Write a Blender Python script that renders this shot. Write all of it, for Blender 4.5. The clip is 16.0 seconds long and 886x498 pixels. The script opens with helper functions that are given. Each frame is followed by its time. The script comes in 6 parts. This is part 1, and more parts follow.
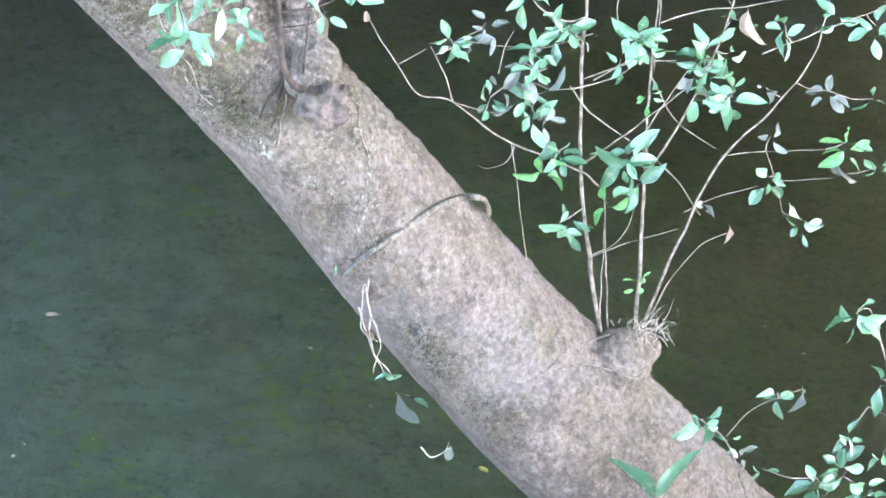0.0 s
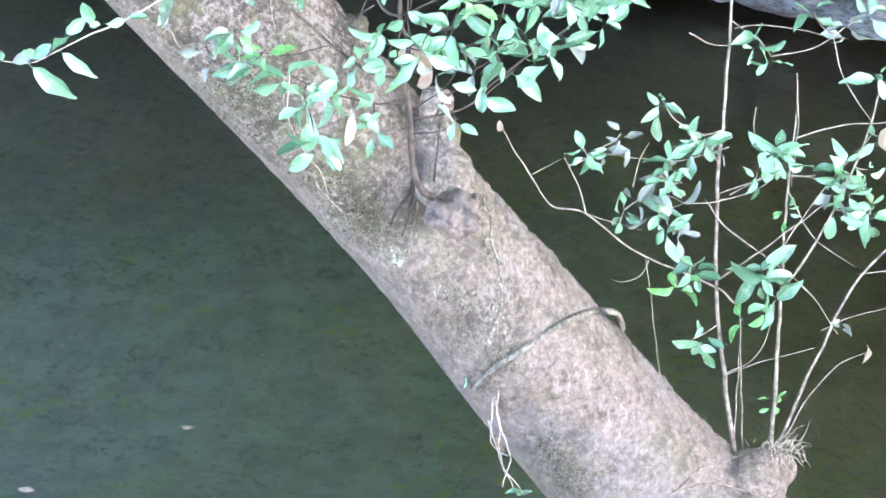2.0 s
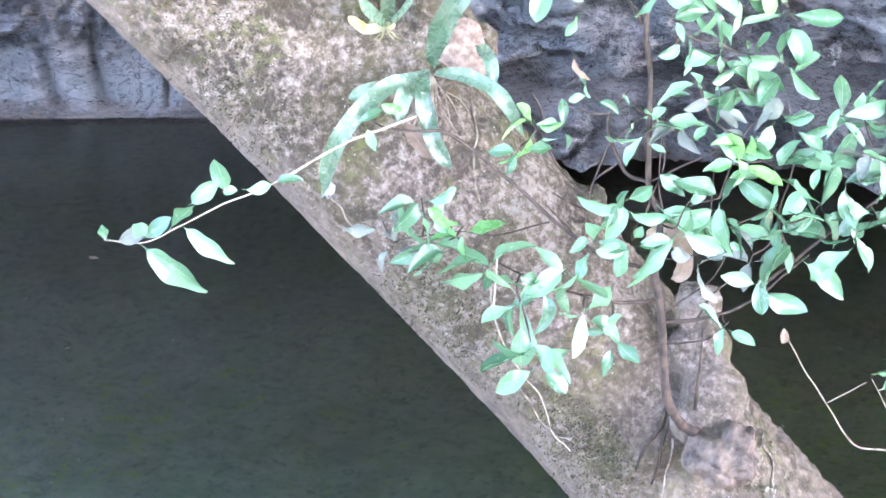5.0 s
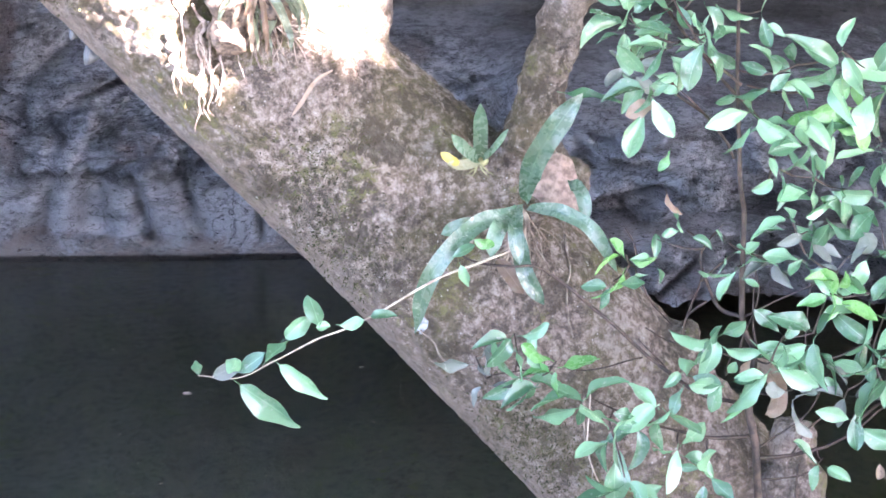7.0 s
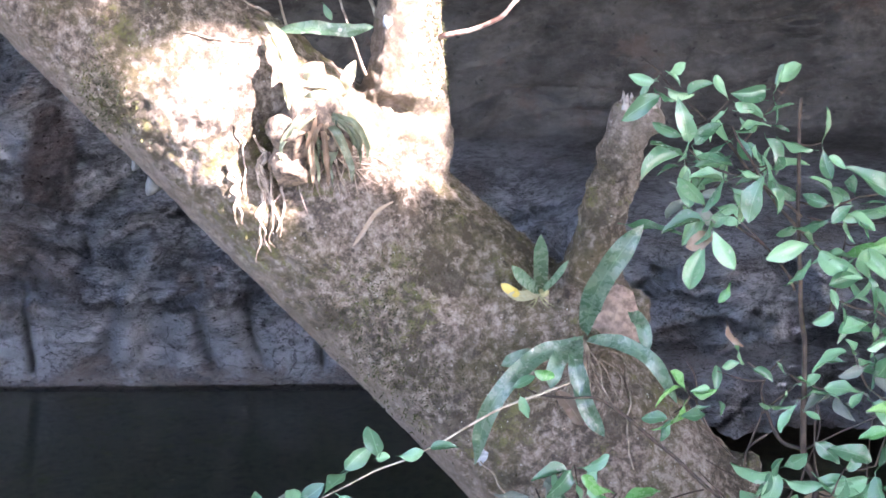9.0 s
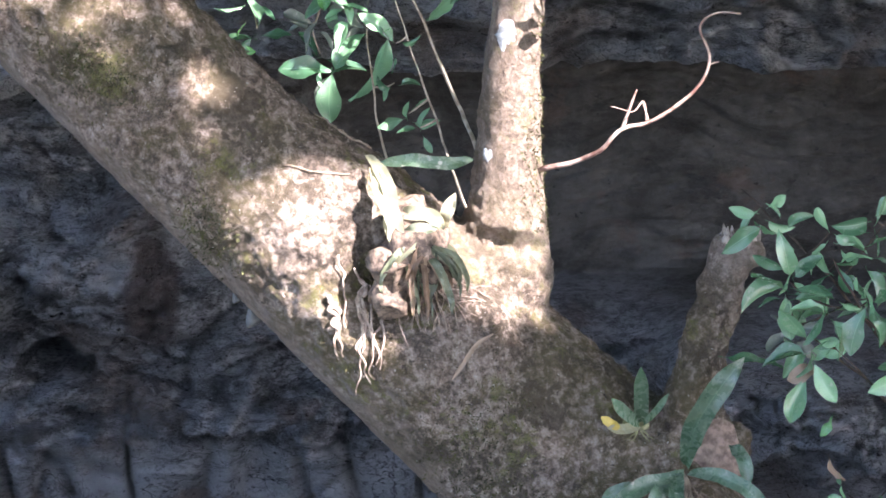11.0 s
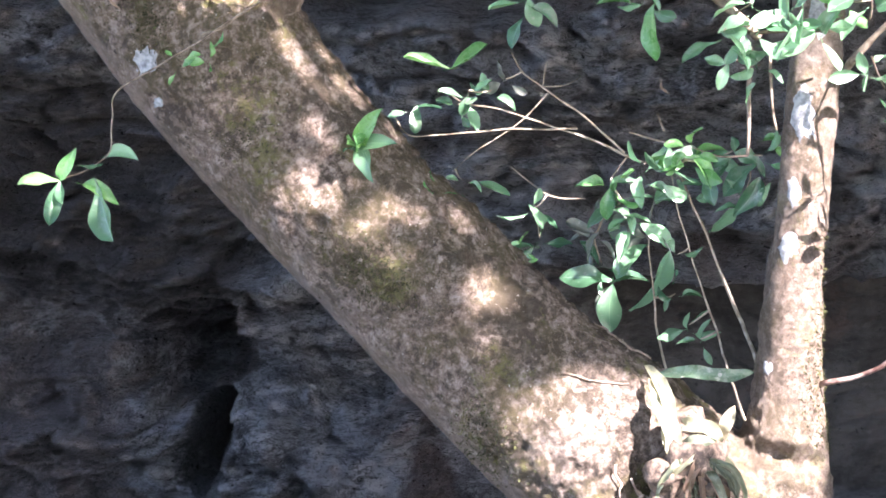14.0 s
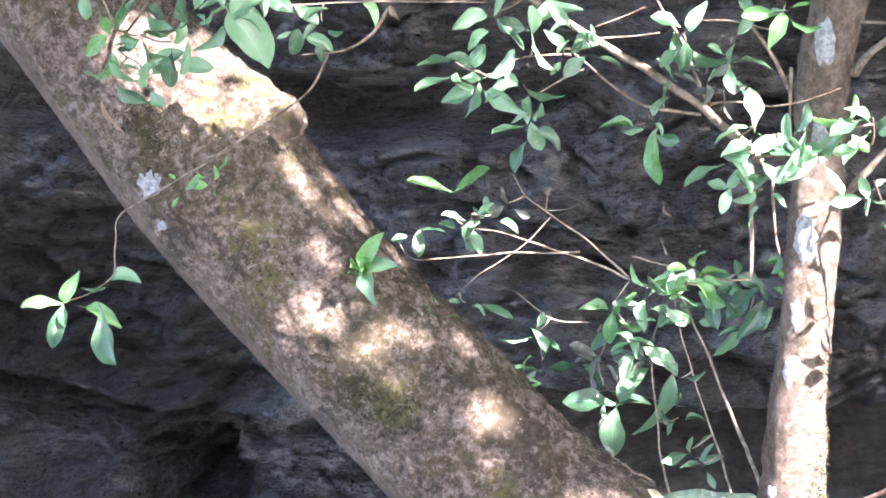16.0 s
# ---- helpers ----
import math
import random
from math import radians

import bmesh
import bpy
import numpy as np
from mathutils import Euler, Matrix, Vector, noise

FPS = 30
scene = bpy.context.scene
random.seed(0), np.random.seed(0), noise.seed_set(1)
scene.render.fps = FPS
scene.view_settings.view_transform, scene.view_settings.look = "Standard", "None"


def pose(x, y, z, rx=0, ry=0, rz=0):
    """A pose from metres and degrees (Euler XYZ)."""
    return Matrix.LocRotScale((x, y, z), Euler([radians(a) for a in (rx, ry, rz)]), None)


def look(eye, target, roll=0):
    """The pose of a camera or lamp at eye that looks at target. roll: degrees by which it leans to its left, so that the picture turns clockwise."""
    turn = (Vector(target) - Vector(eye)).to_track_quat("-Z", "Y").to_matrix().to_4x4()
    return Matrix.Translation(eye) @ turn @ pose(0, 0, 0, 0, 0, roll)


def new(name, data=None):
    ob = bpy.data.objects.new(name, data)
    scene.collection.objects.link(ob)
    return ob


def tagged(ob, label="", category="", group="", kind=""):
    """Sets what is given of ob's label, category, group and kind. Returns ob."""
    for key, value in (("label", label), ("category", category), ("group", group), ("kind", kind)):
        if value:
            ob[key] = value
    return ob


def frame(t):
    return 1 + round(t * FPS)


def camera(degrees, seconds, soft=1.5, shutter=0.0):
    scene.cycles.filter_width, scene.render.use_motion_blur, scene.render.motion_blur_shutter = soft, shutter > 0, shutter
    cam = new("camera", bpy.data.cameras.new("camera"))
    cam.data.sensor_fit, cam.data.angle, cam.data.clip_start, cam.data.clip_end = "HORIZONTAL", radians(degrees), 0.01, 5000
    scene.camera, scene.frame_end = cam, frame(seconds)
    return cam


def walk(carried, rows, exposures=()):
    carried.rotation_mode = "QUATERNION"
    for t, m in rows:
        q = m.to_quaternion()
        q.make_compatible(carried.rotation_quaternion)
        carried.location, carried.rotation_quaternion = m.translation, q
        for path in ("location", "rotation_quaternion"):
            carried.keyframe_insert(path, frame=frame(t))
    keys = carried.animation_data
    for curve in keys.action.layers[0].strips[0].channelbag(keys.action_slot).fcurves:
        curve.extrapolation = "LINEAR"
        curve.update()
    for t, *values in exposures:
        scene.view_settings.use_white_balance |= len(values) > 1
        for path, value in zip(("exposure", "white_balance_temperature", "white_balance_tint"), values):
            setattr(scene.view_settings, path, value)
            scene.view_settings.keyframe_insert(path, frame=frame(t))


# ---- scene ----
cam = camera(17.0, 16.0, soft=1.6)
# seconds, eye x y z, turn x y z in degrees
ROWS = [
    (0, -0.4055, -1.9905, 5.4338, 61.884, -2.698, -10.075),
    (0.5, -0.3635, -1.9905, 5.3949, 62.656, -2.704, -8.953),
    (1, -0.3224, -1.9905, 5.3572, 63.435, -2.226, -8.087),
    (1.5, -0.2880, -1.9905, 5.3203, 64.225, -2.210, -7.165),
    (2, -0.2641, -1.9905, 5.3015, 64.628, -2.084, -6.571),
    (2.5, -0.2508, -1.9905, 5.3074, 64.473, -2.009, -6.221),
    (3, -0.0972, -0.9092, 4.7708, 65.276, -1.696, -5.321),
    (3.5, 0.0000, 0.0000, 4.3500, 67.065, -1.021, -3.582),
    (4, 0.0000, 0.0000, 4.3500, 67.777, -1.038, -2.762),
    (4.5, 0.0000, 0.0000, 4.3500, 68.746, -0.612, -2.250),
    (4.7, 0.0000, 0.0000, 4.3500, 69.006, -0.471, -2.036),
    (6.8, 0.0000, 0.0000, 4.3500, 71.812, 0.007, -0.362),
    (7, 0.0000, 0.0000, 4.3500, 72.000, 0.285, -0.093),
    (7.5, 0.0000, 0.0000, 4.3500, 72.419, 0.461, 0.551),
    (8, 0.0000, 0.0000, 4.3500, 73.074, 0.558, 0.817),
    (8.5, 0.0000, 0.0000, 4.3500, 73.947, 0.517, 1.017),
    (8.7, 0.0000, 0.0000, 4.3500, 74.190, 0.512, 1.019),
    (10.8, 0.0000, 0.0000, 4.3500, 76.851, 0.712, 2.599),
    (11, 0.0000, 0.0000, 4.3500, 77.127, 0.919, 2.944),
    (11.5, 0.0000, 0.0000, 4.3500, 78.094, 0.491, 3.776),
    (12, 0.0000, 0.0000, 4.3500, 78.884, 0.528, 4.161),
    (12.5, 0.0000, 0.0000, 4.3500, 79.503, 0.586, 4.798),
    (13, 0.0000, 0.0000, 4.3500, 80.090, 0.629, 5.719),
    (13.5, 0.0000, 0.0000, 4.3500, 80.563, 0.628, 7.613),
    (14, 0.0000, 0.0000, 4.3500, 81.237, 0.654, 8.487),
    (14.5, 0.0000, 0.0000, 4.3500, 81.841, 0.694, 8.370),
    (15, 0.0000, 0.0000, 4.3500, 82.452, 0.643, 8.509),
    (15.5, 0.0000, 0.0000, 4.3500, 82.995, 0.674, 8.685),
    (16, 0.0000, 0.0000, 4.3500, 83.623, 0.617, 8.551),
]
EXPOSURES = [
    (0.0, 5.1, 6310, 20), (3.0, 5.25, 6320, 23), (4.7, 5.18, 6350, 27), (6.8, 4.55, 6400, 33), (8.7, 3.97, 6420, 31),
    (10.8, 2.95, 6320, 25), (12.5, 2.82, 6320, 24), (14.0, 3.03, 6330, 28), (16.0, 3.35, 6320, 31),
]
walk(cam, [(t, pose(x, y, z, rx, ry, rz)) for t, x, y, z, rx, ry, rz in ROWS], EXPOSURES)

# ---- light ----
SUN = Vector((0.57, -0.52, 0.64)).normalized()
world = bpy.data.worlds.new("world")
scene.world = world
world.use_nodes = True
wn, wl = world.node_tree.nodes, world.node_tree.links
sky = wn.new("ShaderNodeTexSky")
sky.sky_type, sky.sun_disc = "NISHITA", False
sky.sun_elevation, sky.sun_rotation = math.asin(SUN.z), math.atan2(SUN.x, SUN.y)
wn["Background"].inputs["Strength"].default_value = 0.115
wl.new(sky.outputs[0], wn["Background"].inputs["Color"])
sun_data = bpy.data.lights.new("sun", "SUN")
sun_data.energy, sun_data.angle, sun_data.color = 5.0, radians(0.5), (1.0, 0.94, 0.84)
sun = new("sun", sun_data)
sun.matrix_world = look(SUN * 40, (0, 0, 0))


# ---- materials ----
class Nodes:
    """Short-hand for one node material."""

    def __init__(self, name, rough=0.7):
        self.m = bpy.data.materials.new(name)
        self.m.use_nodes = True
        self.t = self.m.node_tree
        self.p = self.t.nodes["Principled BSDF"]
        self.p.inputs["Roughness"].default_value = rough
        self.pos = self.add("ShaderNodeNewGeometry").outputs["Position"]

    def add(self, kind, **values):
        n = self.t.nodes.new(kind)
        for key, v in values.items():
            n.inputs[key.replace("_", " ")].default_value = v
        return n

    def link(self, a, b):
        self.t.links.new(a, b)

    def scaled(self, x, y, z, turn=(0, 0, 0)):
        n = self.add("ShaderNodeMapping")
        n.inputs["Scale"].default_value = (x, y, z)
        n.inputs["Rotation"].default_value = turn
        self.link(self.pos, n.inputs["Vector"])
        return n.outputs[0]

    def noise(self, scale, detail=4.0, rough=0.55, vec=None, distort=0.0):
        n = self.add("ShaderNodeTexNoise", Scale=scale, Detail=detail, Roughness=rough, Distortion=distort)
        self.link(vec or self.pos, n.inputs["Vector"])
        return n.outputs["Fac"]

    def step(self, fac, lo, hi, a=0.0, b=1.0):
        n = self.add("ShaderNodeMapRange")
        n.interpolation_type = "SMOOTHSTEP"
        for key, v in (("From Min", lo), ("From Max", hi), ("To Min", a), ("To Max", b)):
            n.inputs[key].default_value = v
        self.link(fac, n.inputs["Value"])
        return n.outputs[0]

    def math(self, op, a, b):
        n = self.add("ShaderNodeMath")
        n.operation = op
        for i, v in enumerate((a, b)):
            if isinstance(v, (int, float)):
                n.inputs[i].default_value = v
            else:
                self.link(v, n.inputs[i])
        return n.outputs[0]

    def mix(self, fac, a, b):
        n = self.add("ShaderNodeMix")
        n.data_type = "RGBA"
        for i, v in ((0, fac), (6, a), (7, b)):
            if isinstance(v, tuple):
                n.inputs[i].default_value = (*v, 1.0)
            elif isinstance(v, (int, float)):
                n.inputs[i].default_value = v
            else:
                self.link(v, n.inputs[i])
        return n.outputs[2]

    def color(self, c):
        self.link(c, self.p.inputs["Base Color"])

    def bump(self, height, strength, distance):
        n = self.add("ShaderNodeBump", Strength=strength, Distance=distance)
        self.link(height, n.inputs["Height"])
        if self.p.inputs["Normal"].links:
            self.link(self.p.inputs["Normal"].links[0].from_socket, n.inputs["Normal"])
        self.link(n.outputs[0], self.p.inputs["Normal"])


def bark_material():
    """Grey-brown bark with pale lichen, moss and dark patches of lichen and painted dapple shade; the underside is
    smooth and clean.
    """
    k = Nodes("bark", 0.85)
    along = k.scaled(1.0, 1.0, 0.45, (0, radians(-45), 0))
    sep = k.add("ShaderNodeSeparateXYZ")
    k.link(k.pos, sep.inputs[0])
    side = k.add("ShaderNodeSeparateXYZ")
    k.link(k.add("ShaderNodeNewGeometry").outputs["Normal"], side.inputs[0])
    mid = k.noise(8, 8, 0.7, distort=0.8)
    fine = k.noise(60, 6, 0.72)
    grit = k.noise(210, 4, 0.7)
    grain = k.noise(110, 5, 0.65, along)
    flake = k.noise(30, 8, 0.78, along, 0.6)
    under = k.math("ADD", k.math("MULTIPLY", k.math("ADD", side.outputs["X"], side.outputs["Z"]), -0.7), k.math("MULTIPLY", k.math("SUBTRACT", mid, 0.5), 1.2))
    old = k.math("MULTIPLY", k.step(sep.outputs["Z"], 1.3, 2.5, 0.32, 1.0), k.step(under, 0.5, 0.85, 1.0, 0.12))
    limb = k.math("MULTIPLY", k.step(sep.outputs["X"], -0.38, -0.28), k.step(sep.outputs["Z"], 2.85, 3.0))
    old = k.math("MULTIPLY", old, k.math("SUBTRACT", 1.0, k.math("MULTIPLY", limb, 0.6)))  # rougher and more overgrown higher up

    def turned(x, y, z):
        return k.scaled(1, 1, 1, (x, y, z))

    # smooth tan bark below, a broken crust of pale flakes and dark gaps higher up
    c = k.mix(k.step(flake, 0.38, 0.62), (0.13, 0.097, 0.075), (0.275, 0.213, 0.173))
    c = k.mix(k.step(k.noise(2.3, 5, 0.6, turned(0.4, 2.5, 0.2)), 0.52, 0.62, 0, 0.45), c, (0.25, 0.228, 0.22))
    low = k.math("SUBTRACT", k.noise(6.5, 5, 0.6, turned(1.3, 0.5, 0.2)), 0.5)
    crust = k.math("ADD", k.noise(52, 7, 0.75, turned(0.9, 0.3, 1.9)), k.math("MULTIPLY", low, -0.34))
    rind = k.mix(k.step(crust, 0.37, 0.47), (0.052, 0.040, 0.031), (0.165, 0.126, 0.1))
    rind = k.mix(k.step(crust, 0.455, 0.535), rind, (0.33, 0.26, 0.218))
    rind = k.mix(k.step(crust, 0.53, 0.63), rind, (0.54, 0.455, 0.405))
    c = k.mix(k.math("MULTIPLY", old, 0.9), c, rind)
    olive = k.math("MULTIPLY", k.step(k.noise(4.2, 6, 0.66, turned(0.3, 1.0, 2.2)), 0.46, 0.56), k.step(crust, 0.42, 0.6, 1.0, 0.3))
    c = k.mix(k.math("MULTIPLY", olive, k.math("MULTIPLY", k.math("ADD", old, 0.25), 0.6)), c, (0.13, 0.108, 0.05))
    # dark blotches: dark lichen, and dappled shade put into the colour
    blot = k.math("ADD", k.noise(10, 5, 0.6, turned(1.7, 0.4, 0.9)), k.math("MULTIPLY", k.math("SUBTRACT", crust, 0.5), -0.5))
    c = k.mix(k.math("MULTIPLY", k.step(blot, 0.53, 0.6, 0, 0.7), k.math("ADD", k.math("MULTIPLY", old, 0.65), 0.3)), c, (0.082, 0.064, 0.044))
    moss = k.math("MULTIPLY", k.step(k.noise(5.6, 7, 0.7, turned(0.7, 0.2, 1.1)), 0.54, 0.61), k.step(k.noise(40, 5, 0.75), 0.46, 0.56))
    c = k.mix(k.math("MULTIPLY", moss, k.math("MULTIPLY", old, 0.75)), c, (0.19, 0.19, 0.062))
    c = k.mix(k.math("MULTIPLY", k.step(k.noise(120, 3, 0.6), 0.67, 0.73, 0, 0.8), k.math("ADD", old, 0.15)), c, (0.72, 0.69, 0.66))
    pits = k.step(k.noise(42, 3, 0.6, turned(0.2, 1.2, 0.4)), 0.66, 0.72, 0, 0.85)
    c = k.mix(k.math("MULTIPLY", pits, old), c, (0.03, 0.023, 0.018))
    c = k.mix(k.step(grit, 0.42, 0.7, 0, 0.35), c, (0.08, 0.062, 0.05))
    k.color(c)
    k.bump(mid, 0.8, 0.016)
    k.bump(k.math("MULTIPLY", crust, old), 1.0, 0.03)
    k.bump(flake, 0.8, 0.01)
    k.bump(fine, 1.0, 0.008)
    k.bump(grain, 0.6, 0.003)
    k.bump(grit, 0.7, 0.002)
    return k.m


def plain_bark(name, dark, light, scale=40):
    k = Nodes(name, 0.75)
    n = k.noise(scale, 5, 0.6)
    k.color(k.mix(k.step(n, 0.35, 0.65), dark, light))
    k.bump(n, 0.6, 0.003)
    return k.m


def rock_material():
    """Dark wet layered limestone with brown stains and a pale band along the water."""
    k = Nodes("rock", 0.62)
    warp = k.add("ShaderNodeVectorMath")
    warp.operation = "MULTIPLY_ADD"
    bend = k.add("ShaderNodeTexNoise", Scale=1.8, Detail=3.0)
    k.link(k.pos, bend.inputs["Vector"])
    k.link(bend.outputs["Color"], warp.inputs[0])
    warp.inputs[1].default_value = (0.07, 0.07, 0.12)
    k.link(k.pos, warp.inputs[2])

    def layered(x, z, tilt):
        n = k.add("ShaderNodeMapping")
        n.inputs["Scale"].default_value, n.inputs["Rotation"].default_value = (x, x, z), (0, radians(tilt), 0)
        k.link(warp.outputs[0], n.inputs["Vector"])
        return n.outputs[0]

    strata = k.noise(2.6, 8, 0.72, layered(0.6, 1.8, 6), 0.5)
    mott = k.noise(1.5, 5, 0.6)
    flakes = k.noise(11, 9, 0.78, layered(0.5, 1.5, 12), 0.2)
    fine = k.noise(38, 7, 0.78, layered(0.55, 1.3, 8))
    # relief shading put into the colour: ridges paler, crevices darker, from the bump noises
    c = k.mix(k.step(strata, 0.41, 0.57), (0.085, 0.085, 0.087), (0.35, 0.352, 0.358))
    c = k.mix(k.step(flakes, 0.5, 0.57, 0, 0.8), c, (0.42, 0.422, 0.43))
    c = k.mix(k.step(flakes, 0.4, 0.46, 0.9, 0.0), c, (0.028, 0.028, 0.03))
    c = k.mix(k.step(mott, 0.52, 0.64, 0, 0.6), c, (0.16, 0.11, 0.08))
    c = k.mix(k.step(fine, 0.53, 0.6, 0, 0.6), c, (0.03, 0.029, 0.029))
    c = k.mix(k.step(k.noise(60, 4, 0.7), 0.6, 0.68, 0, 0.75), c, (0.5, 0.5, 0.51))
    # the pale mineral crust ends in an uneven line above the water
    sep = k.add("ShaderNodeSeparateXYZ")
    k.link(k.pos, sep.inputs[0])
    wave = k.math("ADD", sep.outputs["Z"], k.math("MULTIPLY", k.noise(3.0, 7, 0.7), 0.7))
    left = k.step(sep.outputs["X"], -0.2, 0.5, 1.0, 0.25)
    streak = k.step(k.noise(3.4, 5, 0.7, k.scaled(2.3, 1, 0.22)), 0.36, 0.5, 0.35, 1.0)
    crust = k.math("MULTIPLY", k.math("MULTIPLY", k.step(wave, 0.66, 0.8, 1.0, 0.0), left), streak)
    c = k.mix(k.math("MULTIPLY", crust, k.step(k.noise(11, 6, 0.75), 0.36, 0.5, 0.15, 0.95)), c, (0.285, 0.283, 0.282))
    c = k.mix(k.math("MULTIPLY", crust, k.step(k.noise(16, 4, 0.7), 0.6, 0.68, 0, 0.8)), c, (0.09, 0.085, 0.085))
    c = k.mix(k.step(wave, 0.38, 0.46, 0.85, 0.0), c, (0.13, 0.095, 0.07))
    # uneven tone patches: dark in and round the deep hollows, pale on the blocks
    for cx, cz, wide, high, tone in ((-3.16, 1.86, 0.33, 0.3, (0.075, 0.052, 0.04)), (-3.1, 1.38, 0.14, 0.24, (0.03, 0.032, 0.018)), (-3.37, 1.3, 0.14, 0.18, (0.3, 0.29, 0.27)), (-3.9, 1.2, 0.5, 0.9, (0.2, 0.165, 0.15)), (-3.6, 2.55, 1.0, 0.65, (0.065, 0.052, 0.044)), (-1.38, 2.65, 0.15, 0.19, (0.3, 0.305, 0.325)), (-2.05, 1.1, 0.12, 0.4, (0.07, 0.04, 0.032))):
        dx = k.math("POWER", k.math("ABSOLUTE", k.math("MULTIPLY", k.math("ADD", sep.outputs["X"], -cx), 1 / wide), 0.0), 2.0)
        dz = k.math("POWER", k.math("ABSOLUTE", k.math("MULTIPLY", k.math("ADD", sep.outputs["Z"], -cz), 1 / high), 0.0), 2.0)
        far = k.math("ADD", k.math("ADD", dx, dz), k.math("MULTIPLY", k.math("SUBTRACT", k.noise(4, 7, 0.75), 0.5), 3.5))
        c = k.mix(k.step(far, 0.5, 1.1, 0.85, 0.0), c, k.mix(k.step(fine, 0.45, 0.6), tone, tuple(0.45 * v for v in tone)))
    # open joints along the layers and across them
    joints = None
    for scale, wide, tilt, x, z in ((1.7, 0.012, -8, 0.8, 2.0), (4.2, 0.012, 5, 0.6, 2.2), (1.4, 0.007, 60, 1.0, 1.6)):
        line = k.math("ABSOLUTE", k.math("SUBTRACT", k.noise(scale, 6, 0.65, layered(x, z, tilt), 0.8), 0.5), 0.0)
        cut = k.step(line, wide * 0.25, wide, 1.0, 0.0)
        joints = cut if joints is None else k.math("MAXIMUM", joints, cut)
    # the recess is worn smooth and dusty brown; shade under the ledges is painted in too
    worn = k.math("MULTIPLY", k.step(k.math("ADD", sep.outputs["Z"], k.math("MULTIPLY", mott, 0.15)), 2.3, 2.42, 1.0, 0.0), k.step(sep.outputs["Z"], 0.9, 1.02))
    worn = k.math("MULTIPLY", worn, k.step(sep.outputs["X"], -1.75, -1.3))
    silt_shade = k.mix(k.step(k.noise(3.5, 8, 0.7), 0.4, 0.62), (0.038, 0.034, 0.028), (0.086, 0.08, 0.07))
    silt_shade = k.mix(k.step(k.noise(13, 6, 0.75), 0.57, 0.68, 0, 0.6), silt_shade, (0.035, 0.03, 0.027))
    silt_shade = k.mix(k.step(k.noise(26, 3, 0.6, k.scaled(0.8, 1, 1.3)), 0.66, 0.7, 0, 0.9), silt_shade, (0.012, 0.012, 0.012))
    silt_shade = k.mix(k.step(k.noise(2.2, 5, 0.7), 0.58, 0.66, 0, 0.5), silt_shade, (0.1, 0.065, 0.05))
    c = k.mix(k.math("MULTIPLY", worn, 0.96), c, silt_shade)
    rough = k.math("SUBTRACT", 1.0, k.math("MULTIPLY", worn, 0.75))
    joints = k.math("MULTIPLY", joints, k.math("SUBTRACT", 1.0, k.math("MULTIPLY", worn, 0.9)))
    c = k.mix(k.math("MULTIPLY", joints, 0.8), c, (0.014, 0.014, 0.014))
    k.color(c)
    k.link(k.math("ADD", k.step(fine, 0.3, 0.7, 0.2, 0.55), k.math("MULTIPLY", worn, 0.4)), k.p.inputs["Roughness"])
    k.link(k.math("SUBTRACT", 0.9, k.math("MULTIPLY", worn, 0.7)), k.p.inputs["Specular IOR Level"])  # wet outside the recess
    k.bump(k.math("MULTIPLY", joints, -1.0), 0.8, 0.04)
    k.bump(k.math("MULTIPLY", strata, rough), 0.8, 0.1)
    k.bump(k.math("MULTIPLY", flakes, rough), 1.0, 0.07)
    k.bump(k.math("MULTIPLY", fine, rough), 1.0, 0.03)
    return k.m


def bed_material():
    """Silty grey-green bed under shallow water, with dark litter, algae and pale grit; painted darker brown towards the
    cliff and the right.
    """
    k = Nodes("stream_bed", 0.9)
    sep = k.add("ShaderNodeSeparateXYZ")
    k.link(k.pos, sep.inputs[0])
    a, b = k.noise(0.9, 4, 0.55), k.noise(26, 6, 0.72)
    c = k.mix(k.step(k.noise(6, 6, 0.7), 0.38, 0.64), (0.265, 0.275, 0.242), (0.345, 0.35, 0.31))
    c = k.mix(k.step(b, 0.53, 0.68, 0, 0.6), c, (0.13, 0.14, 0.12))
    drift = k.step(k.noise(1.9, 5, 0.65), 0.48, 0.62)
    litter = k.math("MULTIPLY", drift, k.step(k.noise(17, 6, 0.75, k.scaled(1, 0.8, 1)), 0.52, 0.6))
    c = k.mix(k.math("MULTIPLY", litter, 0.4), c, (0.06, 0.065, 0.055))
    algae = k.math("MULTIPLY", k.step(k.noise(1.3, 4, 0.6, k.scaled(1, 1, 1, (0.3, 0.1, 0.9))), 0.5, 0.6), k.step(k.noise(11, 7, 0.78), 0.52, 0.6))
    c = k.mix(k.math("MULTIPLY", algae, 0.75), c, (0.3, 0.36, 0.12))
    c = k.mix(k.step(k.noise(55, 2, 0.5), 0.71, 0.75, 0, 0.85), c, (0.62, 0.58, 0.46))
    # brown darkening stands in for the water's depth and its dark reflection
    cliffward = k.math("ADD", sep.outputs["Y"], k.math("MULTIPLY", a, 2.0))
    deep = k.math("MAXIMUM", k.step(cliffward, 10.0, 13.0, 0, 0.75), k.step(k.math("ADD", sep.outputs["X"], a), 1.9, 3.6, 0, 0.55))
    c = k.mix(deep, c, k.mix(k.step(b, 0.42, 0.62), (0.14, 0.112, 0.07), (0.08, 0.064, 0.04)))
    k.color(c)
    k.bump(b, 0.5, 0.02)
    return k.m


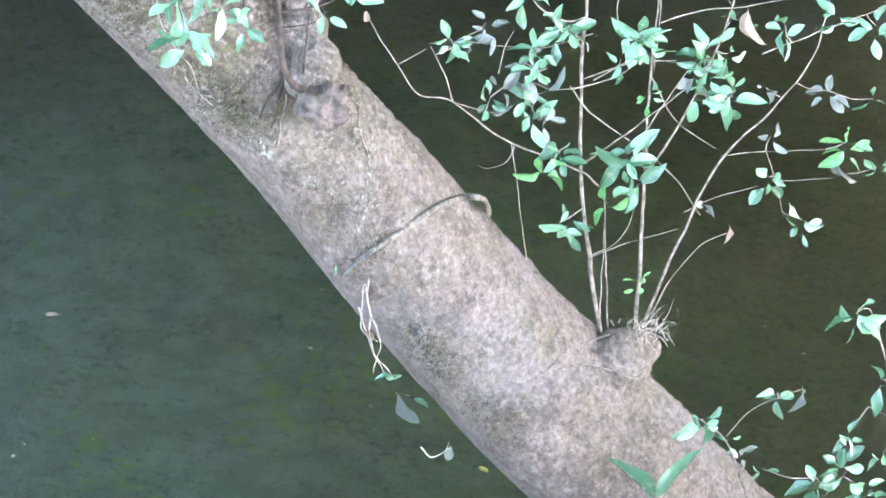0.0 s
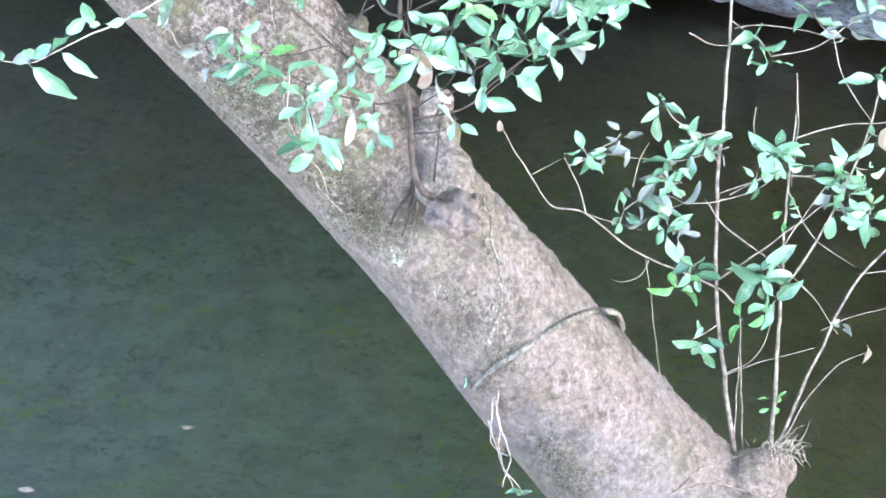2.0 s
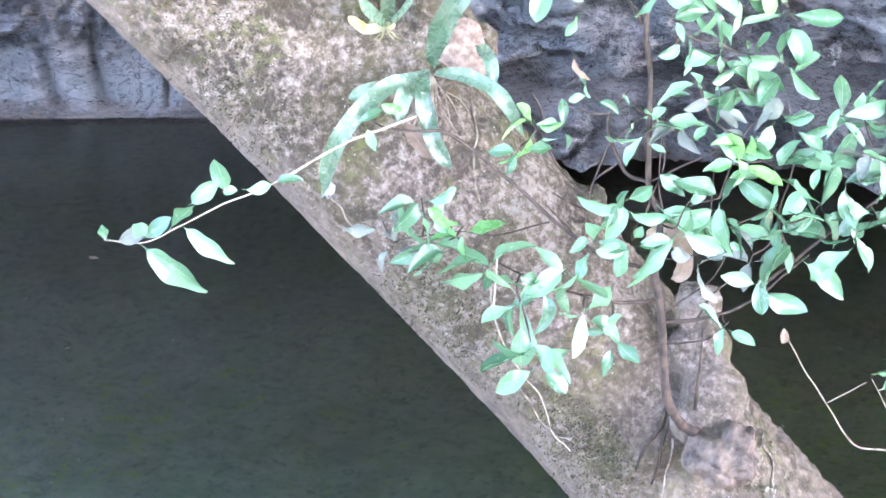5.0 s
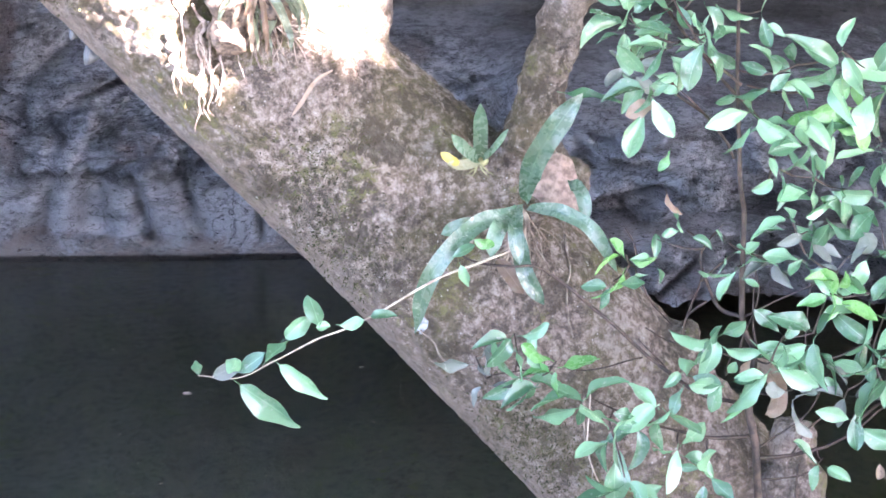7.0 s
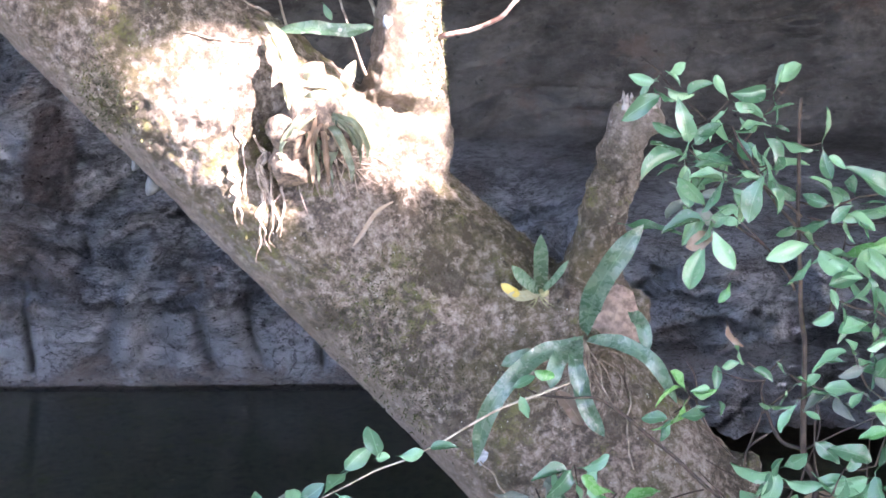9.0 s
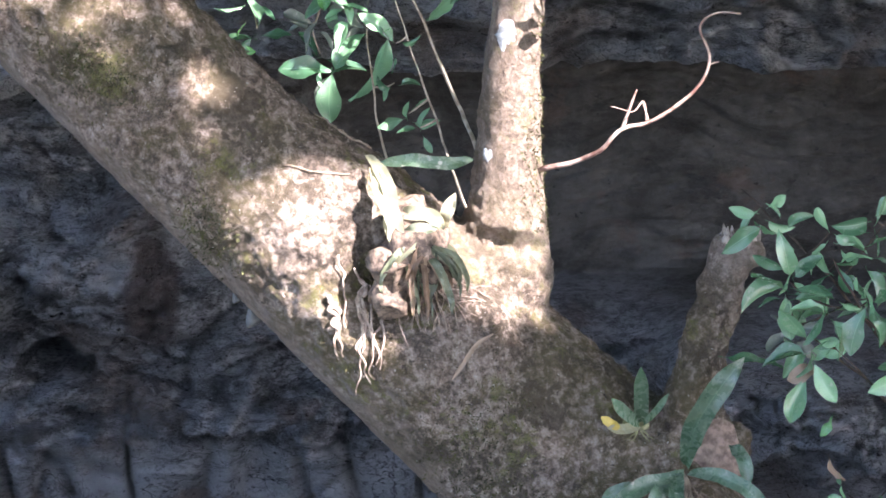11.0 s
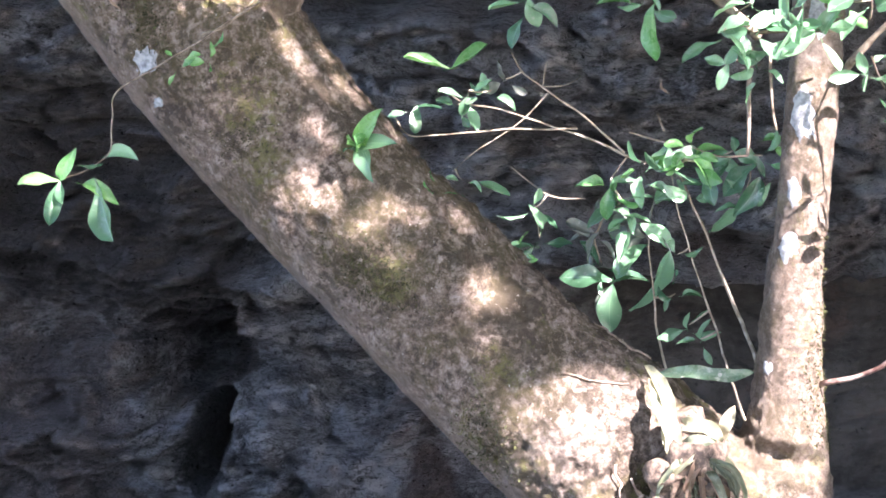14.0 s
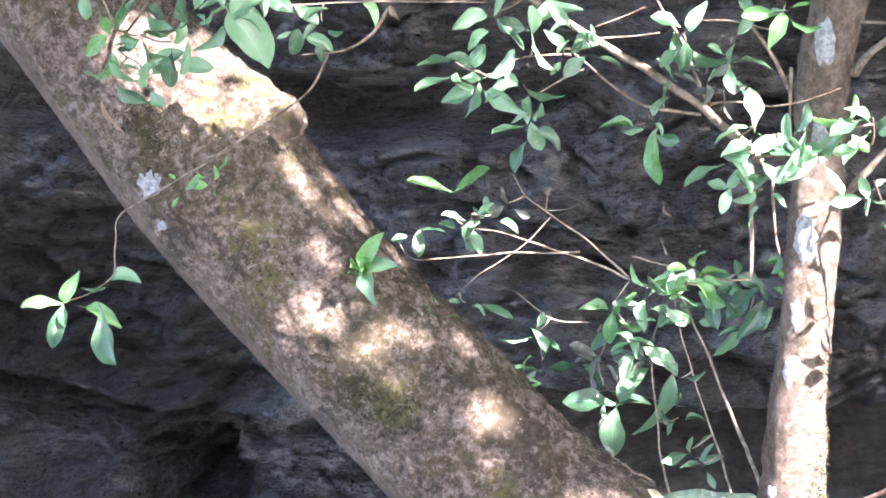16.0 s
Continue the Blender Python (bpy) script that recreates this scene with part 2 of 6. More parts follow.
def water_material():
    """Still, slightly murky water: clear below, mirror-like at low angles."""
    k = Nodes("water")
    out = k.t.nodes["Material Output"]
    clear = k.add("ShaderNodeBsdfTransparent", Color=(0.89, 0.93, 0.87, 1))
    gloss = k.add("ShaderNodeBsdfGlossy", Roughness=0.1)
    fres = k.add("ShaderNodeFresnel", IOR=1.33)
    bump = k.add("ShaderNodeBump", Strength=0.03, Distance=0.003)
    k.link(k.noise(5, 3, 0.5, k.scaled(0.7, 1.4, 1)), bump.inputs["Height"])
    k.link(bump.outputs[0], gloss.inputs["Normal"])
    k.link(bump.outputs[0], fres.inputs["Normal"])
    mix = k.add("ShaderNodeMixShader")
    for a, b in ((fres.outputs[0], 0), (clear.outputs[0], 1), (gloss.outputs[0], 2)):
        k.link(a, mix.inputs[b])
    k.link(mix.outputs[0], out.inputs["Surface"])
    return k.m


def leaf_material(name, deep, fresh, spots=0.5, gloss=0.32):
    """Leathery leaf: each one its own green, paler midrib, pale specks and painted glare, light shining through."""
    k = Nodes(name, gloss)
    rnd = k.add("ShaderNodeObjectInfo").outputs["Random"]
    tex = k.add("ShaderNodeTexCoord").outputs["UV"]
    sep = k.add("ShaderNodeSeparateXYZ")
    k.link(tex, sep.inputs[0])
    c = k.mix(k.step(rnd, 0.1, 0.95), deep, fresh)
    n = k.noise(55, 4, 0.6)
    c = k.mix(k.step(n, 0.5, 0.75, 0, 0.4), c, tuple(0.6 * v for v in deep))
    # pale blotches paint sky glare into the leaf colour
    c = k.mix(k.step(k.noise(18, 5, 0.7), 0.55, 0.7, 0, spots), c, (0.3, 0.36, 0.3))
    k.p.inputs["Specular IOR Level"].default_value = 1.0
    k.link(k.step(n, 0.35, 0.7, gloss * 0.7, gloss * 1.5), k.p.inputs["Roughness"])
    mid = k.math("ABSOLUTE", k.math("SUBTRACT", sep.outputs["X"], 0.5), 0.0)
    c = k.mix(k.step(mid, 0.006, 0.03, 0.3, 0.0), c, tuple(min(1, 1.4 * v + 0.02) for v in fresh))
    c = k.mix(k.step(k.noise(38, 2, 0.5), 0.69, 0.74, 0, spots), c, (0.5, 0.52, 0.46))
    k.color(c)
    veins = k.add("ShaderNodeTexWave", Scale=9.0, Distortion=1.0)
    k.link(tex, veins.inputs["Vector"])
    k.bump(veins.outputs["Fac"], 0.15, 0.002)
    k.bump(n, 0.3, 0.003)
    tr = k.add("ShaderNodeBsdfTranslucent")
    k.link(k.mix(0.5, c, fresh), tr.inputs["Color"])
    mix = k.add("ShaderNodeMixShader", Fac=0.3)
    k.link(k.p.outputs[0], mix.inputs[1])
    k.link(tr.outputs[0], mix.inputs[2])
    k.link(mix.outputs[0], k.t.nodes["Material Output"].inputs["Surface"])
    return k.m


BARK = bark_material()
TWIG = plain_bark("twig_bark", (0.10, 0.075, 0.055), (0.30, 0.25, 0.20))
PALE_TWIG = plain_bark("pale_twig", (0.24, 0.19, 0.14), (0.5, 0.43, 0.35))
DARK_TWIG = plain_bark("dark_twig", (0.022, 0.015, 0.011), (0.075, 0.054, 0.04))
STEM = plain_bark("brown_stem", (0.018, 0.012, 0.009), (0.07, 0.046, 0.034))
RED_TWIG = plain_bark("reddish_twig", (0.13, 0.06, 0.05), (0.42, 0.33, 0.29), 22)
ROCK, BED, WATER = rock_material(), bed_material(), water_material()
LEAF = leaf_material("leaf", (0.062, 0.155, 0.086), (0.25, 0.47, 0.275), 0.45, 0.2)
FRESH_LEAF = leaf_material("fresh_leaf", (0.10, 0.29, 0.10), (0.19, 0.43, 0.14), 0.12, 0.27)
GREY_LEAF = leaf_material("dull_leaf", (0.10, 0.12, 0.10), (0.2, 0.23, 0.2), 0.6, 0.55)
FERN = leaf_material("fern_frond", (0.065, 0.125, 0.082), (0.16, 0.26, 0.175), 0.9, 0.28)
DEAD_LEAF = leaf_material("dead_leaf", (0.17, 0.11, 0.075), (0.42, 0.31, 0.23), 0.2, 0.7)
YELLOW_LEAF = leaf_material("yellow_leaf", (0.45, 0.34, 0.07), (0.58, 0.46, 0.1), 0.1, 0.5)


# ---- building helpers ----
def mesh_of(name, bm, material, smooth=True):
    me = bpy.data.meshes.new(name)
    for f in bm.faces:
        f.smooth = smooth
    bm.to_mesh(me)
    bm.free()
    me.materials.append(material)
    return me


def part(name, bm, material, parent=None, label=""):
    ob = new(name, mesh_of(name, bm, material) if isinstance(bm, bmesh.types.BMesh) else bm)
    ob.parent = parent
    return tagged(ob, label)


def curve(points, steps=6):
    """Catmull-Rom through points of any width (numpy rows)."""
    p = np.array(points, float)
    if len(p) < 3:
        return np.array([p[0] + (p[-1] - p[0]) * i / steps for i in range(steps + 1)])
    p = np.vstack([2 * p[0] - p[1], p, 2 * p[-1] - p[-2]])
    out = []
    for i in range(1, len(p) - 2):
        for s in range(steps):
            u = s / steps
            a, b, c, d = p[i - 1], p[i], p[i + 1], p[i + 2]
            out.append(0.5 * (2 * b + (c - a) * u + (2 * a - 5 * b + 4 * c - d) * u * u + (3 * b - a - 3 * c + d) * u ** 3))
    out.append(p[-2])
    return np.array(out)


def tube(bm, path, radii, sides=8, squash=1.0, wobble=0.0):
    """A closed tapering tube along path."""
    path = [Vector(q) for q in path]
    side = Vector((0, -1, 0.2))
    rings = []
    for i, q in enumerate(path):
        d = (path[min(i + 1, len(path) - 1)] - path[max(i - 1, 0)]).normalized()
        u = (side - d * side.dot(d)).normalized()
        v = d.cross(u)
        side = u
        r = radii[i]
        ring = []
        for s in range(sides):
            a = math.tau * s / sides
            w = 1 + wobble * noise.noise(Vector((i * 0.6, math.cos(a) * 2, math.sin(a) * 2)) + q * 3)
            ring.append(bm.verts.new(q + (u * math.cos(a) * squash + v * math.sin(a)) * r * w))
        rings.append(ring)
    for a, b in zip(rings, rings[1:]):
        for s in range(sides):
            bm.faces.new((a[s], a[(s + 1) % sides], b[(s + 1) % sides], b[s]))
    bm.faces.new(list(reversed(rings[0])))
    bm.faces.new(rings[-1])
    return path


def tapered(n, a, b):
    return [a + (b - a) * i / max(1, n - 1) for i in range(n)]


def leaf_mesh(name, material, width=0.42, fold=0.25, droop=0.25, wave=0.03, twist=0.0, bend=0.0, rows=10):
    """A leaf of length 1 along +y, folded on its midrib, drooping and twisting, with a stalk."""
    bm = bmesh.new()
    uv = bm.loops.layers.uv.new("UVMap")
    lines = []
    for i in range(rows + 1):
        t = i / rows
        w = width * 0.5 * (math.sin(math.pi * t ** (1.1 + 4 * bend)) ** 0.68 if 0 < t < 1 else 0) + 0.004
        mid = Vector((bend * math.sin(t * 2.4), t, -droop * t * t))
        a = twist * t
        row = []
        for s in (-1.0, -0.5, 0.0, 0.5, 1.0):
            edge = 0.6 * wave * math.sin(t * 12 + 2.2 * s) * abs(s)
            uneven = 1 + 0.06 * math.sin(t * 9 + 4 * s + 9 * bend) + 0.02 * math.sin(t * 23 + 3 * s)
            x, z = s * w * uneven, fold * abs(s) * w + edge
            row.append(bm.verts.new(mid + Vector((x * math.cos(a) - z * math.sin(a), 0, x * math.sin(a) + z * math.cos(a)))))
        lines.append(row)
    for i in range(rows):
        for j in range(4):
            f = bm.faces.new((lines[i][j], lines[i][j + 1], lines[i + 1][j + 1], lines[i + 1][j]))
            for lp, (a, b) in zip(f.loops, ((j, i), (j + 1, i), (j + 1, i + 1), (j, i + 1))):
                lp[uv].uv = (a / 4, b / rows)
    tube(bm, [(0, -0.14, 0.02), (0, 0.02, 0)], [0.011, 0.009], 4)
    return mesh_of(name, bm, material)


LEAVES = {}
for kind_name, mat in (("leaf", LEAF), ("fresh", FRESH_LEAF), ("grey", GREY_LEAF), ("dead", DEAD_LEAF), ("yellow", YELLOW_LEAF)):
    LEAVES[kind_name] = [
        leaf_mesh("leaf", mat, 0.46, 0.35, 0.2, 0.03, 0.3, 0.05),
        leaf_mesh("leaf", mat, 0.44, 0.6, 0.42, 0.05, -0.7, -0.06),
        leaf_mesh("leaf", mat, 0.52, 0.25, 0.15, 0.06, 0.9, 0.03),
        leaf_mesh("leaf", mat, 0.40, 0.85, -0.2, 0.035, -0.2, 0.08),
        leaf_mesh("leaf", mat, 0.50, 0.5, 0.6, 0.065, 0.6, -0.04),
        leaf_mesh("leaf", mat, 0.46, -0.4, -0.3, 0.06, -0.9, 0.05),
        leaf_mesh("leaf", mat, 0.48, 1.1, 0.3, 0.04, 0.2, -0.08),
    ]
rng = random.Random(7)
VIEWPOINT = Vector((0, 0, 4.35))  # the end of the walk
EYE_SIDE = Vector((0, -1, 0.45)).normalized()


def leaf_at(parent, base, tip, kind="leaf", facing=None, width=1.0):
    """One leaf from base to tip; its face turns to facing."""
    base, tip = Vector(base), Vector(tip)
    y = tip - base
    size = y.length
    y.normalize()
    n = Vector(facing) if facing else Vector((rng.uniform(-1.0, 1.0), rng.uniform(-1.0, 0.1), rng.uniform(-0.3, 1.2)))
    x = y.cross(n).normalized()
    z = x.cross(y)
    m = Matrix((x, y, z)).transposed().to_4x4()
    ob = new("leaf", rng.choice(LEAVES[kind]))
    ob.parent = parent
    ob.matrix_basis = Matrix.Translation(base) @ m @ Matrix.Diagonal((size * width, size, size, 1))
    return ob


def soft(v, lo, hi):
    u = max(0.0, min(1.0, (v - lo) / (hi - lo)))
    return u * u * (3 - 2 * u)


class Shoot:
    """A woody shoot: stems in one mesh, each leaf an object under it."""

    def __init__(self, parent, label, material, name="shoot"):
        self.bm, self.paths, self.material, self.back = bmesh.new(), [], material, 0.0
        self.ob = new(name, bpy.data.meshes.new(name))
        self.ob.parent = parent
        tagged(self.ob, label)

    def leans(self, foot, back):
        """All that follows stands further back, more so away from the foot."""
        self.foot, self.back = Vector(foot), back
        return self

    def place(self, p):
        p = Vector(p)
        k = 1 + self.back * soft((p - self.foot).length, 0.0, 0.28) if self.back else 1.0
        return VIEWPOINT + (p - VIEWPOINT) * k

    def stem(self, pts, r0, r1, sides=7):
        path = curve([self.place(p) for p in pts], 6)
        jit = [Vector(q) + noise.noise_vector(Vector(q) * 14) * 0.005 for q in path]
        tube(self.bm, jit, tapered(len(jit), r0 * 0.7, r1 * 0.62), sides, wobble=0.35)
        self.paths += jit
        return self

    def whorl(self, at, n, size, kind="leaf", tie=True, spread=1.0, up=0.25):
        """n leaves round a twig's end, joined to the nearest stem."""
        at = self.place(at)
        if tie and self.paths:
            near = min(self.paths, key=lambda q: (q - at).length + 0.4 * max(0, q.z - at.z))
            gap = (near - at).length
            if gap > 0.015:
                mid = (near + at) / 2 + Vector((rng.uniform(-0.1, 0.1), rng.uniform(-0.05, 0.05), -0.08)) * gap
                path = curve([near, mid, at], 5)
                tube(self.bm, path, tapered(len(path), 0.0026, 0.0014), 5)
                self.paths += [Vector(q) for q in path[3:]]
        a0 = rng.uniform(0, math.tau)
        for i in range(n + 1):
            a = a0 + i * 2.4 + rng.uniform(-0.35, 0.35)
            d = Vector((math.cos(a) * spread, rng.uniform(-0.6, 0.25), math.sin(a) * 0.75 * spread + up * rng.uniform(-1.2, 1.0)))
            d.normalize()
            s = size * rng.uniform(0.45, 0.95)
            b = at + d * 0.014 - Vector((0, 0, 0.008 * i))
            leaf_at(self.ob, b, b + d * s, kind, width=rng.uniform(0.85, 1.15))
        return self

    def leaf(self, base, tip, kind="leaf", facing=None, width=1.0):
        leaf_at(self.ob, self.place(base), self.place(tip), kind, facing, width)
        return self

    def done(self):
        me = self.ob.data
        for f in self.bm.faces:
            f.smooth = True
        self.bm.to_mesh(me)
        self.bm.free()
        me.materials.append(self.material)
        return self.ob


# ---- ground, water, cliff ----
def axis(lo, a, b, hi, fine, coarse):
    out = list(np.arange(lo, a, coarse)) + list(np.arange(a, b, fine)) + list(np.arange(b, hi + coarse, coarse))
    return out


def grid(name, us, vs, place, material):
    """A sheet over us x vs; place(u, v) gives its points."""
    nu, nv = len(us), len(vs)
    verts = [place(u, v) for v in vs for u in us]
    faces = [(j * nu + i, j * nu + i + 1, (j + 1) * nu + i + 1, (j + 1) * nu + i) for j in range(nv - 1) for i in range(nu - 1)]
    me = bpy.data.meshes.new(name)
    me.from_pydata(verts, [], faces)
    me.polygons.foreach_set("use_smooth", [True] * len(faces))
    me.materials.append(material)
    return new(name, me)


def bed_point(x, y):
    near = 1.0 if abs(x) < 30 and -20 < y < 40 else 0.0
    h = noise.fractal(Vector((x * 0.7, y * 0.7, 3)), 0.8, 2.1, 4) * 0.08 * near
    bank = max(0.0, min(1.0, (2.5 - y) / 3.0))
    return (x, y, -0.42 + 0.3 * soft(y, 8.5, 12.5) + 0.09 * soft(y, 12.0, 13.0) + h * (1 - 0.75 * soft(y, 11.0, 12.6)) + 3.3 * bank * bank * (3 - 2 * bank))


ground = grid("ground", axis(-240, -5, 7, 240, 0.12, 12), axis(-240, -3, 16, 240, 0.12, 12), bed_point, BED)
tagged(ground, "greenish silty stream bed rising to the near bank", "ground", kind="structure")

bm = bmesh.new()
bmesh.ops.create_grid(bm, x_segments=2, y_segments=2, size=1)
water = new("water", mesh_of("water", bm, WATER))
water.matrix_world = pose(0, 30, 0) @ Matrix.Diagonal((60, 30, 1, 1))
water.visible_shadow = False
tagged(water, "still dark green stream water under the cliff", "water", kind="structure")


def cliff_point(x, z):
    """The cliff's face: how far each ledge stands out, plus broken strata."""
    back = max(0.0, z - 6.2)  # the top of the cliff runs back as a plateau
    z -= back * 0.85
    q = Vector((x, 0, z))
    w = noise.noise(q * 0.8) * 0.22 + noise.noise(q * 2.3) * 0.08
    zz = z + w + 0.05 * x
    out = 0.0
    # upper ledges with a deep gap under them, more to the right
    right = soft(x, -2.9, -1.6)
    zl = z + 0.35 * w + 0.02 * x
    out += 1.2 * soft(zl, 2.26, 2.35) * right
    out += 0.22 * soft(zz, 2.72, 2.80) * (0.4 + 0.6 * right)
    out -= 0.55 * soft(zl, 3.38, 3.46) * (1 - soft(zl, 3.62, 3.7)) * (1 - soft(x, -1.7, -0.9))
    out += 0.30 * soft(zz, 3.75, 3.83)
    out += 0.5 * soft(zz, 4.6, 4.75) + 1.2 * soft(z, 5.0, 8.0)
    # smooth deep recess under the ledges
    cave = soft(x, -2.0, -1.0) * soft(zl, 0.86, 1.0) * (1 - soft(zl, 2.2, 2.3))
    out -= 0.7 * cave
    # left overhang
    out += 0.5 * soft(zl + 0.12 * (x + 3.2), 2.1, 2.2) * (1 - right)
    nq = noise.noise(q * 3.1) * 0.18 + noise.fractal(q * 8, 0.8, 2.1, 4) * 0.09
    nr = noise.noise(q * 3.3 + Vector((7, 0, 0))) * 0.18 + noise.fractal(q * 8 + Vector((3, 0, 9)), 0.8, 2.1, 4) * 0.09
    # a pale block between deep hollows
    block = soft(x + nq * 0.4, -3.04, -2.96) * (1 - soft(x, -2.2, -1.9)) * soft(z + nr * 0.5, 0.92, 1.06) * (1 - soft(z + nr * 0.4, 2.0, 2.12))
    out += 0.3 * block
    for hx, hz, wide, high, deep in ((-3.16, 1.88, 0.28, 0.23, 0.35), (-3.23, 1.67, 0.10, 0.16, 0.8), (-3.10, 1.38, 0.075, 0.19, 0.8), (-2.88, 0.97, 0.07, 0.09, 0.6)):
        out -= deep * math.exp(-(((x - hx + nq * 0.35) / wide) ** 8 + ((z - hz + nr * 0.35) / high) ** 8))
    out += 0.12 * math.exp(-(((x + 3.37 + nq * 0.3) / 0.13) ** 8 + ((z - 1.3 + nr * 0.3) / 0.17) ** 8))
    out -= 0.7 * math.exp(-(((x + 2.56 + nq * 0.5) / 0.17) ** 8 + ((z - 0.75 + nr * 0.3) / 0.065) ** 8))
    # smooth flowstone curtain
    out += 0.16 * math.exp(-(((x + 1.38 + nq * 0.15) / 0.15) ** 6 + ((z - 2.65) / 0.2) ** 6)) * (0.8 + 0.25 * math.cos((x + 1.38) * 48))
    # slab lip over the hollows
    lip = 2.2 - 0.14 * math.sin((x + 3.6) * 2.6) + 0.12 * nq
    out += 0.42 * math.exp(-((z - lip - 0.09) / 0.1) ** 4) * soft(x, -4.3, -3.9) * (1 - soft(x, -2.6, -2.3))
    # black slot high up, under a block
    out -= 0.6 * math.exp(-(((x + 2.35 + nq) / 0.42) ** 4 + ((z - 3.52 + nr * 0.3) / 0.1) ** 4))
    out += 0.25 * soft(z + nr * 0.3, 3.6, 3.66) * (1 - soft(x, -1.9, -1.4)) * (1 - soft(z, 4.0, 4.2))
    # dark blocks low on the right, undercut twice
    low = soft(x, 0.15, 0.5)
    zr = z + 0.25 * w
    out += low * 0.95 * soft(zr, 0.44, 0.5) * (1 - soft(zr, 0.86, 1.05))
    out += low * 0.35 * soft(zr, 0.36, 0.4) * (1 - soft(zr, 0.44, 0.5))
    out += low * 1.05 * (1 - soft(zr, 0.34, 0.4)) * soft(z, 0.0, 0.06)
    # smooth toe at the water on the left
    out += 0.16 * (1 - low) * (1 - soft(zz, 0.30, 0.52))
    rough = 1 - 0.6 * (1 - low) * (1 - soft(z, 0.3, 0.5)) - 0.85 * cave
    rough *= 0.12 + 0.88 * max(low, soft(z, 0.05, 0.5))
    s = Vector((x * 0.9, 0, zz * 2.2))
    out += rough * 0.42 * (noise.hetero_terrain(s * 1.0, 0.8, 2.1, 7, 0.7) - 0.7) * 0.5
    out += rough * 0.17 * noise.fractal(Vector((x * 3.2, 0, zz * 6.0)), 0.55, 2.2, 6)
    step = zz * 6.5 + noise.noise(q * 1.1) * 1.4
    out += rough * 0.22 * (soft(step - math.floor(step), 0.0, 0.25) - 0.5) * (0.5 + noise.noise(Vector((x * 0.9, 4, math.floor(step) * 1.7))))
    for size, deep, crack in ((1.0, 0.11, 0.07), (2.9, 0.045, 0.022)):  # broken blocks along the layers
        near, seeds = noise.voronoi(Vector((x * 1.5 * size, 3.0, zz * 4.2 * size)) + Vector((noise.noise(q * 2.5), 0, noise.noise(q * 2.1 + Vector((4, 0, 0))))) * 0.5)
        out += rough * deep * noise.noise(seeds[0] * 5.3) - rough * crack * math.exp(-((near[1] - near[0]) / 0.1) ** 2)
    out += 0.8 * soft(x, 2.5, 3.4) * (1 - soft(z, 0.5, 0.8))
    groove = noise.noise(Vector((x * 3.6 + 0.3 * noise.noise(q * 2), 0, z * 0.35)))
    out -= 0.10 * (1 - low) * math.exp(-(groove / 0.07) ** 2) * (1 - soft(z, 0.45, 0.7)) * soft(z, 0.03, 0.1)
    bend = 0.02 * x * x if x < 0 else 0.05 * x * x
    return (x, 13.5 - out - bend * 0.2 + 5.0 * back, z)


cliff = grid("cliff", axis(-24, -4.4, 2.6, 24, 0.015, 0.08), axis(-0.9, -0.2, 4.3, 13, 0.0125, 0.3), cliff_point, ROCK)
tagged(cliff, "dark wet layered rock cliff with overhanging ledges above the water", "cliff", kind="structure")

# ---- the leaning tree ----
tree = tagged(new("leaning_tree"), "large tree with mossy grey-brown bark leaning over the stream", "tree")
tree.location = (0, 0, 0)

TRUNK = [  # centre, radius
    ((3.15, 6.05, -0.75), 0.36),
    ((2.531, 6.030, -0.428), 0.270),
    ((1.775, 6.000, 0.330), 0.281),
    ((1.370, 6.000, 0.772), 0.260),
    ((1.063, 6.000, 1.150), 0.247),
    ((0.787, 6.000, 1.500), 0.227),
    ((0.411, 6.000, 1.959), 0.235),
    ((0.042, 6.000, 2.368), 0.234),
    ((-0.150, 6.000, 2.566), 0.225),
    ((-0.488, 6.000, 2.914), 0.220),
    ((-0.748, 6.000, 3.141), 0.192),
    ((-0.980, 6.000, 3.378), 0.186),
    ((-1.190, 6.000, 3.588), 0.181),
    ((-1.389, 6.000, 3.833), 0.195),
    ((-1.632, 6.000, 4.125), 0.172),
    ((-1.95, 6.05, 4.55), 0.17),
    ((-2.35, 6.1, 5.3), 0.15),
    ((-2.6, 6.1, 6.4), 0.12),
    ((-2.7, 6.0, 7.6), 0.06),
]
LIMB = [
    ((-0.316, 6.000, 2.710), 0.15),
    ((-0.219, 6.000, 2.857), 0.105),
    ((-0.204, 6.000, 2.970), 0.097),
    ((-0.193, 6.000, 3.162), 0.072),
    ((-0.182, 6.000, 3.390), 0.056),
    ((-0.168, 6.000, 3.491), 0.056),
    ((-0.141, 6.000, 3.836), 0.053),
    ((-0.120, 6.000, 4.108), 0.057),
    ((0.02, 6.0, 4.6), 0.05),
    ((0.15, 5.95, 5.6), 0.045),
    ((0.35, 5.9, 7.2), 0.03),
]
STUB = [
    ((0.150, 5.920, 2.561), 0.12),
    ((0.184, 5.900, 2.664), 0.072),
    ((0.209, 5.880, 2.802), 0.05),
    ((0.247, 5.870, 2.935), 0.046),
    ((0.269, 5.860, 3.025), 0.044),
]


def lump(bm, at, r, flat=1.0):
    m = Matrix.Translation(at) @ Matrix.Diagonal((r, r * flat, r, 1))
    bmesh.ops.create_icosphere(bm, subdivisions=3, radius=1.0, matrix=m)


def woody(rows, bm, steps, sides):
    path = curve([(*p, r) for p, r in rows], steps)
    tube(bm, path[:, :3], path[:, 3], sides)


bm = bmesh.new()
woody(TRUNK, bm, 10, 40)
woody(LIMB, bm, 8, 24)
woody(STUB, bm, 8, 20)
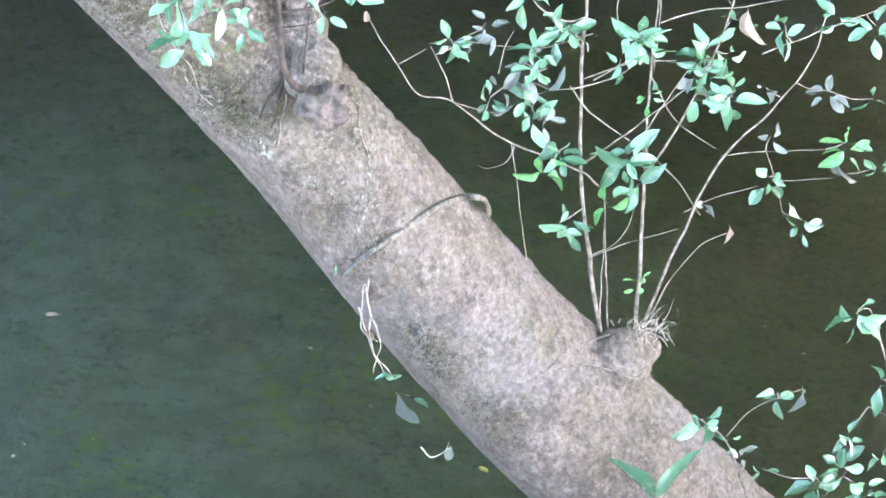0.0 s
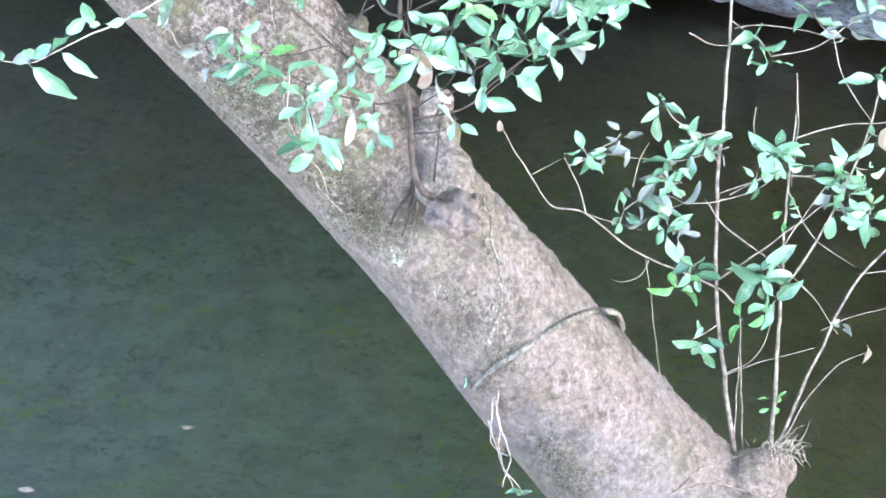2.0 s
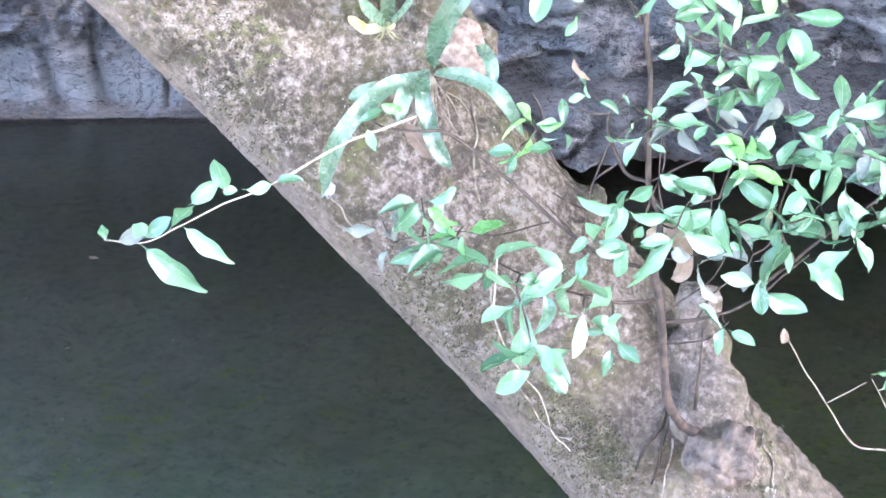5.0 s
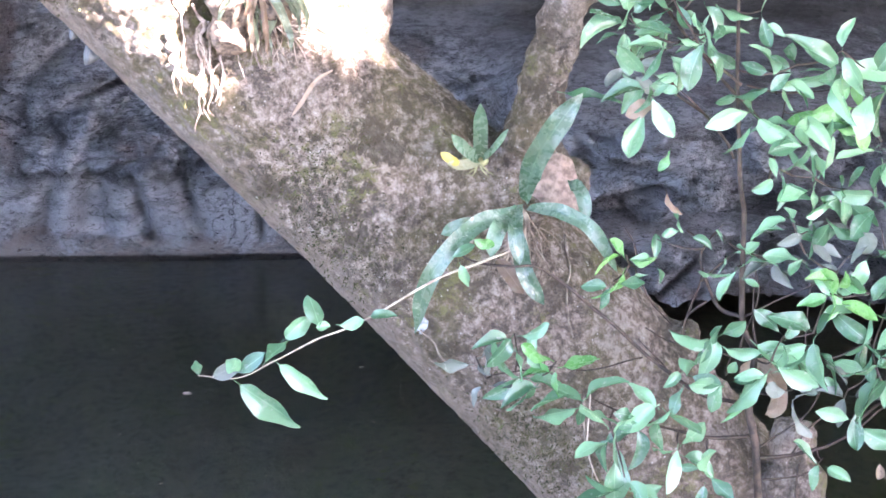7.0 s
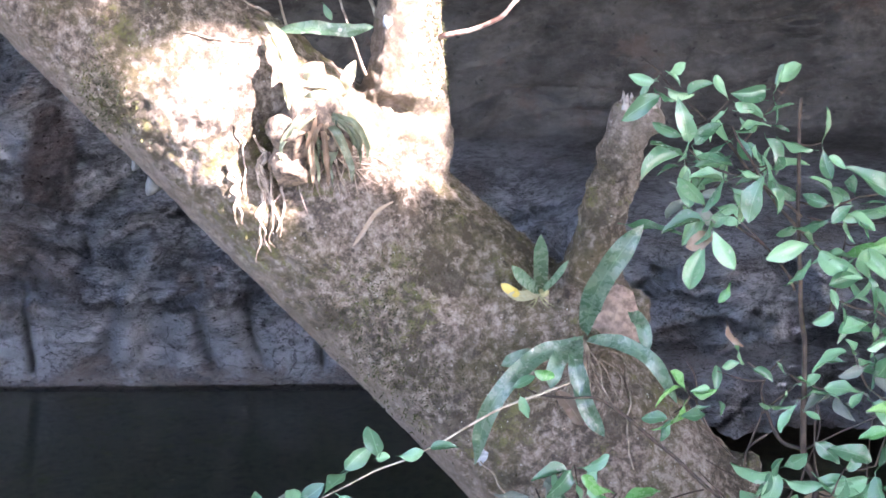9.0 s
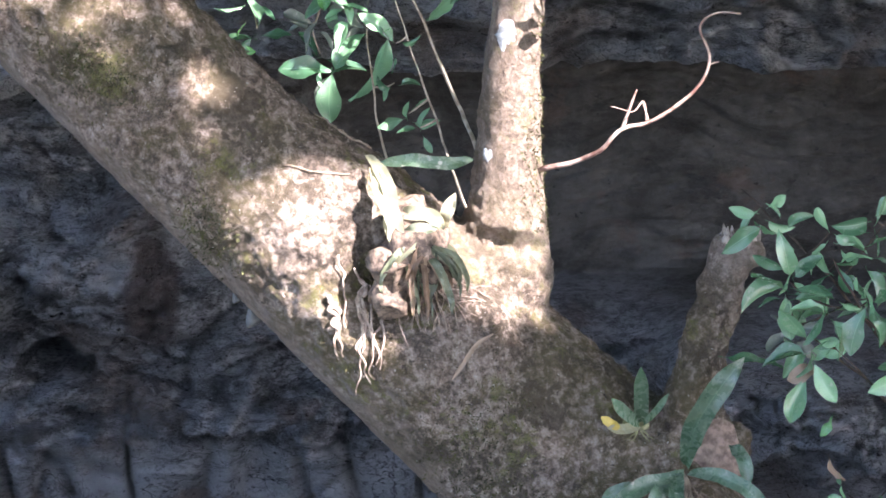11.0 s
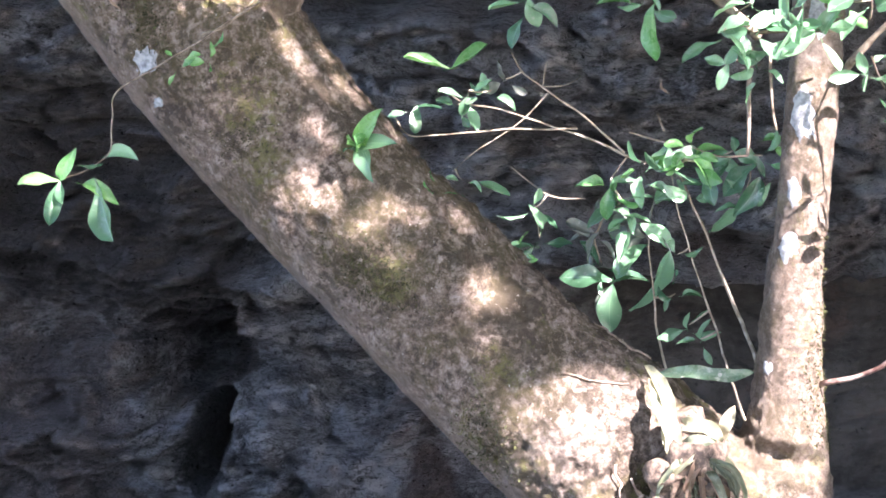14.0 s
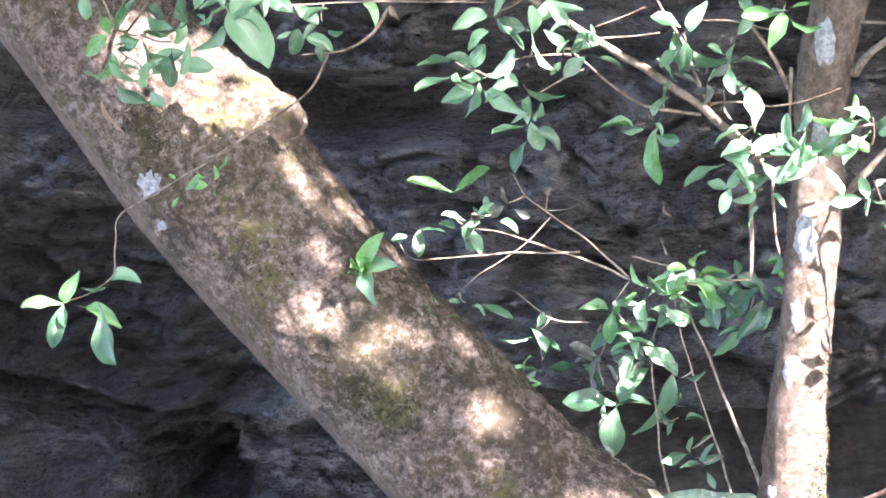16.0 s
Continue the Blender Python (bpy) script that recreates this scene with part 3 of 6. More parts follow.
# web of the fork, burl with the shoot, knots and the shoulder high up
woody([((-0.502, 5.980, 2.838), 0.17), ((-0.337, 5.980, 2.777), 0.16), ((-0.197, 5.980, 2.716), 0.15), ((-0.009, 5.960, 2.561), 0.16), ((0.139, 5.970, 2.436), 0.17)], bm, 6, 24)
lump(bm, (0.792, 5.760, 1.737), 0.075)
lump(bm, (0.727, 5.740, 1.792), 0.052)
lump(bm, (0.784, 5.790, 1.836), 0.05)
lump(bm, (0.744, 5.830, 1.926), 0.07)
lump(bm, (0.775, 5.775, 1.84), 0.075)
lump(bm, (0.735, 5.84, 2.02), 0.055)
lump(bm, (1.863, 5.970, 0.711), 0.075)
lump(bm, (1.791, 5.930, 0.686), 0.11)
lump(bm, (-0.222, 5.960, 3.035), 0.05)
lump(bm, (-1.244, 5.950, 3.939), 0.062)
lump(bm, (-1.326, 5.950, 3.956), 0.09)
lump(bm, (-0.864, 5.840, 3.395), 0.03)
lump(bm, (0.510, 6.000, 2.195), 0.045)
lump(bm, (0.243, 5.900, 2.569), 0.07)
lump(bm, (0.165, 5.850, 2.69), 0.045)
lump(bm, (0.185, 5.835, 2.745), 0.035)
lump(bm, (0.3, 5.85, 3.0), 0.032)
raw = new("trunk_raw", mesh_of("trunk_raw", bm, BARK))
mod = raw.modifiers.new("weld", "REMESH")
mod.mode, mod.voxel_size, mod.use_smooth_shade = "VOXEL", 0.008, True
mod = raw.modifiers.new("ease", "SMOOTH")
mod.factor, mod.iterations = 0.5, 12
me = bpy.data.meshes.new_from_object(raw.evaluated_get(bpy.context.evaluated_depsgraph_get()))
old = raw.data
bpy.data.objects.remove(raw)
bpy.data.meshes.remove(old)

HOLLOW = Vector((-0.427, 5.780, 2.941))
PITS = [(Vector(p), r, deep) for p, r, deep in (
    ((1.276, 5.750, 1.142), 0.05, 0.05), ((0.806, 5.720, 1.621), 0.05, 0.05), ((0.745, 5.720, 1.636), 0.045, 0.035), ((0.756, 5.780, 1.921), 0.03, 0.04), ((0.683, 5.760, 1.661), 0.06, 0.03), ((-0.870, 5.800, 3.399), 0.035, 0.03),
    ((-0.249, 5.910, 3.013), 0.035, 0.04), ((-0.209, 5.910, 3.005), 0.04, 0.05), ((-0.163, 5.920, 2.996), 0.04, 0.05), ((-0.123, 5.950, 2.989), 0.03, 0.035), ((0.238, 5.820, 2.885), 0.02, 0.02), ((1.283, 5.760, 1.249), 0.02, 0.015),
    ((0.714, 5.780, 1.934), 0.03, 0.03), ((0.776, 5.840, 1.915), 0.03, 0.03), ((-0.430, 5.900, 3.178), 0.05, 0.04), ((-1.228, 5.880, 3.990), 0.03, 0.02),
)]
KNOTS = [Vector(p) for p in ((-0.876, 5.810, 3.426), (1.867, 5.740, 0.669), (-0.204, 5.770, 2.692), (-0.073, 5.760, 2.550), (1.094, 5.770, 0.915), (1.096, 5.760, 0.925), (-1.135, 5.810, 3.489), (1.400, 5.720, 0.667))]
co = np.empty(len(me.vertices) * 3)
no = np.empty(len(me.vertices) * 3)
me.vertices.foreach_get("co", co)
me.vertices.foreach_get("normal", no)
co, no = co.reshape(-1, 3), no.reshape(-1, 3)
for i in range(len(co)):
    q = Vector(co[i])
    thin = 0.4 if q.z > 2.95 and q.x > -0.25 else 1.0
    thin *= 1 - 0.75 * soft(-0.72 * no[i][0] - 0.69 * no[i][2], 0.5, 0.92)  # the underside is smooth
    h = thin * (noise.fractal(q * 5.0, 0.9, 2.0, 3) * 0.009 + noise.fractal(q * 24, 0.65, 2.1, 5) * 0.009)
    h += thin * (0.009 * max(0.0, noise.noise(q * 13 + Vector((5, 1, 2))) - 0.2) - 0.008 * max(0.0, noise.noise(q * 17 + Vector((1, 8, 2))) - 0.3))
    d = (q - HOLLOW).length
    if d < 0.16:
        h -= 0.10 * (1 - d / 0.16) ** 1.5
    for knot in KNOTS:
        d = (q - knot).length
        if d < 0.07:
            h += 0.007 * math.exp(-(((d - 0.03) / 0.010) ** 2)) - 0.022 * math.exp(-((d / 0.02) ** 2))
    for pit, r, deep in PITS:
        d = (q - pit).length
        if d < r:
            h -= deep * (1 - d / r)
    co[i] += no[i] * h
me.vertices.foreach_set("co", co.reshape(-1))
me.polygons.foreach_set("use_smooth", [True] * len(me.polygons))
if not me.materials:
    me.materials.append(BARK)
me.name = "trunk"
trunk = part("trunk", me, BARK, tree)

# burl on the trunk: a folded brown knob that overhangs the bark below
bm = bmesh.new()
bmesh.ops.create_icosphere(bm, subdivisions=5, radius=1.0)
for v in bm.verts:
    q = v.co.copy()
    under = 1.0 if q.z < 0 else 0.0
    fold = math.sin(7.0 * q.z + 2.5 * q.x + 3 * noise.noise(q * 1.6))
    v.co = Vector((q.x * (1.0 - 0.12 * q.z), q.y * 0.95, q.z * (0.72 if under else 1.0)))
    v.co *= 1 + 0.05 * fold + 0.2 * noise.noise(q * 1.8) + 0.12 * noise.fractal(q * 5, 0.7, 2.0, 5)
m = Matrix.Translation((0.782, 5.665, 1.745)) @ pose(0, 0, 0, -10, 14, 0) @ Matrix.Diagonal((0.08, 0.085, 0.075, 1))
bmesh.ops.transform(bm, matrix=m, verts=bm.verts)
part("burl", bm, plain_bark("burl_bark", (0.035, 0.025, 0.02), (0.15, 0.11, 0.088), 24), tree, "folded dark brown burl")

# splintered wood at the stub's broken end
bm = bmesh.new()
r = random.Random(8)
for i in range(14):
    a = math.tau * i / 14
    foot = Vector((0.272 + 0.036 * math.cos(a), 5.86 + 0.03 * math.sin(a), 3.012 + 0.01 * r.random()))
    tip = foot + Vector((r.uniform(-0.006, 0.012), r.uniform(-0.008, 0.008), r.uniform(0.012, 0.04)))
    tube(bm, [foot, foot.lerp(tip, 0.5), tip], [0.011, 0.007, 0.001], 5, wobble=0.4)
part("splinter", bm, plain_bark("broken_wood", (0.1, 0.08, 0.07), (0.42, 0.38, 0.36), 45), tree, "splintered grey wood of the broken stub")

# ---- places on the bark ----
from mathutils.bvhtree import BVHTree
trunk_tree = BVHTree.FromPolygons([v.co for v in trunk.data.vertices], [p.vertices for p in trunk.data.polygons])


def on_bark(p, lift=0.004):
    """The bark's surface in line with p, lifted a little."""
    p = Vector(p)
    hit = trunk_tree.ray_cast(VIEWPOINT, (p - VIEWPOINT).normalized())
    if hit[0] is None:
        hit = trunk_tree.find_nearest(p)
    return hit[0] + hit[1] * lift


# ---- unseen leaf layer overhead, added as shade; its gaps let patches of sun through ----
# sunlit spots on the bark: x, z, half width, half height
FORK_SPOTS = [
    (-0.556, 3.099, 0.070, 0.052), (-0.612, 2.991, 0.093, 0.070), (-0.547, 2.979, 0.058, 0.064), (-0.678, 2.949, 0.081, 0.058), (-0.717, 3.028, 0.035, 0.035), (-0.610, 2.858, 0.081, 0.041),
    (-0.529, 2.742, 0.058, 0.052), (-0.381, 3.026, 0.081, 0.064), (-0.439, 3.087, 0.041, 0.058), (-0.310, 3.062, 0.035, 0.046), (-0.406, 2.954, 0.058, 0.041), (-0.277, 2.930, 0.029, 0.058),
    (-0.746, 3.046, 0.037, 0.026), (-0.712, 2.983, 0.037, 0.035), 
]
TRUNK_SPOTS = [
    (-0.861, 3.480, 0.032, 0.029), (-0.832, 3.131, 0.019, 0.014), (-1.061, 3.458, 0.021, 0.015), (-0.800, 3.341, 0.060, 0.044), (-1.095, 3.576, 0.019, 0.032), (-1.009, 3.500, 0.042, 0.019),
    (-1.042, 3.364, 0.030, 0.030), (-0.918, 3.352, 0.016, 0.023), (-0.868, 3.476, 0.019, 0.014), (-0.826, 3.234, 0.021, 0.014), (-1.079, 3.731, 0.019, 0.032), (-1.009, 3.661, 0.019, 0.026),
    (-0.964, 3.484, 0.049, 0.021), (-1.024, 3.383, 0.037, 0.021), (-0.927, 3.555, 0.030, 0.019), (-0.824, 3.321, 0.060, 0.044), (-0.824, 3.226, 0.028, 0.014),
]
SHOULDER_SPOTS = [
    (-1.128, 3.446, 0.023, 0.030), (-1.163, 3.658, 0.019, 0.042), (-1.244, 3.529, 0.014, 0.026), (-1.443, 4.035, 0.223, 0.144), (-1.539, 4.059, 0.117, 0.117), (-1.324, 4.047, 0.144, 0.095),
    (-1.433, 3.971, 0.131, 0.066), (-1.229, 3.986, 0.080, 0.042), (-1.137, 3.813, 0.015, 0.042), (-1.341, 3.741, 0.049, 0.044), (-1.261, 3.535, 0.019, 0.039), (-1.209, 3.801, 0.039, 0.029),
    (-1.243, 3.883, 0.028, 0.019), (-1.162, 3.754, 0.023, 0.019), (-1.178, 3.470, 0.014, 0.019),
]
LIMB_SPOTS = [
    (-0.149, 3.392, 0.049, 0.128), (-0.151, 3.169, 0.046, 0.104), (-0.187, 3.091, 0.058, 0.041), (-0.205, 3.032, 0.070, 0.026), (-0.172, 2.905, 0.064, 0.052), (-0.231, 2.832, 0.041, 0.029),
    (-0.130, 3.261, 0.044, 0.104), (-0.130, 3.447, 0.032, 0.093), (-0.120, 3.620, 0.026, 0.081), (-0.104, 3.724, 0.019, 0.058),
]
GAPS = [(on_bark((x, 6.0, z), 0.0), a * size, b * size) for spots, size in ((FORK_SPOTS, 1.28), (TRUNK_SPOTS, 0.52), (SHOULDER_SPOTS, 0.75), (LIMB_SPOTS, 1.4)) for x, z, a, b in spots] + [(Vector(p), a, b) for p, a, b in (
    ((-0.145, 5.930, 3.287), 0.05, 0.09), ((-0.143, 5.930, 3.530), 0.05, 0.09), ((-0.139, 5.930, 3.064), 0.05, 0.06), ((-0.116, 5.940, 3.548), 0.04, 0.1),
    ((0.108, 5.900, 3.280), 0.2, 0.08), ((-0.599, 6.148, 3.348), 0.1, 0.04), ((-0.545, 6.169, 3.524), 0.1, 0.06), ((-0.412, 6.148, 3.601), 0.07, 0.04), ((-0.548, 5.850, 4.096), 0.2, 0.05),
    ((-0.890, 6.169, 3.786), 0.1, 0.03), ((-0.258, 5.820, 3.931), 0.16, 0.08), ((-0.496, 6.148, 3.396), 0.1, 0.05), ((-0.790, 5.800, 4.055), 0.09, 0.06), ((-0.104, 5.800, 3.965), 0.08, 0.06), ((-1.030, 5.720, 3.670), 0.05, 0.04), ((-1.636, 5.700, 3.566), 0.07, 0.05), ((-0.704, 6.212, 3.663), 0.12, 0.04), ((-0.354, 6.233, 3.308), 0.04, 0.1),
)]


def crown(parent):
    """A wide unseen layer of leaves added to block the sun, left open up-sun of GAPS."""
    r = random.Random(3)
    gaps = [(g.x + SUN.x * (5.88 - g.y) / SUN.y, g.z + SUN.z * (5.88 - g.y) / SUN.y, a * 1.12 + 0.005, b * 1.12 + 0.005) for g, a, b in GAPS]
    verts, faces = [], []
    for i in range(160000):
        x, y, z = r.uniform(-5, 12), r.uniform(-2.6, 11.3), r.uniform(6.6, 8.6)
        s = r.uniform(0.16, 0.28)
        if i > 126000:
            z, s = r.uniform(8.6, 9.2), r.uniform(0.4, 0.6)
        if i > 136000:  # small leaves added up-sun of the trunk to part the sun spots
            z, s = r.uniform(6.4, 7.0), r.uniform(0.06, 0.1)
            up = (z - r.uniform(1.9, 4.7)) / SUN.z
            x, y = r.uniform(-2.3, 0.7) + SUN.x * up, 5.88 + SUN.y * up
        d = Vector((r.uniform(-1, 1), r.uniform(-1, 1), r.uniform(-0.4, 0.4))).normalized()
        n = Vector((r.uniform(-0.5, 0.5), r.uniform(-0.5, 0.5), 1)).normalized()
        cx, cy, cz = x + d.x * s / 2, y + d.y * s / 2, z + d.z * s / 2
        t = (5.88 - cy) / SUN.y
        hx, hz = cx + SUN.x * t, cz + SUN.z * t
        lit = s > 0.3 and hz > 1.6 and -2.6 < hx < 0.9
        if not lit and hz > 2.0 and -2.2 < hx < 0.6:
            rag = 1.05 + 0.5 * noise.noise(Vector((hx * 14, 2, hz * 14))) - 0.9 * max(0.0, noise.noise(Vector((hx * 11, 7, hz * 11))) - 0.12)
            lit = any(((hx - gx) / (a + s * 0.36)) ** 2 + ((hz - gz) / (b + s * 0.36)) ** 2 < rag for gx, gz, a, b in gaps)
        if lit:
            continue
        w = d.cross(n).normalized() * s * 0.36
        d = d * s
        c, k = Vector((x, y, z)), len(verts)
        verts += [c, c + d * 0.45 + w, c + d, c + d * 0.45 - w, c + d * 0.5 - n * s * 0.08]
        faces += [(k, k + 4, k + 1), (k + 1, k + 4, k + 2), (k + 2, k + 4, k + 3), (k + 3, k + 4, k)]
    me = bpy.data.meshes.new("crown")
    me.from_pydata(verts, [], faces)
    me.materials.append(LEAF)
    ob = new("crown", me)
    ob.parent = parent
    return tagged(ob, "unseen layer of leaves added to shade the scene, with gaps for sun spots", kind="stuff")


crown(tree)

# ---- shoots of the tree ----
s = Shoot(tree, "thin bare-stemmed bush growing from a knot on the trunk", TWIG, "bushy_shoot")
s.stem([(1.744, 5.980, 0.764), (1.677, 5.970, 1.100), (1.637, 5.970, 1.359), (1.616, 5.970, 1.705), (1.617, 5.970, 1.984), (1.603, 5.970, 2.495)], 0.0105, 0.006)
s.stem([(1.852, 5.950, 0.796), (1.838, 5.930, 1.133), (1.831, 5.930, 1.371), (1.822, 5.930, 1.660), (1.825, 5.930, 1.940)], 0.0095, 0.0045)
s.stem([(1.770, 5.990, 0.778), (1.745, 6.000, 1.060), (1.721, 6.000, 1.281)], 0.0045, 0.003)
s.stem([(1.872, 5.930, 0.827), (1.950, 5.900, 1.124), (2.060, 5.900, 1.406), (2.214, 5.900, 1.584), (2.328, 5.920, 1.742), (2.361, 5.920, 1.929)], 0.0075, 0.0035)
s.stem([(1.889, 5.930, 0.847), (1.951, 5.930, 0.987), (2.033, 5.930, 1.094), (2.121, 5.930, 1.136)], 0.004, 0.0022)
s.stem([(1.909, 5.950, 0.772), (1.951, 5.950, 0.832), (1.968, 5.950, 0.893)], 0.0025, 0.001)
s.stem([(1.699, 5.970, 1.298), (1.618, 5.950, 1.370), (1.373, 5.920, 1.500), (1.206, 5.900, 1.639), (1.101, 5.900, 1.666), (1.037, 5.900, 1.766), (0.978, 5.900, 1.851), (0.935, 5.900, 1.928)], 0.0055, 0.0022)
s.stem([(1.206, 5.900, 1.639), (1.175, 5.900, 1.743), (1.132, 5.900, 1.820)], 0.004, 0.0022)
s.stem([(1.037, 5.900, 1.770), (1.079, 5.900, 1.792), (1.120, 5.900, 1.813)], 0.003, 0.0018)
s.stem([(1.401, 5.920, 1.480), (1.427, 5.920, 1.334), (1.454, 5.920, 1.176), (1.485, 5.950, 1.043)], 0.003, 0.0022)
s.stem([(1.413, 5.920, 1.474), (1.387, 5.920, 1.417), (1.335, 5.920, 1.402), (1.299, 5.920, 1.417)], 0.0028, 0.0012)
s.stem([(1.206, 5.900, 1.639), (1.294, 5.900, 1.608), (1.382, 5.900, 1.580)], 0.0025, 0.0015)
s.stem([(1.639, 5.970, 1.378), (1.736, 5.950, 1.462), (1.848, 5.930, 1.564), (1.944, 5.920, 1.660)], 0.006, 0.003)
s.stem([(1.829, 5.930, 1.352), (1.899, 5.900, 1.499), (1.973, 5.900, 1.669), (2.028, 5.900, 1.836), (2.063, 5.900, 2.019)], 0.0065, 0.004)
s.stem([(1.585, 5.970, 1.649), (1.639, 5.950, 1.571), (1.752, 5.950, 1.481), (1.900, 5.930, 1.368), (2.020, 5.920, 1.210)], 0.0042, 0.0028)
s.stem([(1.619, 5.970, 1.667), (1.751, 5.950, 1.719), (1.906, 5.940, 1.737)], 0.004, 0.002)
s.stem([(1.840, 5.930, 1.865), (1.960, 5.930, 1.899), (2.117, 5.930, 1.913), (2.240, 5.930, 1.928)], 0.004, 0.0025)
s.stem([(1.690, 5.970, 1.049), (1.802, 5.960, 1.099), (1.960, 5.950, 1.147)], 0.003, 0.002)
s.stem([(1.964, 5.920, 1.223), (2.069, 5.920, 1.268), (2.194, 5.920, 1.302)], 0.0035, 0.0022)
s.stem([(2.058, 5.900, 1.425), (2.229, 5.900, 1.432), (2.393, 5.900, 1.432)], 0.0028, 0.0016)
s.stem([(2.159, 5.900, 1.766), (2.296, 5.900, 1.818), (2.450, 5.900, 1.879), (2.588, 5.900, 1.921)], 0.0042, 0.0025)
s.stem([(2.201, 5.900, 1.439), (2.251, 5.900, 1.310), (2.279, 5.900, 1.219)], 0.0024, 0.0016)
s.stem([(2.249, 5.900, 1.333), (2.368, 5.900, 1.328), (2.476, 5.900, 1.344)], 0.0022, 0.0014)
for c, n, size, kind in (
    ((1.246, 5.900, 1.857), 3, 0.065, "grey"), ((1.190, 5.900, 1.851), 3, 0.075, "leaf"), ((1.322, 5.900, 1.650), 2, 0.07, "leaf"),
    ((1.423, 5.900, 1.759), 4, 0.09, "grey"), ((1.454, 5.900, 1.817), 4, 0.085, "leaf"), ((1.434, 5.880, 1.669), 4, 0.115, "leaf"),
    ((1.482, 5.900, 1.658), 2, 0.1, "grey"), ((1.536, 5.900, 1.892), 5, 0.085, "leaf"), ((1.611, 5.950, 1.836), 2, 0.06, "grey"),
    ((1.761, 5.900, 1.844), 5, 0.095, "leaf"), ((1.816, 5.900, 1.646), 2, 0.065, "leaf"), ((1.965, 5.900, 1.763), 4, 0.085, "leaf"),
    ((2.073, 5.900, 1.646), 4, 0.09, "leaf"), ((1.952, 5.900, 1.707), 3, 0.07, "grey"), ((2.221, 5.900, 1.858), 5, 0.095, "leaf"),
    ((2.186, 5.920, 1.642), 2, 0.06, "grey"),
):
    s.whorl(c, n, size, kind)
for c, n, size, kind in (
    ((2.377, 5.900, 1.890), 5, 0.09, "leaf"), ((2.507, 5.900, 1.849), 5, 0.1, "leaf"), ((2.379, 5.900, 1.635), 4, 0.085, "grey"),
    ((2.528, 5.900, 1.601), 2, 0.06, "leaf"), ((1.767, 5.860, 1.476), 7, 0.125, "leaf"), ((1.799, 5.880, 1.359), 3, 0.1, "leaf"),
    ((1.555, 5.900, 1.471), 4, 0.085, "leaf"), ((1.502, 5.900, 1.400), 3, 0.085, "fresh"), ((1.603, 5.930, 1.214), 5, 0.1, "leaf"),
    ((1.727, 5.950, 1.247), 2, 0.1, "fresh"), ((2.220, 5.900, 1.346), 5, 0.09, "leaf"), ((2.010, 5.900, 1.261), 3, 0.06, "grey"),
    ((2.339, 5.880, 1.201), 5, 0.09, "leaf"), ((2.456, 5.880, 1.468), 6, 0.105, "fresh"), ((2.568, 5.880, 1.376), 3, 0.09, "leaf"),
    ((1.838, 5.920, 0.988), 4, 0.04, "fresh"), ((2.215, 5.900, 1.487), 2, 0.06, "grey"),
):
    s.whorl(c, n, size, kind)
for c, n, size, kind in (
    ((1.680, 5.900, 2.198), 5, 0.09, "leaf"), ((1.727, 5.900, 2.136), 3, 0.08, "leaf"), ((1.946, 5.900, 2.231), 5, 0.08, "grey"), ((2.054, 5.900, 2.079), 4, 0.1, "leaf"),
    ((1.971, 5.900, 1.799), 5, 0.09, "leaf"), ((2.075, 5.900, 1.621), 4, 0.1, "leaf"), ((1.773, 5.880, 1.847), 4, 0.1, "leaf"), ((1.548, 5.880, 1.896), 3, 0.085, "leaf"),
    ((1.416, 5.900, 1.660), 4, 0.08, "grey"), ((1.457, 5.880, 1.751), 4, 0.085, "leaf"), ((1.537, 5.880, 1.471), 4, 0.085, "leaf"), ((1.742, 5.860, 1.458), 5, 0.105, "leaf"),
    ((1.560, 5.900, 1.212), 3, 0.09, "leaf"), ((1.409, 5.900, 2.006), 5, 0.09, "leaf"),
) + (
    ((1.511, 5.900, 1.878), 5, 0.08, "leaf"), ((1.200, 5.900, 1.852), 4, 0.07, "leaf"), ((1.298, 5.900, 1.899), 4, 0.07, "grey"), ((1.453, 5.880, 1.797), 5, 0.09, "leaf"),
    ((1.449, 5.880, 1.613), 5, 0.1, "leaf"), ((1.490, 5.900, 1.575), 3, 0.095, "grey"), ((1.354, 5.900, 1.689), 3, 0.085, "grey"), ((1.315, 5.900, 1.637), 2, 0.06, "leaf"),
    ((1.792, 5.880, 1.829), 6, 0.095, "leaf"), ((1.716, 5.900, 1.766), 4, 0.075, "leaf"), ((1.996, 5.900, 1.716), 6, 0.09, "leaf"), ((2.051, 5.900, 1.770), 4, 0.085, "leaf"),
    ((1.968, 5.900, 1.642), 3, 0.08, "leaf"), ((2.075, 5.900, 1.880), 3, 0.08, "leaf"), ((1.812, 5.900, 1.644), 3, 0.06, "fresh"), ((2.009, 5.900, 2.275), 5, 0.085, "leaf"), ((1.841, 5.900, 2.276), 3, 0.075, "leaf"),
):
    s.whorl(c, n, size, kind)
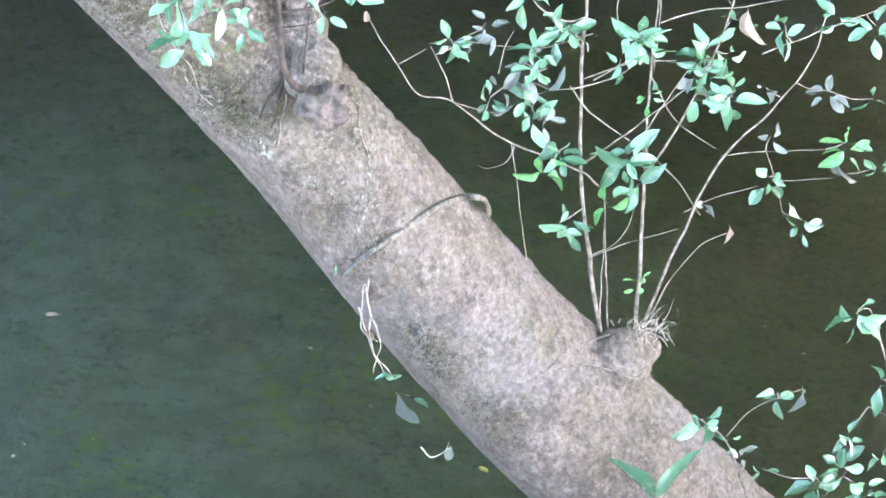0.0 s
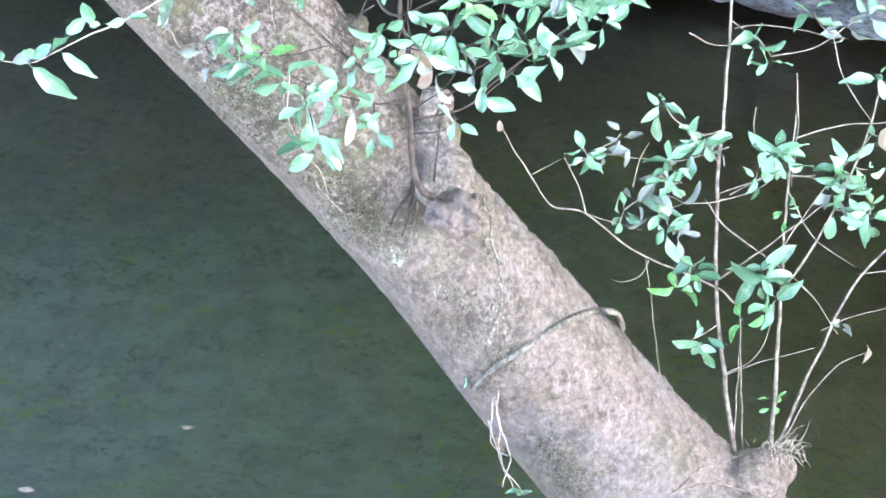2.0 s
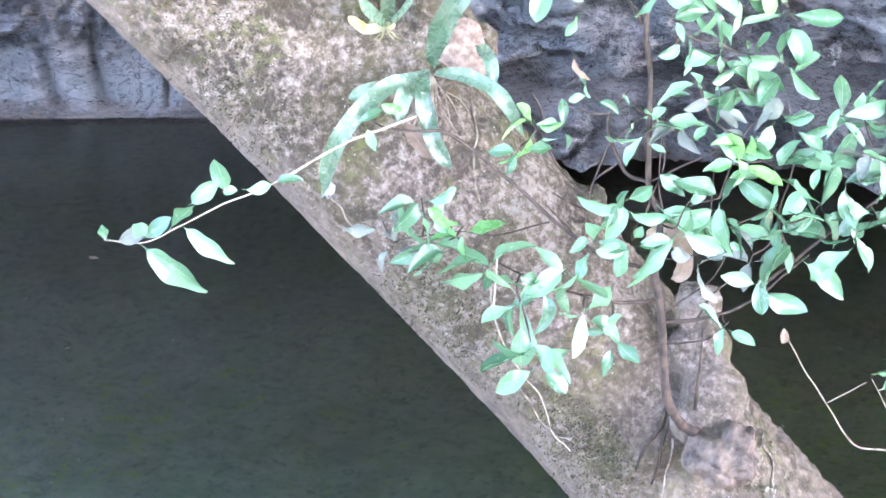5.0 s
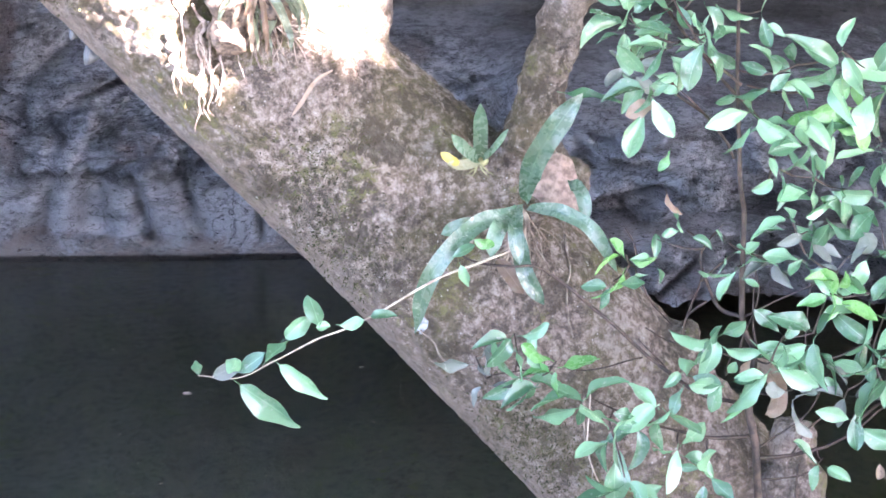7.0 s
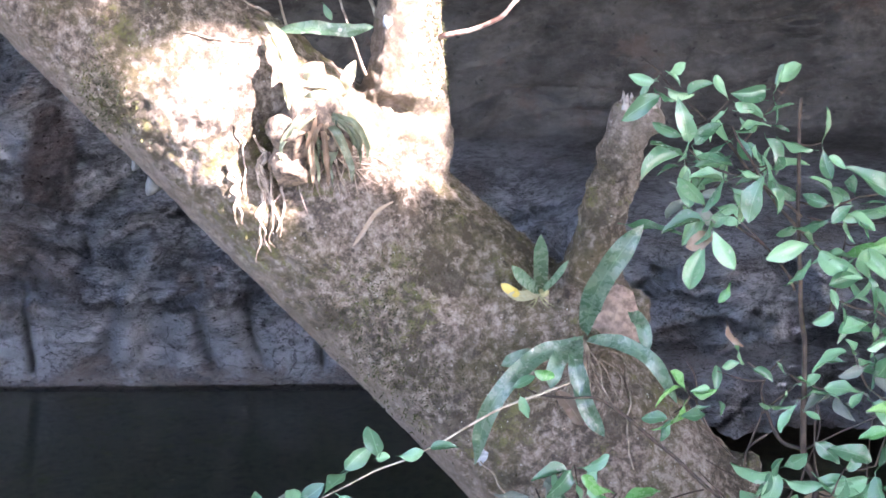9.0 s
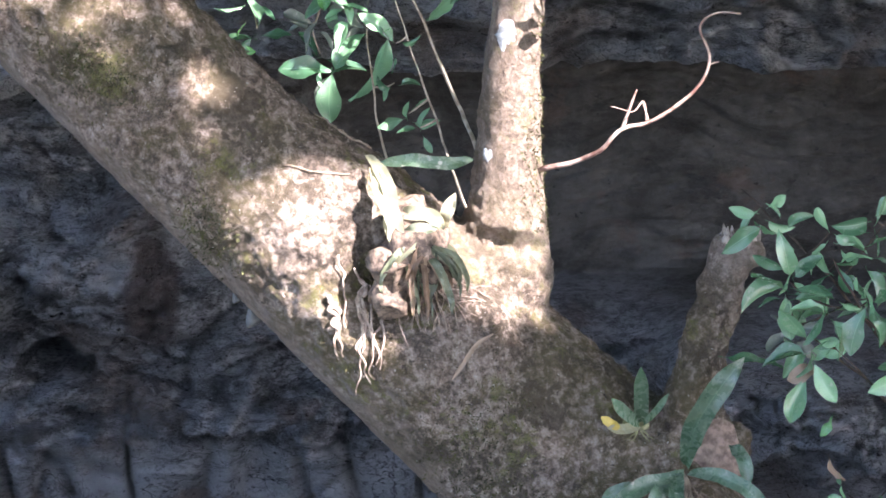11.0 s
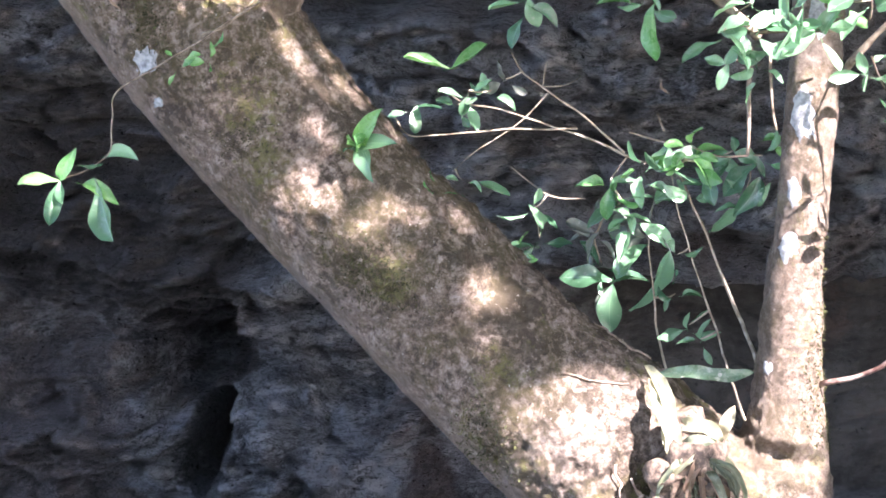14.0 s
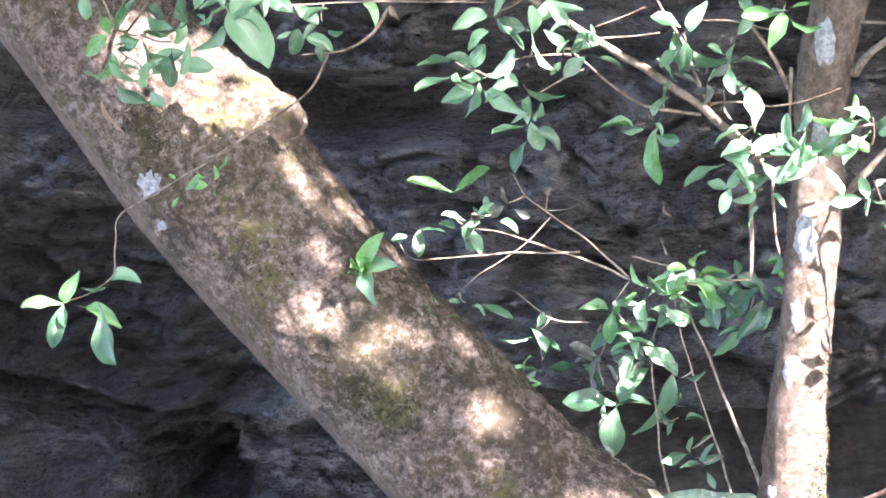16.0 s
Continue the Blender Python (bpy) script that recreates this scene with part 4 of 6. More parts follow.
for a, b, c in (
    ((1.489, 5.950, 2.189), (1.576, 5.950, 2.153), (1.671, 5.930, 2.174)), ((1.622, 5.950, 2.206), (1.718, 5.930, 2.222), (1.956, 5.920, 2.179)),
    ((1.898, 5.920, 2.251), (1.949, 5.920, 2.072), (2.060, 5.920, 1.908)), ((1.813, 5.920, 2.074), (1.835, 5.930, 1.889), (1.831, 5.930, 1.705)),
    ((1.653, 5.970, 1.661), (1.776, 5.930, 1.743), (1.965, 5.920, 1.726)), ((1.824, 5.930, 1.686), (1.916, 5.930, 1.535), (2.045, 5.920, 1.442)),
) + (
    ((1.636, 5.950, 1.824), (1.463, 5.930, 1.793), (1.213, 5.920, 1.828)), ((1.640, 5.950, 1.661), (1.542, 5.930, 1.650), (1.425, 5.920, 1.697)),
    ((1.581, 5.950, 1.644), (1.711, 5.930, 1.688), (1.798, 5.920, 1.756)), ((1.823, 5.930, 1.498), (1.917, 5.920, 1.680), (2.085, 5.920, 1.908)),
    ((1.349, 5.930, 1.712), (1.359, 5.920, 1.799), (1.388, 5.920, 1.862)), ((1.716, 5.930, 1.835), (1.699, 5.920, 1.913), (1.700, 5.920, 1.967)),
    ((1.692, 5.970, 1.055), (1.780, 5.950, 1.123), (1.816, 5.930, 1.269)), ((1.736, 5.970, 0.834), (1.732, 5.970, 0.995), (1.728, 5.970, 1.153)),
):
    s.stem([a, b, c], 0.0038, 0.0018, 5)
s.leaf((2.419, 5.880, 1.407), (2.473, 5.880, 1.291), "grey").leaf((1.581, 5.930, 1.836), (1.592, 5.930, 1.771), "dead")
s.leaf((2.119, 5.930, 1.161), (2.142, 5.930, 1.109), "dead").leaf((2.094, 5.880, 1.917), (2.124, 5.880, 1.795), "dead", width=0.8)
s.leaf((0.934, 5.900, 1.943), (0.930, 5.900, 1.903), "dead").leaf((1.951, 5.880, 1.814), (1.965, 5.880, 1.757), "fresh")
s.done()

s = Shoot(tree, "leafy low shoot at the foot of the trunk", TWIG, "low_shoot")
s.stem([(2.255, 5.800, 0.169), (2.121, 5.700, 0.490), (2.039, 5.700, 0.579), (1.961, 5.700, 0.625)], 0.005, 0.0025)
s.stem([(2.108, 5.700, 0.533), (2.200, 5.700, 0.632), (2.343, 5.700, 0.686)], 0.003, 0.0015)
s.whorl((2.016, 5.660, 0.621), 6, 0.12).whorl((2.112, 5.680, 0.528), 2, 0.06).whorl((2.260, 5.700, 0.680), 3, 0.085)
s.leaf((2.342, 5.700, 0.690), (2.362, 5.700, 0.597), "grey").whorl((2.161, 5.700, 0.466), 3, 0.06, "grey")
s.leaf((1.869, 5.660, 0.336), (1.762, 5.680, 0.491), "leaf", (0.5, -0.6, 0.5), 0.42).leaf((1.885, 5.660, 0.335), (1.985, 5.660, 0.500), "leaf", (-0.5, -0.7, 0.5), 0.5)
s.leaf((1.868, 5.680, 0.359), (1.826, 5.680, 0.426), "fresh")
s.done()

s = Shoot(tree, "upright leafy shoot beside the foot of the trunk", TWIG, "low_shoot")
s.stem([(2.755, 5.700, 0.079), (2.646, 5.700, 0.647), (2.545, 5.700, 0.942), (2.504, 5.700, 0.975)], 0.006, 0.003)
s.stem([(2.666, 5.700, 0.562), (2.566, 5.700, 0.610)], 0.003, 0.0015)
s.stem([(2.473, 5.750, -0.024), (2.449, 5.700, 0.232), (2.527, 5.700, 0.379)], 0.005, 0.0025)
for c, n, size in (((2.473, 5.660, 0.983), 6, 0.115), ((2.593, 5.680, 0.721), 3, 0.1), ((2.497, 5.660, 0.538), 5, 0.085), ((2.411, 5.660, 0.379), 6, 0.12),
                   ((2.577, 5.660, 0.336), 5, 0.1), ((2.630, 5.680, 0.449), 4, 0.09), ((2.243, 5.700, 0.397), 2, 0.05), ((2.506, 5.700, 0.401), 3, 0.09)):
    s.whorl(c, n, size)
s.done()

s = Shoot(tree, "dark curved stem from a burl carrying many green leaves", STEM, "burl_shoot")
s.stem([(0.734, 5.700, 1.789), (0.689, 5.630, 1.836), (0.655, 5.600, 1.904), (0.640, 5.590, 1.986), (0.633, 5.580, 2.078), (0.615, 5.580, 2.216), (0.625, 5.600, 2.306), (0.596, 5.600, 2.386), (0.597, 5.600, 2.552), (0.582, 5.600, 2.750), (0.574, 5.600, 2.921), (0.576, 5.600, 3.101)], 0.0165, 0.005, 9)
s.stem([(0.716, 5.670, 1.856), (0.720, 5.650, 1.948), (0.728, 5.650, 2.049)], 0.006, 0.0035)
s.stem([(0.618, 5.600, 2.131), (0.542, 5.580, 2.133), (0.461, 5.580, 2.152), (0.370, 5.580, 2.183), (0.289, 5.580, 2.226)], 0.006, 0.0025)
s.stem([(0.605, 5.600, 2.198), (0.517, 5.580, 2.225), (0.430, 5.580, 2.292), (0.310, 5.580, 2.400), (0.203, 5.580, 2.492), (0.130, 5.580, 2.500), (0.051, 5.580, 2.514), (-0.004, 5.580, 2.556)], 0.0068, 0.003)
s.stem([(0.631, 5.600, 2.079), (0.705, 5.600, 2.086), (0.785, 5.600, 2.108), (0.852, 5.600, 2.154), (0.929, 5.600, 2.227)], 0.0065, 0.003)
s.stem([(0.705, 5.600, 2.086), (0.749, 5.600, 2.154), (0.808, 5.620, 2.189)], 0.004, 0.002)
s.stem([(0.608, 5.600, 2.289), (0.551, 5.600, 2.311), (0.473, 5.620, 2.319), (0.404, 5.620, 2.356)], 0.004, 0.002)
s.stem([(0.403, 5.600, 2.300), (0.289, 5.580, 2.280), (0.198, 5.580, 2.287), (0.096, 5.580, 2.269)], 0.0028, 0.0015)
s.stem([(0.582, 5.600, 2.865), (0.512, 5.580, 2.927), (0.473, 5.580, 2.995), (0.444, 5.580, 3.051)], 0.0055, 0.003)
s.stem([(0.600, 5.600, 2.386), (0.550, 5.620, 2.403), (0.514, 5.620, 2.487), (0.525, 5.620, 2.534), (0.557, 5.620, 2.575)], 0.0065, 0.002)
s.stem([(0.528, 5.620, 2.409), (0.490, 5.640, 2.372), (0.487, 5.660, 2.317)], 0.004, 0.002)
s.stem([(0.574, 5.600, 2.715), (0.526, 5.580, 2.796), (0.448, 5.580, 2.871)], 0.004, 0.002)
s.stem([(0.385, 5.620, 2.487), (0.416, 5.640, 2.409), (0.464, 5.660, 2.347)], 0.0032, 0.002)
s.stem([(0.643, 5.600, 2.669), (0.660, 5.600, 2.761), (0.671, 5.600, 2.836)], 0.004, 0.002)
for c, n, size, kind in (
    ((0.141, 5.550, 2.370), 3, 0.08, "leaf"), ((0.158, 5.550, 2.292), 3, 0.1, "leaf"), ((0.085, 5.560, 2.271), 2, 0.07, "grey"), ((0.064, 5.560, 2.317), 2, 0.075, "grey"),
    ((0.224, 5.530, 2.317), 3, 0.1, "fresh"), ((0.197, 5.540, 2.284), 3, 0.1, "leaf"), ((0.276, 5.530, 2.245), 4, 0.1, "leaf"), ((0.333, 5.530, 2.178), 4, 0.105, "leaf"),
    ((0.390, 5.540, 2.190), 3, 0.1, "leaf"), ((0.434, 5.540, 2.222), 3, 0.1, "leaf"), ((0.470, 5.540, 2.137), 3, 0.1, "leaf"), ((0.362, 5.520, 2.072), 4, 0.105, "leaf"),
    ((0.528, 5.540, 2.082), 3, 0.09, "leaf"), ((0.485, 5.560, 2.293), 4, 0.09, "leaf"), ((0.564, 5.550, 2.278), 3, 0.085, "leaf"),
):
    s.whorl(c, n, size, kind)
for c, n, size, kind in (
    ((0.652, 5.540, 2.311), 4, 0.12, "leaf"), ((0.696, 5.560, 2.243), 3, 0.09, "grey"), ((0.811, 5.570, 2.239), 3, 0.09, "grey"), ((0.824, 5.550, 2.180), 2, 0.12, "leaf"),
    ((0.763, 5.560, 2.091), 2, 0.1, "leaf"), ((0.547, 5.570, 2.361), 4, 0.1, "leaf"), ((0.677, 5.570, 2.354), 4, 0.09, "leaf"), ((0.738, 5.570, 2.360), 4, 0.1, "leaf"),
    ((0.771, 5.550, 2.479), 6, 0.1, "fresh"), ((0.846, 5.560, 2.446), 5, 0.115, "leaf"), ((0.800, 5.570, 2.519), 4, 0.09, "grey"), ((0.716, 5.570, 2.526), 4, 0.095, "leaf"),
    ((0.656, 5.580, 2.517), 3, 0.09, "grey"), ((0.584, 5.580, 2.500), 3, 0.075, "leaf"), ((0.363, 5.580, 2.524), 3, 0.085, "fresh"), ((0.338, 5.580, 2.468), 2, 0.085, "leaf"),
    ((0.422, 5.600, 2.506), 3, 0.06, "leaf"),
):
    s.whorl(c, n, size, kind)
for c, n, size, kind in (
    ((0.483, 5.600, 2.567), 2, 0.07, "leaf"), ((0.568, 5.600, 2.540), 3, 0.06, "leaf"), ((0.508, 5.540, 2.982), 5, 0.1, "leaf"), ((0.438, 5.550, 2.963), 3, 0.085, "leaf"),
    ((0.357, 5.560, 3.013), 5, 0.105, "leaf"), ((0.402, 5.560, 2.899), 5, 0.09, "leaf"), ((0.643, 5.560, 2.898), 4, 0.1, "leaf"), ((0.686, 5.560, 2.914), 4, 0.095, "leaf"),
    ((0.771, 5.550, 2.944), 5, 0.12, "leaf"), ((0.834, 5.560, 2.896), 5, 0.11, "leaf"), ((0.689, 5.560, 2.818), 4, 0.11, "leaf"), ((0.749, 5.560, 2.835), 3, 0.1, "fresh"),
    ((0.712, 5.560, 2.772), 4, 0.09, "leaf"), ((0.659, 5.560, 2.704), 4, 0.095, "leaf"), ((0.726, 5.560, 2.686), 4, 0.1, "leaf"),
):
    s.whorl(c, n, size, kind)
for c, n, size, kind in (
    ((0.784, 5.570, 2.660), 4, 0.095, "leaf"), ((0.686, 5.570, 2.602), 4, 0.095, "leaf"), ((0.720, 5.570, 2.573), 3, 0.08, "grey"), ((0.844, 5.570, 2.548), 4, 0.1, "leaf"),
    ((0.811, 5.570, 2.826), 3, 0.1, "fresh"), ((0.607, 5.570, 2.821), 3, 0.105, "leaf"), ((0.613, 5.570, 3.019), 3, 0.09, "leaf"), ((0.753, 5.580, 2.296), 3, 0.08, "leaf"),
    ((0.857, 5.570, 2.347), 4, 0.1, "leaf"), ((0.854, 5.570, 2.281), 3, 0.09, "leaf"), ((0.859, 5.580, 2.754), 4, 0.1, "leaf"), ((0.858, 5.580, 2.644), 4, 0.1, "leaf"),
):
    s.whorl(c, n, size, kind)
for a, b, c in (
    ((0.389, 5.600, 2.494), (0.377, 5.600, 2.541), (0.360, 5.600, 2.571)), ((0.517, 5.600, 2.529), (0.478, 5.600, 2.529), (0.422, 5.600, 2.547)),
    ((0.515, 5.620, 2.451), (0.554, 5.620, 2.486), (0.593, 5.620, 2.522)), ((0.490, 5.640, 2.372), (0.511, 5.630, 2.436), (0.516, 5.630, 2.471)),
    ((0.630, 5.600, 2.313), (0.616, 5.600, 2.409), (0.630, 5.600, 2.528)), ((0.736, 5.600, 2.216), (0.726, 5.600, 2.337), (0.738, 5.600, 2.480)),
) + (
    ((0.593, 5.600, 2.865), (0.682, 5.600, 2.847), (0.813, 5.600, 2.866)), ((0.596, 5.600, 2.314), (0.629, 5.620, 2.426), (0.622, 5.620, 2.486)),
    ((0.625, 5.600, 2.094), (0.726, 5.600, 2.167), (0.790, 5.600, 2.288)), ((0.473, 5.600, 2.229), (0.438, 5.600, 2.290), (0.391, 5.600, 2.339)),
    ((0.638, 5.600, 2.032), (0.730, 5.600, 2.043), (0.774, 5.600, 2.080)), ((0.594, 5.600, 2.386), (0.694, 5.600, 2.433), (0.795, 5.600, 2.468)),
):
    s.stem([a, b, c], 0.0036, 0.0016, 5)
s.stem([(0.836, 5.600, 2.156), (0.932, 5.580, 2.253), (1.053, 5.580, 2.350), (1.182, 5.580, 2.464), (1.312, 5.580, 2.553)], 0.005, 0.003)
s.stem([(0.900, 5.580, 2.222), (0.860, 5.580, 2.313), (0.888, 5.580, 2.434), (0.869, 5.580, 2.575)], 0.004, 0.002)
for c, n, size, kind in (
    ((0.877, 5.540, 2.316), 4, 0.1, "leaf"), ((0.939, 5.550, 2.355), 4, 0.1, "leaf"), ((0.986, 5.550, 2.426), 4, 0.1, "leaf"), ((1.009, 5.540, 2.302), 5, 0.11, "leaf"),
    ((1.048, 5.550, 2.355), 4, 0.1, "leaf"), ((1.040, 5.550, 2.468), 4, 0.095, "grey"), ((1.014, 5.560, 2.547), 4, 0.09, "leaf"), ((1.093, 5.550, 2.444), 4, 0.1, "leaf"),
    ((1.103, 5.550, 2.539), 5, 0.1, "leaf"), ((1.152, 5.550, 2.562), 5, 0.1, "leaf"), ((1.158, 5.550, 2.480), 4, 0.1, "leaf"), ((1.153, 5.550, 2.391), 4, 0.1, "leaf"),
    ((0.939, 5.560, 2.476), 4, 0.09, "leaf"), ((0.971, 5.570, 2.532), 3, 0.085, "leaf"), ((1.068, 5.560, 2.582), 3, 0.09, "leaf"), ((1.220, 5.560, 2.512), 5, 0.1, "leaf"),
):
    s.whorl(c, n, size, kind)
s.leaf((0.920, 5.560, 2.221), (1.002, 5.530, 2.164), "leaf", (0.3, -0.9, 0.5), 0.9).leaf((0.829, 5.570, 2.189), (0.832, 5.550, 2.117), "leaf", (0.2, -1, 0.2), 1.2)
s.leaf((1.051, 5.560, 2.333), (1.110, 5.540, 2.256), "grey", (0.3, -1, 0.3), 0.8).leaf((0.625, 5.580, 2.331), (0.710, 5.540, 2.256), "leaf", (0.2, -0.8, 0.6), 0.9)
s.leaf((0.241, 5.620, 2.844), (0.350, 5.600, 2.841), "leaf", (0, -0.6, 0.8), 0.8).leaf((0.394, 5.580, 2.814), (0.366, 5.560, 2.728), "leaf", (0.1, -1, 0.2), 1.1)
s.leaf((0.445, 5.580, 2.736), (0.429, 5.580, 2.693), "fresh").leaf((0.421, 5.580, 2.831), (0.355, 5.580, 2.814), "dead").leaf((0.441, 5.580, 2.653), (0.453, 5.580, 2.600), "dead")
s.leaf((0.575, 5.580, 2.847), (0.531, 5.580, 2.830), "leaf").leaf((0.594, 5.560, 2.232), (0.594, 5.560, 2.171), "fresh", width=0.8)
s.done()

s = Shoot(tree, "long drooping twig with pale pointed leaves over the water", PALE_TWIG, "hanging_twig")
s.stem([(0.130, 5.600, 2.525), (0.029, 5.560, 2.497), (-0.049, 5.540, 2.467), (-0.161, 5.520, 2.406), (-0.267, 5.500, 2.369), (-0.340, 5.500, 2.329), (-0.408, 5.500, 2.296), (-0.486, 5.500, 2.302)], 0.004, 0.0018)
s.leaf((-0.403, 5.500, 2.282), (-0.295, 5.470, 2.190), "leaf", (-0.3, -0.9, 0.4), 0.85).leaf((-0.324, 5.500, 2.324), (-0.238, 5.470, 2.256), "leaf", (-0.4, -0.8, 0.5), 0.75)
s.leaf((-0.312, 5.500, 2.379), (-0.255, 5.500, 2.425), "leaf", (0.1, -1, 0.3), 1.1).leaf((-0.352, 5.500, 2.331), (-0.307, 5.480, 2.400), "leaf", (0.4, -1, 0.2), 1.1)
s.leaf((-0.244, 5.500, 2.404), (-0.265, 5.490, 2.470), "leaf", (0, -1, 0.3), 1.1).leaf((-0.206, 5.510, 2.404), (-0.152, 5.500, 2.411), "leaf", (0, -0.7, 0.7), 1.0)
s.leaf((-0.250, 5.500, 2.402), (-0.222, 5.500, 2.402), "leaf", (0, -1, 0.3), 1.4).leaf((-0.144, 5.520, 2.418), (-0.103, 5.500, 2.429), "leaf", (0, -0.8, 0.5), 0.9)
s.leaf((-0.397, 5.500, 2.320), (-0.458, 5.490, 2.306), "grey", (0, -0.8, 0.6), 1.0).leaf((-0.408, 5.500, 2.308), (-0.359, 5.480, 2.356), "leaf", (0, -0.9, 0.5), 1.0)
s.leaf((-0.431, 5.500, 2.298), (-0.400, 5.480, 2.357), "leaf", (0, -0.9, 0.5), 1.0).leaf((-0.484, 5.500, 2.302), (-0.492, 5.500, 2.337), "leaf", (0, -1, 0.3), 1.3)
s.leaf((0.018, 5.550, 2.530), (0.060, 5.550, 2.559), "leaf").leaf((0.034, 5.550, 2.513), (0.049, 5.540, 2.469), "leaf", (0, -1, 0.2)).leaf((0.062, 5.550, 2.565), (0.101, 5.550, 2.541), "fresh")
s.done()

s = Shoot(tree, "slender drooping twig ending in a few leaves", PALE_TWIG, "hanging_twig")
s.stem([(0.296, 5.560, 2.248), (0.290, 5.550, 2.130), (0.311, 5.550, 2.056), (0.346, 5.550, 1.993), (0.392, 5.600, 1.909), (0.421, 5.660, 1.805), (0.461, 5.700, 1.748)], 0.0026, 0.0016)
s.leaf((0.345, 5.540, 2.010), (0.354, 5.520, 2.108), "leaf", (0, -1, 0.2), 1.2).leaf((0.363, 5.540, 1.998), (0.291, 5.520, 1.963), "leaf", (0, -0.8, 0.6), 1.0)
s.leaf((0.386, 5.540, 2.010), (0.435, 5.520, 2.043), "leaf", (0, -1, 0.3), 1.2).leaf((0.397, 5.540, 2.004), (0.438, 5.520, 1.956), "leaf", (0.2, -1, 0.3), 1.2)
s.done()

s = Shoot(tree, "small leafy shoot behind the broken stub", DARK_TWIG, "side_shoot")
s.stem([(0.715, 5.750, 2.659), (0.552, 5.720, 2.855), (0.461, 5.720, 2.964), (0.394, 5.720, 3.039), (0.317, 5.740, 3.115), (0.274, 5.740, 3.155)], 0.006, 0.002)
s.stem([(0.461, 5.720, 2.964), (0.515, 5.720, 3.039), (0.569, 5.720, 3.107)], 0.004, 0.002)
s.stem([(0.463, 5.720, 2.820), (0.520, 5.720, 2.774), (0.588, 5.720, 2.692)], 0.004, 0.003)
for c, n, size, kind in (
    ((0.314, 5.700, 3.129), 3, 0.07, "leaf"), ((0.353, 5.700, 3.095), 3, 0.065, "leaf"), ((0.370, 5.700, 3.021), 5, 0.075, "leaf"), ((0.447, 5.700, 3.078), 3, 0.075, "leaf"),
    ((0.459, 5.700, 3.015), 5, 0.085, "leaf"), ((0.514, 5.700, 3.043), 4, 0.085, "leaf"), ((0.526, 5.700, 2.940), 4, 0.08, "leaf"), ((0.444, 5.700, 2.912), 3, 0.08, "leaf"),
    ((0.377, 5.700, 2.889), 3, 0.07, "grey"), ((0.406, 5.700, 2.849), 4, 0.08, "leaf"), ((0.529, 5.700, 3.105), 4, 0.08, "leaf"), ((0.360, 5.700, 2.958), 3, 0.08, "leaf"),
):
    s.whorl(c, n, size, kind)
s.leaf((0.308, 5.680, 3.088), (0.234, 5.660, 3.065), "leaf", (0, -0.8, 0.6), 0.9)
s.done()

s = Shoot(tree, "bare reddish crooked twig on the upright limb", RED_TWIG, "bare_twig")
s.stem([(-0.128, 5.970, 3.151), (-0.017, 5.920, 3.189), (0.034, 5.900, 3.243), (0.097, 5.900, 3.262), (0.176, 5.900, 3.314), (0.216, 5.900, 3.382), (0.196, 5.900, 3.451), (0.227, 5.900, 3.483), (0.280, 5.900, 3.482)], 0.0075, 0.003)
s.stem([(0.038, 5.900, 3.243), (0.057, 5.900, 3.291), (0.072, 5.900, 3.328)], 0.006, 0.003)
s.stem([(0.091, 5.900, 3.262), (0.086, 5.900, 3.303), (0.060, 5.880, 3.284), (0.017, 5.880, 3.295)], 0.0035, 0.0015)
s.stem([(0.095, 5.900, 3.266), (0.083, 5.900, 3.305)], 0.003, 0.0015)
s.stem([(0.212, 5.900, 3.377), (0.238, 5.900, 3.382)], 0.003, 0.001)
s.done()

s = Shoot(tree, "pale straight sprouts with a dense tuft of glossy leaves", PALE_TWIG, "leafy_sprout").leans((-0.25, 5.95, 3.13), 0.065)
s.stem([(-0.239, 5.970, 3.166), (-0.261, 5.950, 3.210), (-0.299, 5.900, 3.323), (-0.354, 5.860, 3.467), (-0.404, 5.850, 3.593)], 0.0075, 0.004)
s.stem([(-0.275, 5.900, 3.086), (-0.302, 5.900, 3.155), (-0.332, 5.880, 3.269), (-0.382, 5.860, 3.421), (-0.415, 5.850, 3.547), (-0.420, 5.850, 3.615)], 0.004, 0.0025)
s.stem([(-0.414, 5.920, 3.108), (-0.447, 5.900, 3.222), (-0.457, 5.880, 3.324), (-0.469, 5.860, 3.431)], 0.0045, 0.003)
s.stem([(-0.415, 5.850, 3.604), (-0.510, 5.850, 3.631), (-0.624, 5.860, 3.675), (-0.749, 5.860, 3.716), (-0.829, 5.860, 3.731), (-0.880, 5.860, 3.765)], 0.005, 0.0025)
s.stem([(-0.516, 5.850, 3.637), (-0.601, 5.860, 3.709), (-0.681, 5.860, 3.765), (-0.720, 5.860, 3.793), (-0.742, 5.860, 3.836)], 0.0042, 0.002)
s.stem([(-0.613, 5.860, 3.683), (-0.715, 5.860, 3.682), (-0.807, 5.860, 3.677), (-0.939, 5.860, 3.665), (-0.980, 5.870, 3.706)], 0.0036, 0.002)
s.stem([(-0.669, 5.860, 3.754), (-0.721, 5.860, 3.697), (-0.820, 5.870, 3.633), (-0.868, 5.880, 3.591)], 0.003, 0.0015)
s.stem([(-0.681, 5.860, 3.765), (-0.635, 5.860, 3.771), (-0.601, 5.860, 3.788)], 0.002, 0.001)
s.stem([(-0.681, 5.860, 3.765), (-0.671, 5.860, 3.818)], 0.002, 0.001)
s.stem([(-0.420, 5.850, 3.655), (-0.505, 5.850, 3.677)], 0.004, 0.003)
